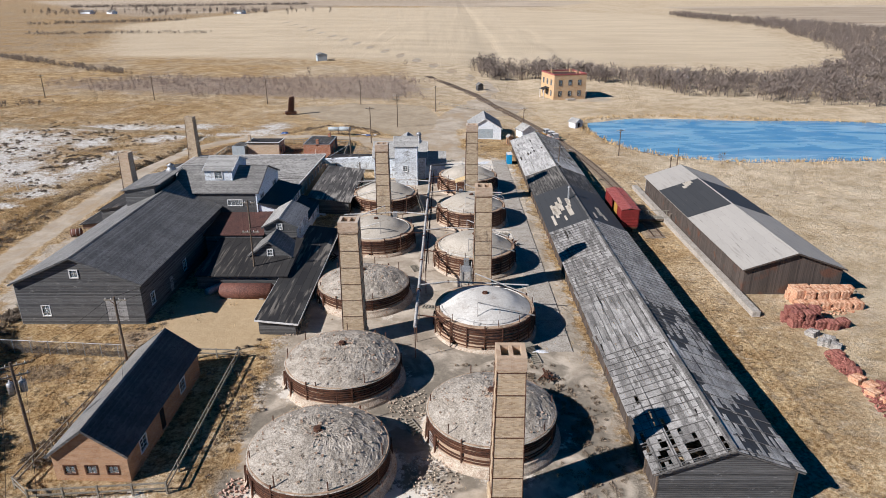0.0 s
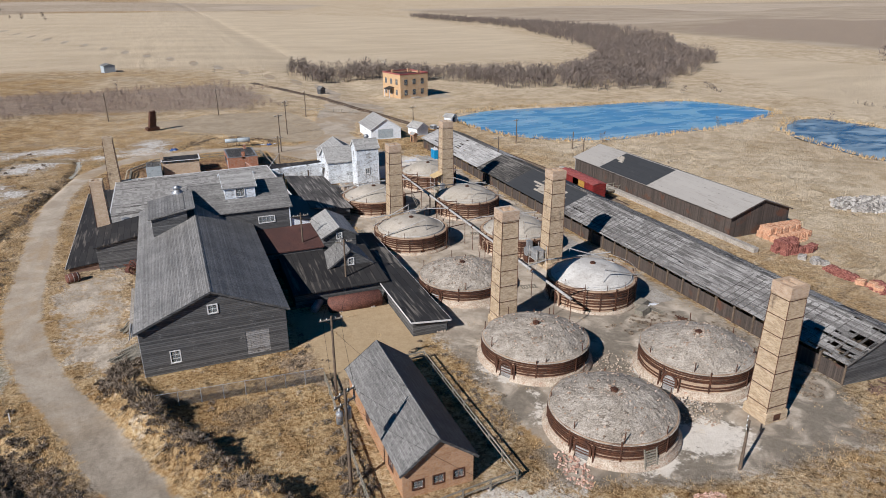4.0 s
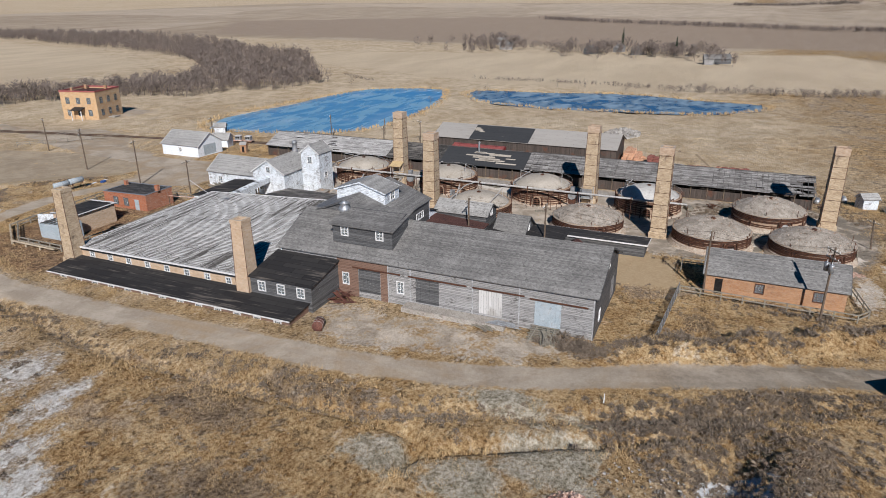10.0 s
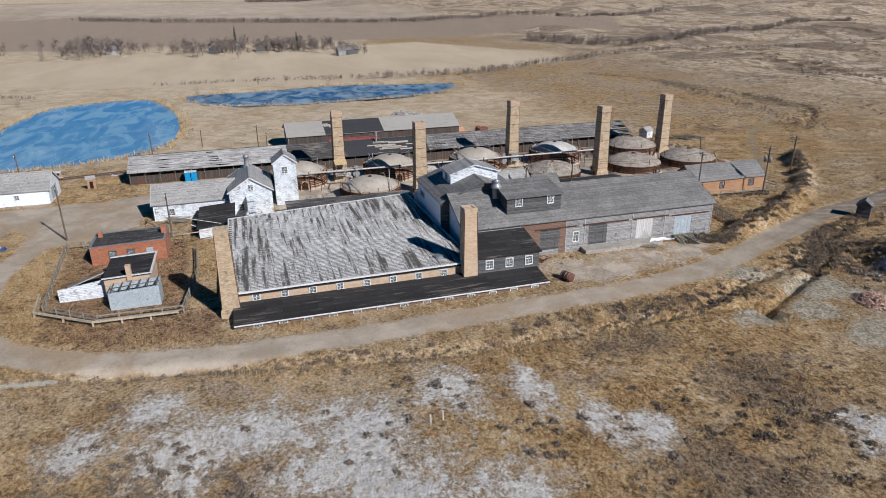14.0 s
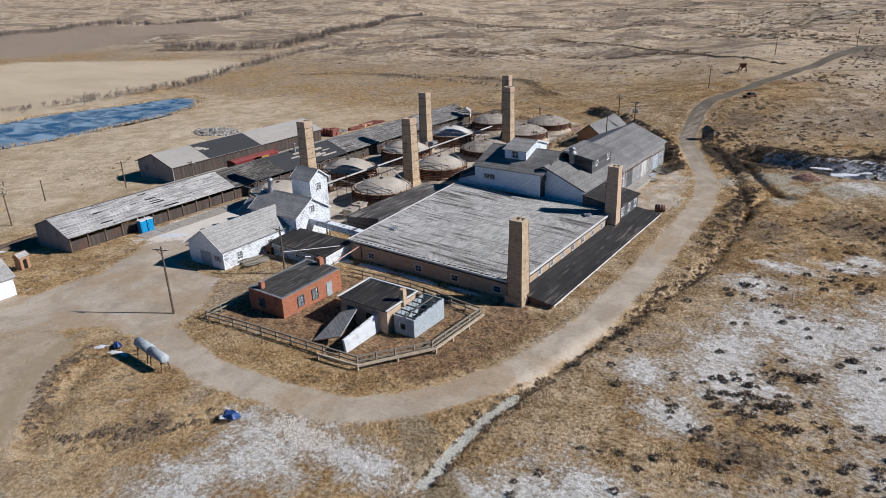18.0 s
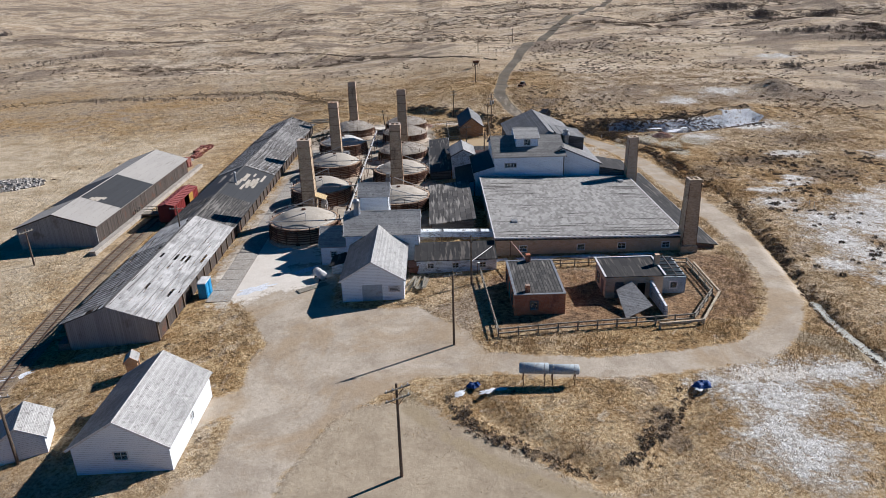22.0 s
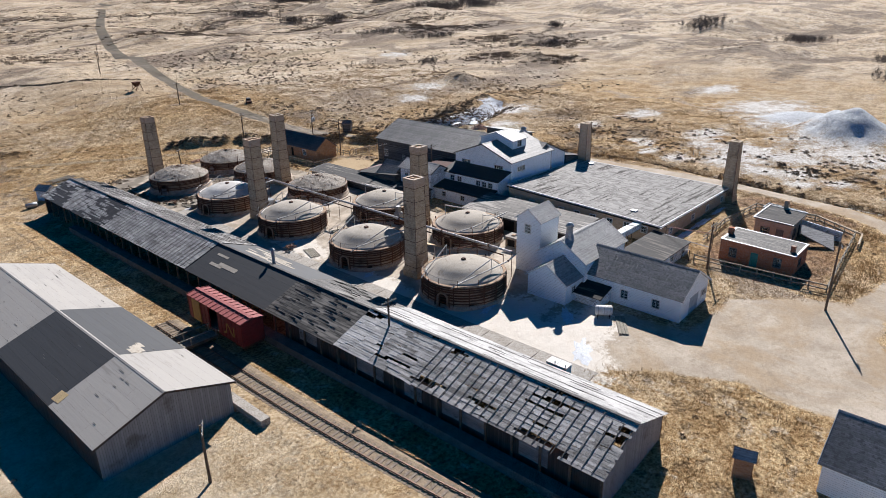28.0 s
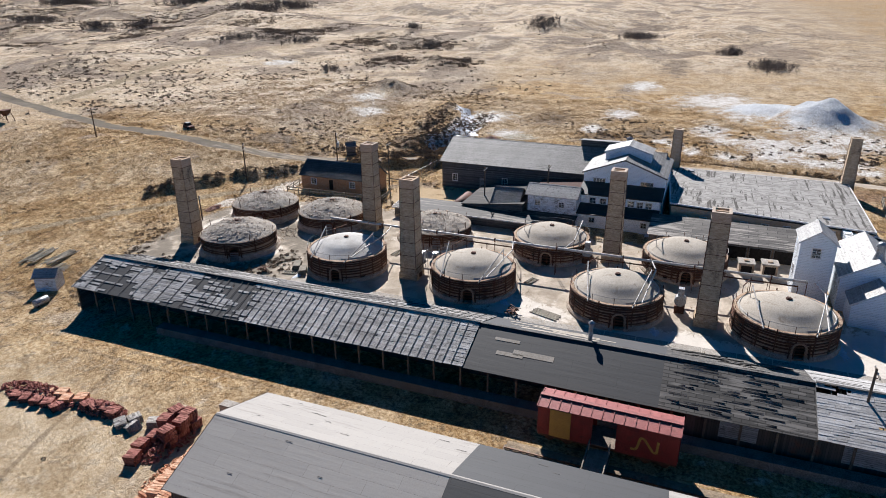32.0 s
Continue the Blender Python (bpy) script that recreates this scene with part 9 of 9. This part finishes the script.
# white survey stakes on the western flats
for x, y in ((-81.6, 125.0), (-81.4, 123.8), (-59.2, 66.8)):
    t = thing("marker_stake", (x, y, gz(x, y)), 0, "short white marker stake in the grass", "stake", "marker stakes")
    part("stake", Mesh().beam((0, 0, -0.2), (0.05, 0, 0.95), 0.09), M_TRIM, t)
# rail speeders parked on the track
for k, (x, y) in enumerate(((29.6, 178.4), (28.9, 181.2), (28.0, 184.0))):
    t = thing("rail_speeder", (x, y, gz(x, y) + 0.25), 14 + 3 * k, "small enclosed railway speeder with silver cab and orange deck", "rail car", "rail speeders")
    part("deck", Mesh().box(-0.8, 0.8, -1.2, 1.2, 0.35, 0.55), M_BRICK_PINK if k < 2 else M_YELLOW, t, "orange deck")
    part("cab", Mesh().hexa([(-0.7, -0.9, 0.56), (0.7, -0.9, 0.56), (0.7, 0.7, 0.56), (-0.7, 0.7, 0.56)], [(-0.62, -0.8, 1.6), (0.62, -0.8, 1.6), (0.62, 0.6, 1.6), (-0.62, 0.6, 1.6)]), M_ZINC, t)
    part("cab_roof", Mesh().box(-0.75, 0.75, -0.95, 0.75, 1.62, 1.7), M_TRIM, t)
    for yy in (-0.55, 0.05):
        for sx in (-1, 1):
            part("window", Mesh().box(sx * 0.69 - 0.02, sx * 0.69 + 0.02, yy, yy + 0.45, 1.0, 1.45), M_DARK, t)
    part("windscreen", Mesh().box(-0.5, 0.5, 0.62, 0.67, 1.0, 1.45), M_DARK, t)
    for yy in (-0.8, 0.8):
        for sx in (-0.72, 0.72):
            part("wheel", moved(Mesh().lathe([(0.02, -0.04), (0.24, -0.04), (0.26, 0), (0.24, 0.04), (0.02, 0.04)], 16), pose(sx, yy, 0.24, 0, 90, 0)), M_IRON, t)
# derelict digger by the western flats
t = thing("derelict_digger", (-47, 205, gz(-47, 205)), 20, "dark rusty derelict conveyor frame standing in the grass", "machine")
part("chassis", Mesh().box(-1.6, 1.6, -1.0, 1.0, 0.2, 1.0), M_IRON, t)
part("boom", Mesh().hexa([(-0.9, -0.6, 0.8), (0.9, -0.6, 0.8), (0.9, 0.6, 0.8), (-0.9, 0.6, 0.8)], [(-0.1, -0.6, 5.2), (1.3, -0.6, 5.4), (1.3, 0.6, 5.4), (-0.1, 0.6, 5.2)]), M_IRON, t)
for k in range(7):
    part("slat", Mesh().box(-0.9 + 0.12 * k, 1.0 + 0.08 * k, -0.75, 0.75, 1.1 + 0.6 * k, 1.3 + 0.6 * k), M_IRON, t)


# ---- heaps of loose bricks, stones and timber ----
def brick_heap(name, cx, cy, rx, ry, h, count, size, material, label, category="bricks", yaw=0):
    r = random.Random(int(cx * 7 + cy))
    m = Mesh()
    for k in range(count):
        a, d = r.uniform(0, 6.2832), math.sqrt(r.random())
        x, y = cx + rx * d * math.cos(a), cy + ry * d * math.sin(a)
        z = gz(x, y) + max(0.0, h * (1 - d ** 1.6) * r.uniform(0.4, 1.0)) + 0.05
        s = size * r.uniform(0.6, 1.3)
        b = moved(Mesh().box(-s, s, -s * 0.55, s * 0.55, -s * 0.5, s * 0.5), pose(x, y, z, r.uniform(-40, 40), r.uniform(-40, 40), r.uniform(0, 180)))
        m.add(b.v, b.f)
    tagged(part(name, m, material), label, category, "", "stuff")


def brick_stacks(places, material, label):
    """Cubes of stacked bricks, each a thing of its own, its courses as parts."""
    r = random.Random(3)
    for x, y, yaw, tilt, up in places:
        t = thing("brick_stack", (x, y, gz(x, y) - 0.06 + up), yaw, label, "bricks", "stacked bricks")
        t.rotation_euler = (radians(tilt), radians(tilt * 0.6), radians(yaw))
        for c in range(5):
            j = r.uniform(-0.04, 0.04)
            row = Mesh()
            for u in range(5):
                for w in (-1, 1):
                    row.box(-0.64 + 0.256 * u + r.uniform(0, 0.03), -0.40 + 0.256 * u + r.uniform(-0.02, 0.01), 0.0 if w > 0 else -0.55 + r.uniform(-0.04, 0.03), 0.55 + r.uniform(-0.04, 0.03) if w > 0 else -0.015, 0.21 * c, 0.21 * c + r.uniform(0.17, 0.2))
            tagged(part("course", moved(row, pose(j, -j, 0, 0, 0, j * 150)), material, t), kind="stuff")


r = random.Random(8)
jit = lambda v: r.uniform(-v, v)
brick_stacks([(46.2 + 1.4 * (k % 6) + jit(0.15), 81.2 - 1.3 * (k // 6 % 3) + jit(0.15), jit(9), jit(2), 1.0 * (k // 18)) for k in range(29)], M_BRICK_ORANGE, "cube of stacked orange bricks beside the shed")
brick_stacks([(42.9 + 1.4 * (k % 3) + jit(0.15), 75.2 - 1.5 * (k // 3 % 2) + jit(0.15), jit(14), jit(3), 1.0 * (k // 6)) for k in range(11)], M_BRICK_DARK, "tumbled stack of dark red bricks")
brick_stacks([(47.2 + 1.45 * k + jit(0.15), 73.4 + jit(0.4), jit(14), jit(3), 0.0) for k in range(2)], M_BRICK_DARK, "tumbled stack of dark red bricks")
brick_stacks([(43.9 + 0.9 * (k % 2) + jit(0.25), 71.2 - 0.9 * k + jit(0.25), jit(60), jit(20), -0.35) for k in range(4)], M_STONE, "tilted bundle of grey tiles in a row")
brick_stacks([(43.9 + jit(0.35), 66.6 - 1.15 * k, jit(35), jit(6), -0.3) for k in range(4)], M_BRICK_DARK, "tumbled stack of dark red bricks")
brick_stacks([(43.8 + 0.5 * (k % 2) + jit(0.3), 61.6 - 1.3 * k, jit(35), jit(6), -0.3) for k in range(4)], M_BRICK_ORANGE, "leaning stack of pale orange bricks in a row")
brick_stacks([(45.2 + jit(0.4), 60.4 - 1.4 * k, jit(40), jit(8), -0.35) for k in range(5)], M_BRICK_DARK, "tumbled stack of dark red bricks")
brick_heap("brick_heap", 45.2, 74.6, 3.4, 1.9, 0.8, 460, 0.13, M_BRICK_DARK, "loose red bricks fallen round the stacks")
brick_heap("brick_heap", 43.9, 64.8, 1.2, 3.0, 0.8, 420, 0.13, M_BRICK_DARK, "long row of broken dark red bricks")
brick_heap("brick_heap", 44.3, 56.4, 1.6, 5.2, 0.85, 620, 0.13, M_BRICK_DARK, "loose dark bricks fallen along the row")
brick_heap("brick_heap", 49.2, 78.2, 3.4, 1.6, 0.5, 200, 0.13, M_BRICK_ORANGE, "loose orange bricks at the foot of the stacks")
brick_heap("stone_heap", 79, 87, 8, 5, 0.8, 380, 0.42, M_STONE, "spread of grey concrete rubble", "rubble")
brick_heap("rubble_heap", -74.6, 66.6, 2.5, 2.0, 1.1, 620, 0.12, M_BRICK_PINK, "heap of pale pink broken bricks", "rubble")
brick_heap("rubble_heap", -8.0, 35.5, 2.0, 1.0, 0.35, 220, 0.11, M_BRICK_PINK, "low heap of broken brick by the kilns", "rubble")
brick_heap("rubble_heap", 0.0, 46.0, 2.2, 3.0, 0.25, 200, 0.08, M_KILN_PALE, "spill of pale firebrick rubble", "rubble")
brick_heap("rubble_heap", -2.5, 55.5, 2.2, 3.0, 0.2, 160, 0.08, M_KILN_PALE, "spill of pale firebrick rubble", "rubble")
brick_heap("rubble_heap", -72, 62, 6, 4, 0.15, 160, 0.1, M_STONE, "scattered pale stones on the flats", "rubble")
brick_heap("rubble_heap", -15.5, 42.5, 1.2, 2.4, 0.15, 120, 0.1, M_BRICK_PINK, "scattered broken bricks by the kiln", "rubble")
brick_heap("rubble_heap", -16.5, 71.0, 1.4, 3.0, 0.4, 160, 0.15, M_KILN_PALE, "scattered pale bricks by the kiln", "rubble")


def timber_pile(x, y, yaw, n_logs, l, label):
    r = random.Random(int(x * 3 + y))
    t = thing("timber_pile", (x, y, gz(x, y)), yaw, label, "timber", "timber piles")
    for k in range(n_logs):
        o, z = r.uniform(-1.1, 1.1), 0.1 + 0.12 * (k // 6) + r.uniform(0, 0.1)
        s = r.uniform(-0.5, 0.5)
        part("plank", Mesh().beam((-l / 2 * r.uniform(0.6, 1), o, z), (l / 2 * r.uniform(0.6, 1), o + s, z + r.uniform(-0.05, 0.3)), 0.14, 0.1), M_RAIL_WOOD, t)


timber_pile(-14.2, 150.5, 80, 22, 4.2, "heap of grey scrap boards by the workshop")
timber_pile(-49.8, 74.5, 20, 14, 3.4, "broken grey loading ramp boards")
timber_pile(-49.6, 82.0, 60, 10, 3.0, "fallen grey boards along the wall")
for x, y, yaw in ((18, 28, 10), (18.5, 24, 15), (22, 31, 5)):
    timber_pile(x, y, yaw, 16, 6.5, "rack of long weathered timbers")
t = thing("old_gate", (-9.5, 40.3, gz(-9.5, 40.3)), 0, "grey slatted gate leaning at the kiln door", "gate")
for k in range(7):
    part("slat", Mesh().beam((-0.6, 0.05 * k, 0.2 + 0.24 * k), (0.6, 0.05 * k, 0.2 + 0.24 * k), 0.05, 0.16), M_RAIL_WOOD, t)
for sx in (-0.6, 0.6):
    part("stile", Mesh().beam((sx, -0.05, 0), (sx, 0.35, 1.9), 0.1), M_RAIL_WOOD, t)

# ---- last patches of snow ----
def snow_patch(x, y, rx, ry, yaw):
    r = random.Random(int(x * 11 + y * 5))
    c, s = math.cos(radians(yaw)), math.sin(radians(yaw))
    pts = []
    for k in range(22):
        a, q = 6.2832 * k / 22, r.uniform(0.55, 1.1)
        u, w = rx * q * math.cos(a), ry * q * math.sin(a)
        px, py = x + u * c - w * s, y + u * s + w * c
        pts.append((px, py, gz(px, py) + 0.012))
    m = Mesh().add([(x, y, gz(x, y) + 0.13), *[((x + p[0]) / 2, (y + p[1]) / 2, gz((x + p[0]) / 2, (y + p[1]) / 2) + 0.09) for p in pts], *pts],
                   [(0, 1 + k, 1 + (k + 1) % 22) for k in range(22)] + [(1 + k, 23 + k, 23 + (k + 1) % 22, 1 + (k + 1) % 22) for k in range(22)])
    tagged(part("snow_patch", m, M_SNOW, smooth=True), "thin patch of old melting snow on the ground", "snow", "snow patches", "")


for a in ((-24, 143.4, 3.2, 0.9, 0), (-31, 143.2, 4.0, 0.8, 2), (-38.5, 143.1, 4.0, 0.7, 0), (-46, 142.9, 3.5, 0.5, 0), (-21.5, 111.5, 1.6, 2.4, 20), (8.2, 95.6, 1.6, 0.7, 30), (9.6, 114.6, 1.4, 0.6, 20), (6.8, 134.2, 2.2, 0.7, 10), (2.5, 143.0, 2.4, 0.8, 40), (-18.5, 176.4, 1.0, 0.5, 60), (-21.3, 176.3, 0.9, 0.5, 20), (-22.6, 176.0, 0.8, 0.3, 0), (-42, 177, 1.0, 0.5, 60), (31.0, 167.5, 2.2, 1.2, 40), (8.4, 148.8, 3.2, 1.2, 30), (11.0, 66.0, 1.4, 0.5, 0), (-80, 60, 3.0, 1.2, 30), (-76, 57, 2.4, 0.9, 10), (-84, 56, 2.5, 1.0, 60)):
    snow_patch(*a)

# ---- farmsteads on the plain ----
for x, y, w, m in ((361, 214, 9, M_BARN_W), (404, 232, 8, M_BARN_W), (345, 150, 9, M_BARN), (353, 121, 10, M_BARN), (306, 69, 10, M_BARN), (299, 75, 5, M_BARN_W), (366, 135, 8, M_BARN_W), (-520, 1010, 16, M_WHITE_NEW), (-480, 1000, 12, M_WHITE_NEW), (-300, 1010, 14, M_WHITE_NEW)):
    House("farmhouse", (x, y, gz(x, y)), (x * 13) % 90, w * 0.7, w, 3.0, 5.2, m, M_SHINGLE, "small distant farm building among bare trees", "house", 0.3, sink=1.0)
X, Y = [], []
for cx, cy, sp, k in ((358, 222, 18, 44), (405, 236, 16, 30), (350, 150, 16, 44), (352, 118, 12, 34), (350, 92, 14, 44), (308, 72, 8, 10), (-500, 1020, 60, 50), (-300, 1030, 60, 60)):
    for q in range(k):
        X.append(cx + rs.normal(0, sp))
        Y.append(cy + rs.normal(0, sp))
bare_trees("farm_trees", np.array(X), np.array(Y), rs.uniform(5, 10.5, len(X)), M_TWIG, "bare trees round the distant farms", 80)
M_SPRUCE = blade_mat("dark_spruce", (0.02, 0.035, 0.02), (0.05, 0.07, 0.04), (0.03, 0.045, 0.03))
for x, y, h in ((392, 137, 15), (352, 97, 12)):
    t = thing("spruce_tree", (x, y, gz(x, y)), 0, "dark green pointed spruce by the farm", "tree")
    part("trunk", Mesh().rod((0, 0, -0.3), (0, 0, h * 0.4), 0.2, 0.12), M_POLE, t)
    crown = Mesh()
    r = random.Random(int(x))
    for k in range(420):
        u = r.random()
        a, z = r.uniform(0, 6.2832), h * (0.08 + 0.9 * u)
        rad = h * 0.22 * (1 - u) + 0.15
        c, s = math.cos(a), math.sin(a)
        crown.add([(0.2 * c - 0.25 * s, 0.2 * s + 0.25 * c, z), (0.2 * c + 0.25 * s, 0.2 * s - 0.25 * c, z), (rad * c, rad * s, z - rad * 0.35)], [(0, 1, 2)])
    tagged(part("crown", crown, M_SPRUCE, t), kind="stuff")

# ---- a fallen drum and scrap at the south end of the long shed ----
drum = thing("fallen_drum", (25.6, 42.3, gz(25.6, 42.3) + 0.42), -12, "pale grey steel drum lying in the grass by the shed", "drum")
part("shell", moved(Mesh().lathe([(0.02, -1.05), (0.4, -1.0), (0.45, -0.9), (0.45, 0.9), (0.4, 1.0), (0.02, 1.05)], 20), pose(0, 0, 0, 0, 90, 0)), M_ZINC, drum, smooth=True)
for x in (-0.55, 0.55):
    part("hoop", moved(Mesh().lathe([(0.45, -0.04), (0.475, 0.0), (0.45, 0.04)], 20), pose(x, 0, 0, 0, 90, 0)), M_ZINC, drum)
scrap = thing("scrap_board_pile", (20.8, 42.0, gz(20.8, 42.0)), 10, "heap of reddish scrap boards against the shed gable", "timber")
for k in range(16):
    ox, oy, az = r.uniform(-1.4, 1.4), r.uniform(-0.7, 0.6), r.uniform(0, 3.14)
    part("board", Mesh().beam((ox - 0.7 * math.cos(az), oy - 0.5 * math.sin(az), 0.05 + 0.03 * k), (ox + 0.7 * math.cos(az), oy + 0.5 * math.sin(az), 0.12 + 0.03 * k), 0.16, 0.05), M_BROWN, scrap)

# ---- relics beside the south road ----
wx, wy = -48.5, -5.5
wreck = thing("car_wreck", (wx, wy, gz(wx, wy)), 62, "dark rusting car body without glass beside the road", "car wreck")
body = Mesh().hexa([(-2.1, -0.8, 0.25), (2.1, -0.8, 0.25), (2.1, 0.8, 0.25), (-2.1, 0.8, 0.25)], [(-2.0, -0.75, 0.85), (2.05, -0.7, 0.8), (2.05, 0.7, 0.8), (-2.0, 0.75, 0.85)])
part("body", body, M_IRON, wreck)
part("cabin", Mesh().hexa([(-1.5, -0.7, 0.85), (0.6, -0.7, 0.83), (0.6, 0.7, 0.83), (-1.5, 0.7, 0.85)], [(-1.1, -0.55, 1.45), (0.15, -0.55, 1.45), (0.15, 0.55, 1.45), (-1.1, 0.55, 1.45)]), M_DARK, wreck)
part("roof", Mesh().box(-1.12, 0.17, -0.57, 0.57, 1.45, 1.5), M_ZINC, wreck)
for sx in (-1.3, 1.35):
    for sy in (-0.78, 0.78):
        part("wheel", Mesh().rod((sx, sy - 0.09, 0.28), (sx, sy + 0.09, 0.28), 0.3, n=14), M_DARK, wreck)
mx, my = -35.5, -54.0
hopper = thing("rusty_hopper", (mx, my, gz(mx, my)), 20, "dark rusty hopper on splayed legs in the grass", "machine")
part("bin", Mesh().hexa([(-0.5, -0.4, 1.5), (0.5, -0.4, 1.5), (0.5, 0.4, 1.5), (-0.5, 0.4, 1.5)], [(-1.3, -1.0, 3.0), (1.3, -1.0, 3.0), (1.3, 1.0, 3.0), (-1.3, 1.0, 3.0)]), M_IRON, hopper)
for sx in (-1, 1):
    for sy in (-1, 1):
        part("leg", Mesh().beam((1.5 * sx, 1.2 * sy, -0.3), (0.9 * sx, 0.7 * sy, 2.4), 0.14), M_IRON, hopper)
part("chute", Mesh().beam((0, -0.3, 1.5), (0.4, -1.9, 0.4), 0.5, 0.12), M_IRON, hopper)

# ---- roof tiles of the drying shed: courses lapping down to the west ----
def roof_point(u, v, up=0.0):
    """A point of the drying shed's roof: u from west to east, v from south to north."""
    lo = Vector(fl["SW"]).lerp(Vector(fl["SE"]), u)
    hi = Vector(fl["NW"]).lerp(Vector(fl["NE"]), u)
    return lo.lerp(hi, v) + Vector((0, 0, up))


def tile_shape(length):
    """One tile: a sloping top and a thick lower edge facing west."""
    m = Mesh()
    h = length / 2 - 0.008
    m.add([(0, -h, 0.005), (0, h, 0.005), (0, h, 0.085), (0, -h, 0.085), (0.44, -h, 0.022), (0.44, h, 0.022)], [(3, 4, 5, 2), (0, 3, 2, 1), (0, 4, 3), (1, 2, 5)])
    return m


single = part("roof_tile", tile_shape(0.98), M_TILE, dry)
single.data.materials.append(M_TILE_EDGE)
single.data.polygons[1].material_index = 1
TILE = single.data
rest, edge_faces, first = Mesh(), [], True
rng_tile = random.Random(17)
COURSES = 66
for k in range(COURSES):
    u = k / COURSES
    count = 30
    for q in range(count):
        v = (q + 0.5 + (0.5 if k % 2 else 0.0)) / (count + 0.5)
        at, east, north = roof_point(u, v), roof_point(u + 0.01, v), roof_point(u, v + 0.01)
        ex, ey = (east - at).normalized(), (north - at).normalized()
        ez = ex.cross(ey).normalized()
        lift = rng_tile.uniform(0.0, 0.012)
        at = at + ez * lift
        if k < 10:
            ob = single if first else bpy.data.objects.new("roof_tile", TILE)
            if not first:
                scene.collection.objects.link(ob)
                ob.parent = dry
            first = False
            ob.matrix_local = Matrix(((ex.x, ey.x, ez.x, at.x), (ex.y, ey.y, ez.y, at.y), (ex.z, ey.z, ez.z, at.z), (0, 0, 0, 1)))
        else:
            pts = [(0, -0.482, 0.005), (0, 0.482, 0.005), (0, 0.482, 0.085), (0, -0.482, 0.085), (0.44, -0.482, 0.022), (0.44, 0.482, 0.022)]
            edge_faces.append(len(rest.f) + 1)
            rest.add([at + ex * a + ey * b + ez * c for a, b, c in pts], [(3, 4, 5, 2), (0, 3, 2, 1)])
field_tiles = part("roof_tiles", rest, M_TILE, dry)
tagged(field_tiles, kind="stuff")
field_tiles.data.materials.append(M_TILE_EDGE)
for k in edge_faces:
    field_tiles.data.polygons[k].material_index = 1
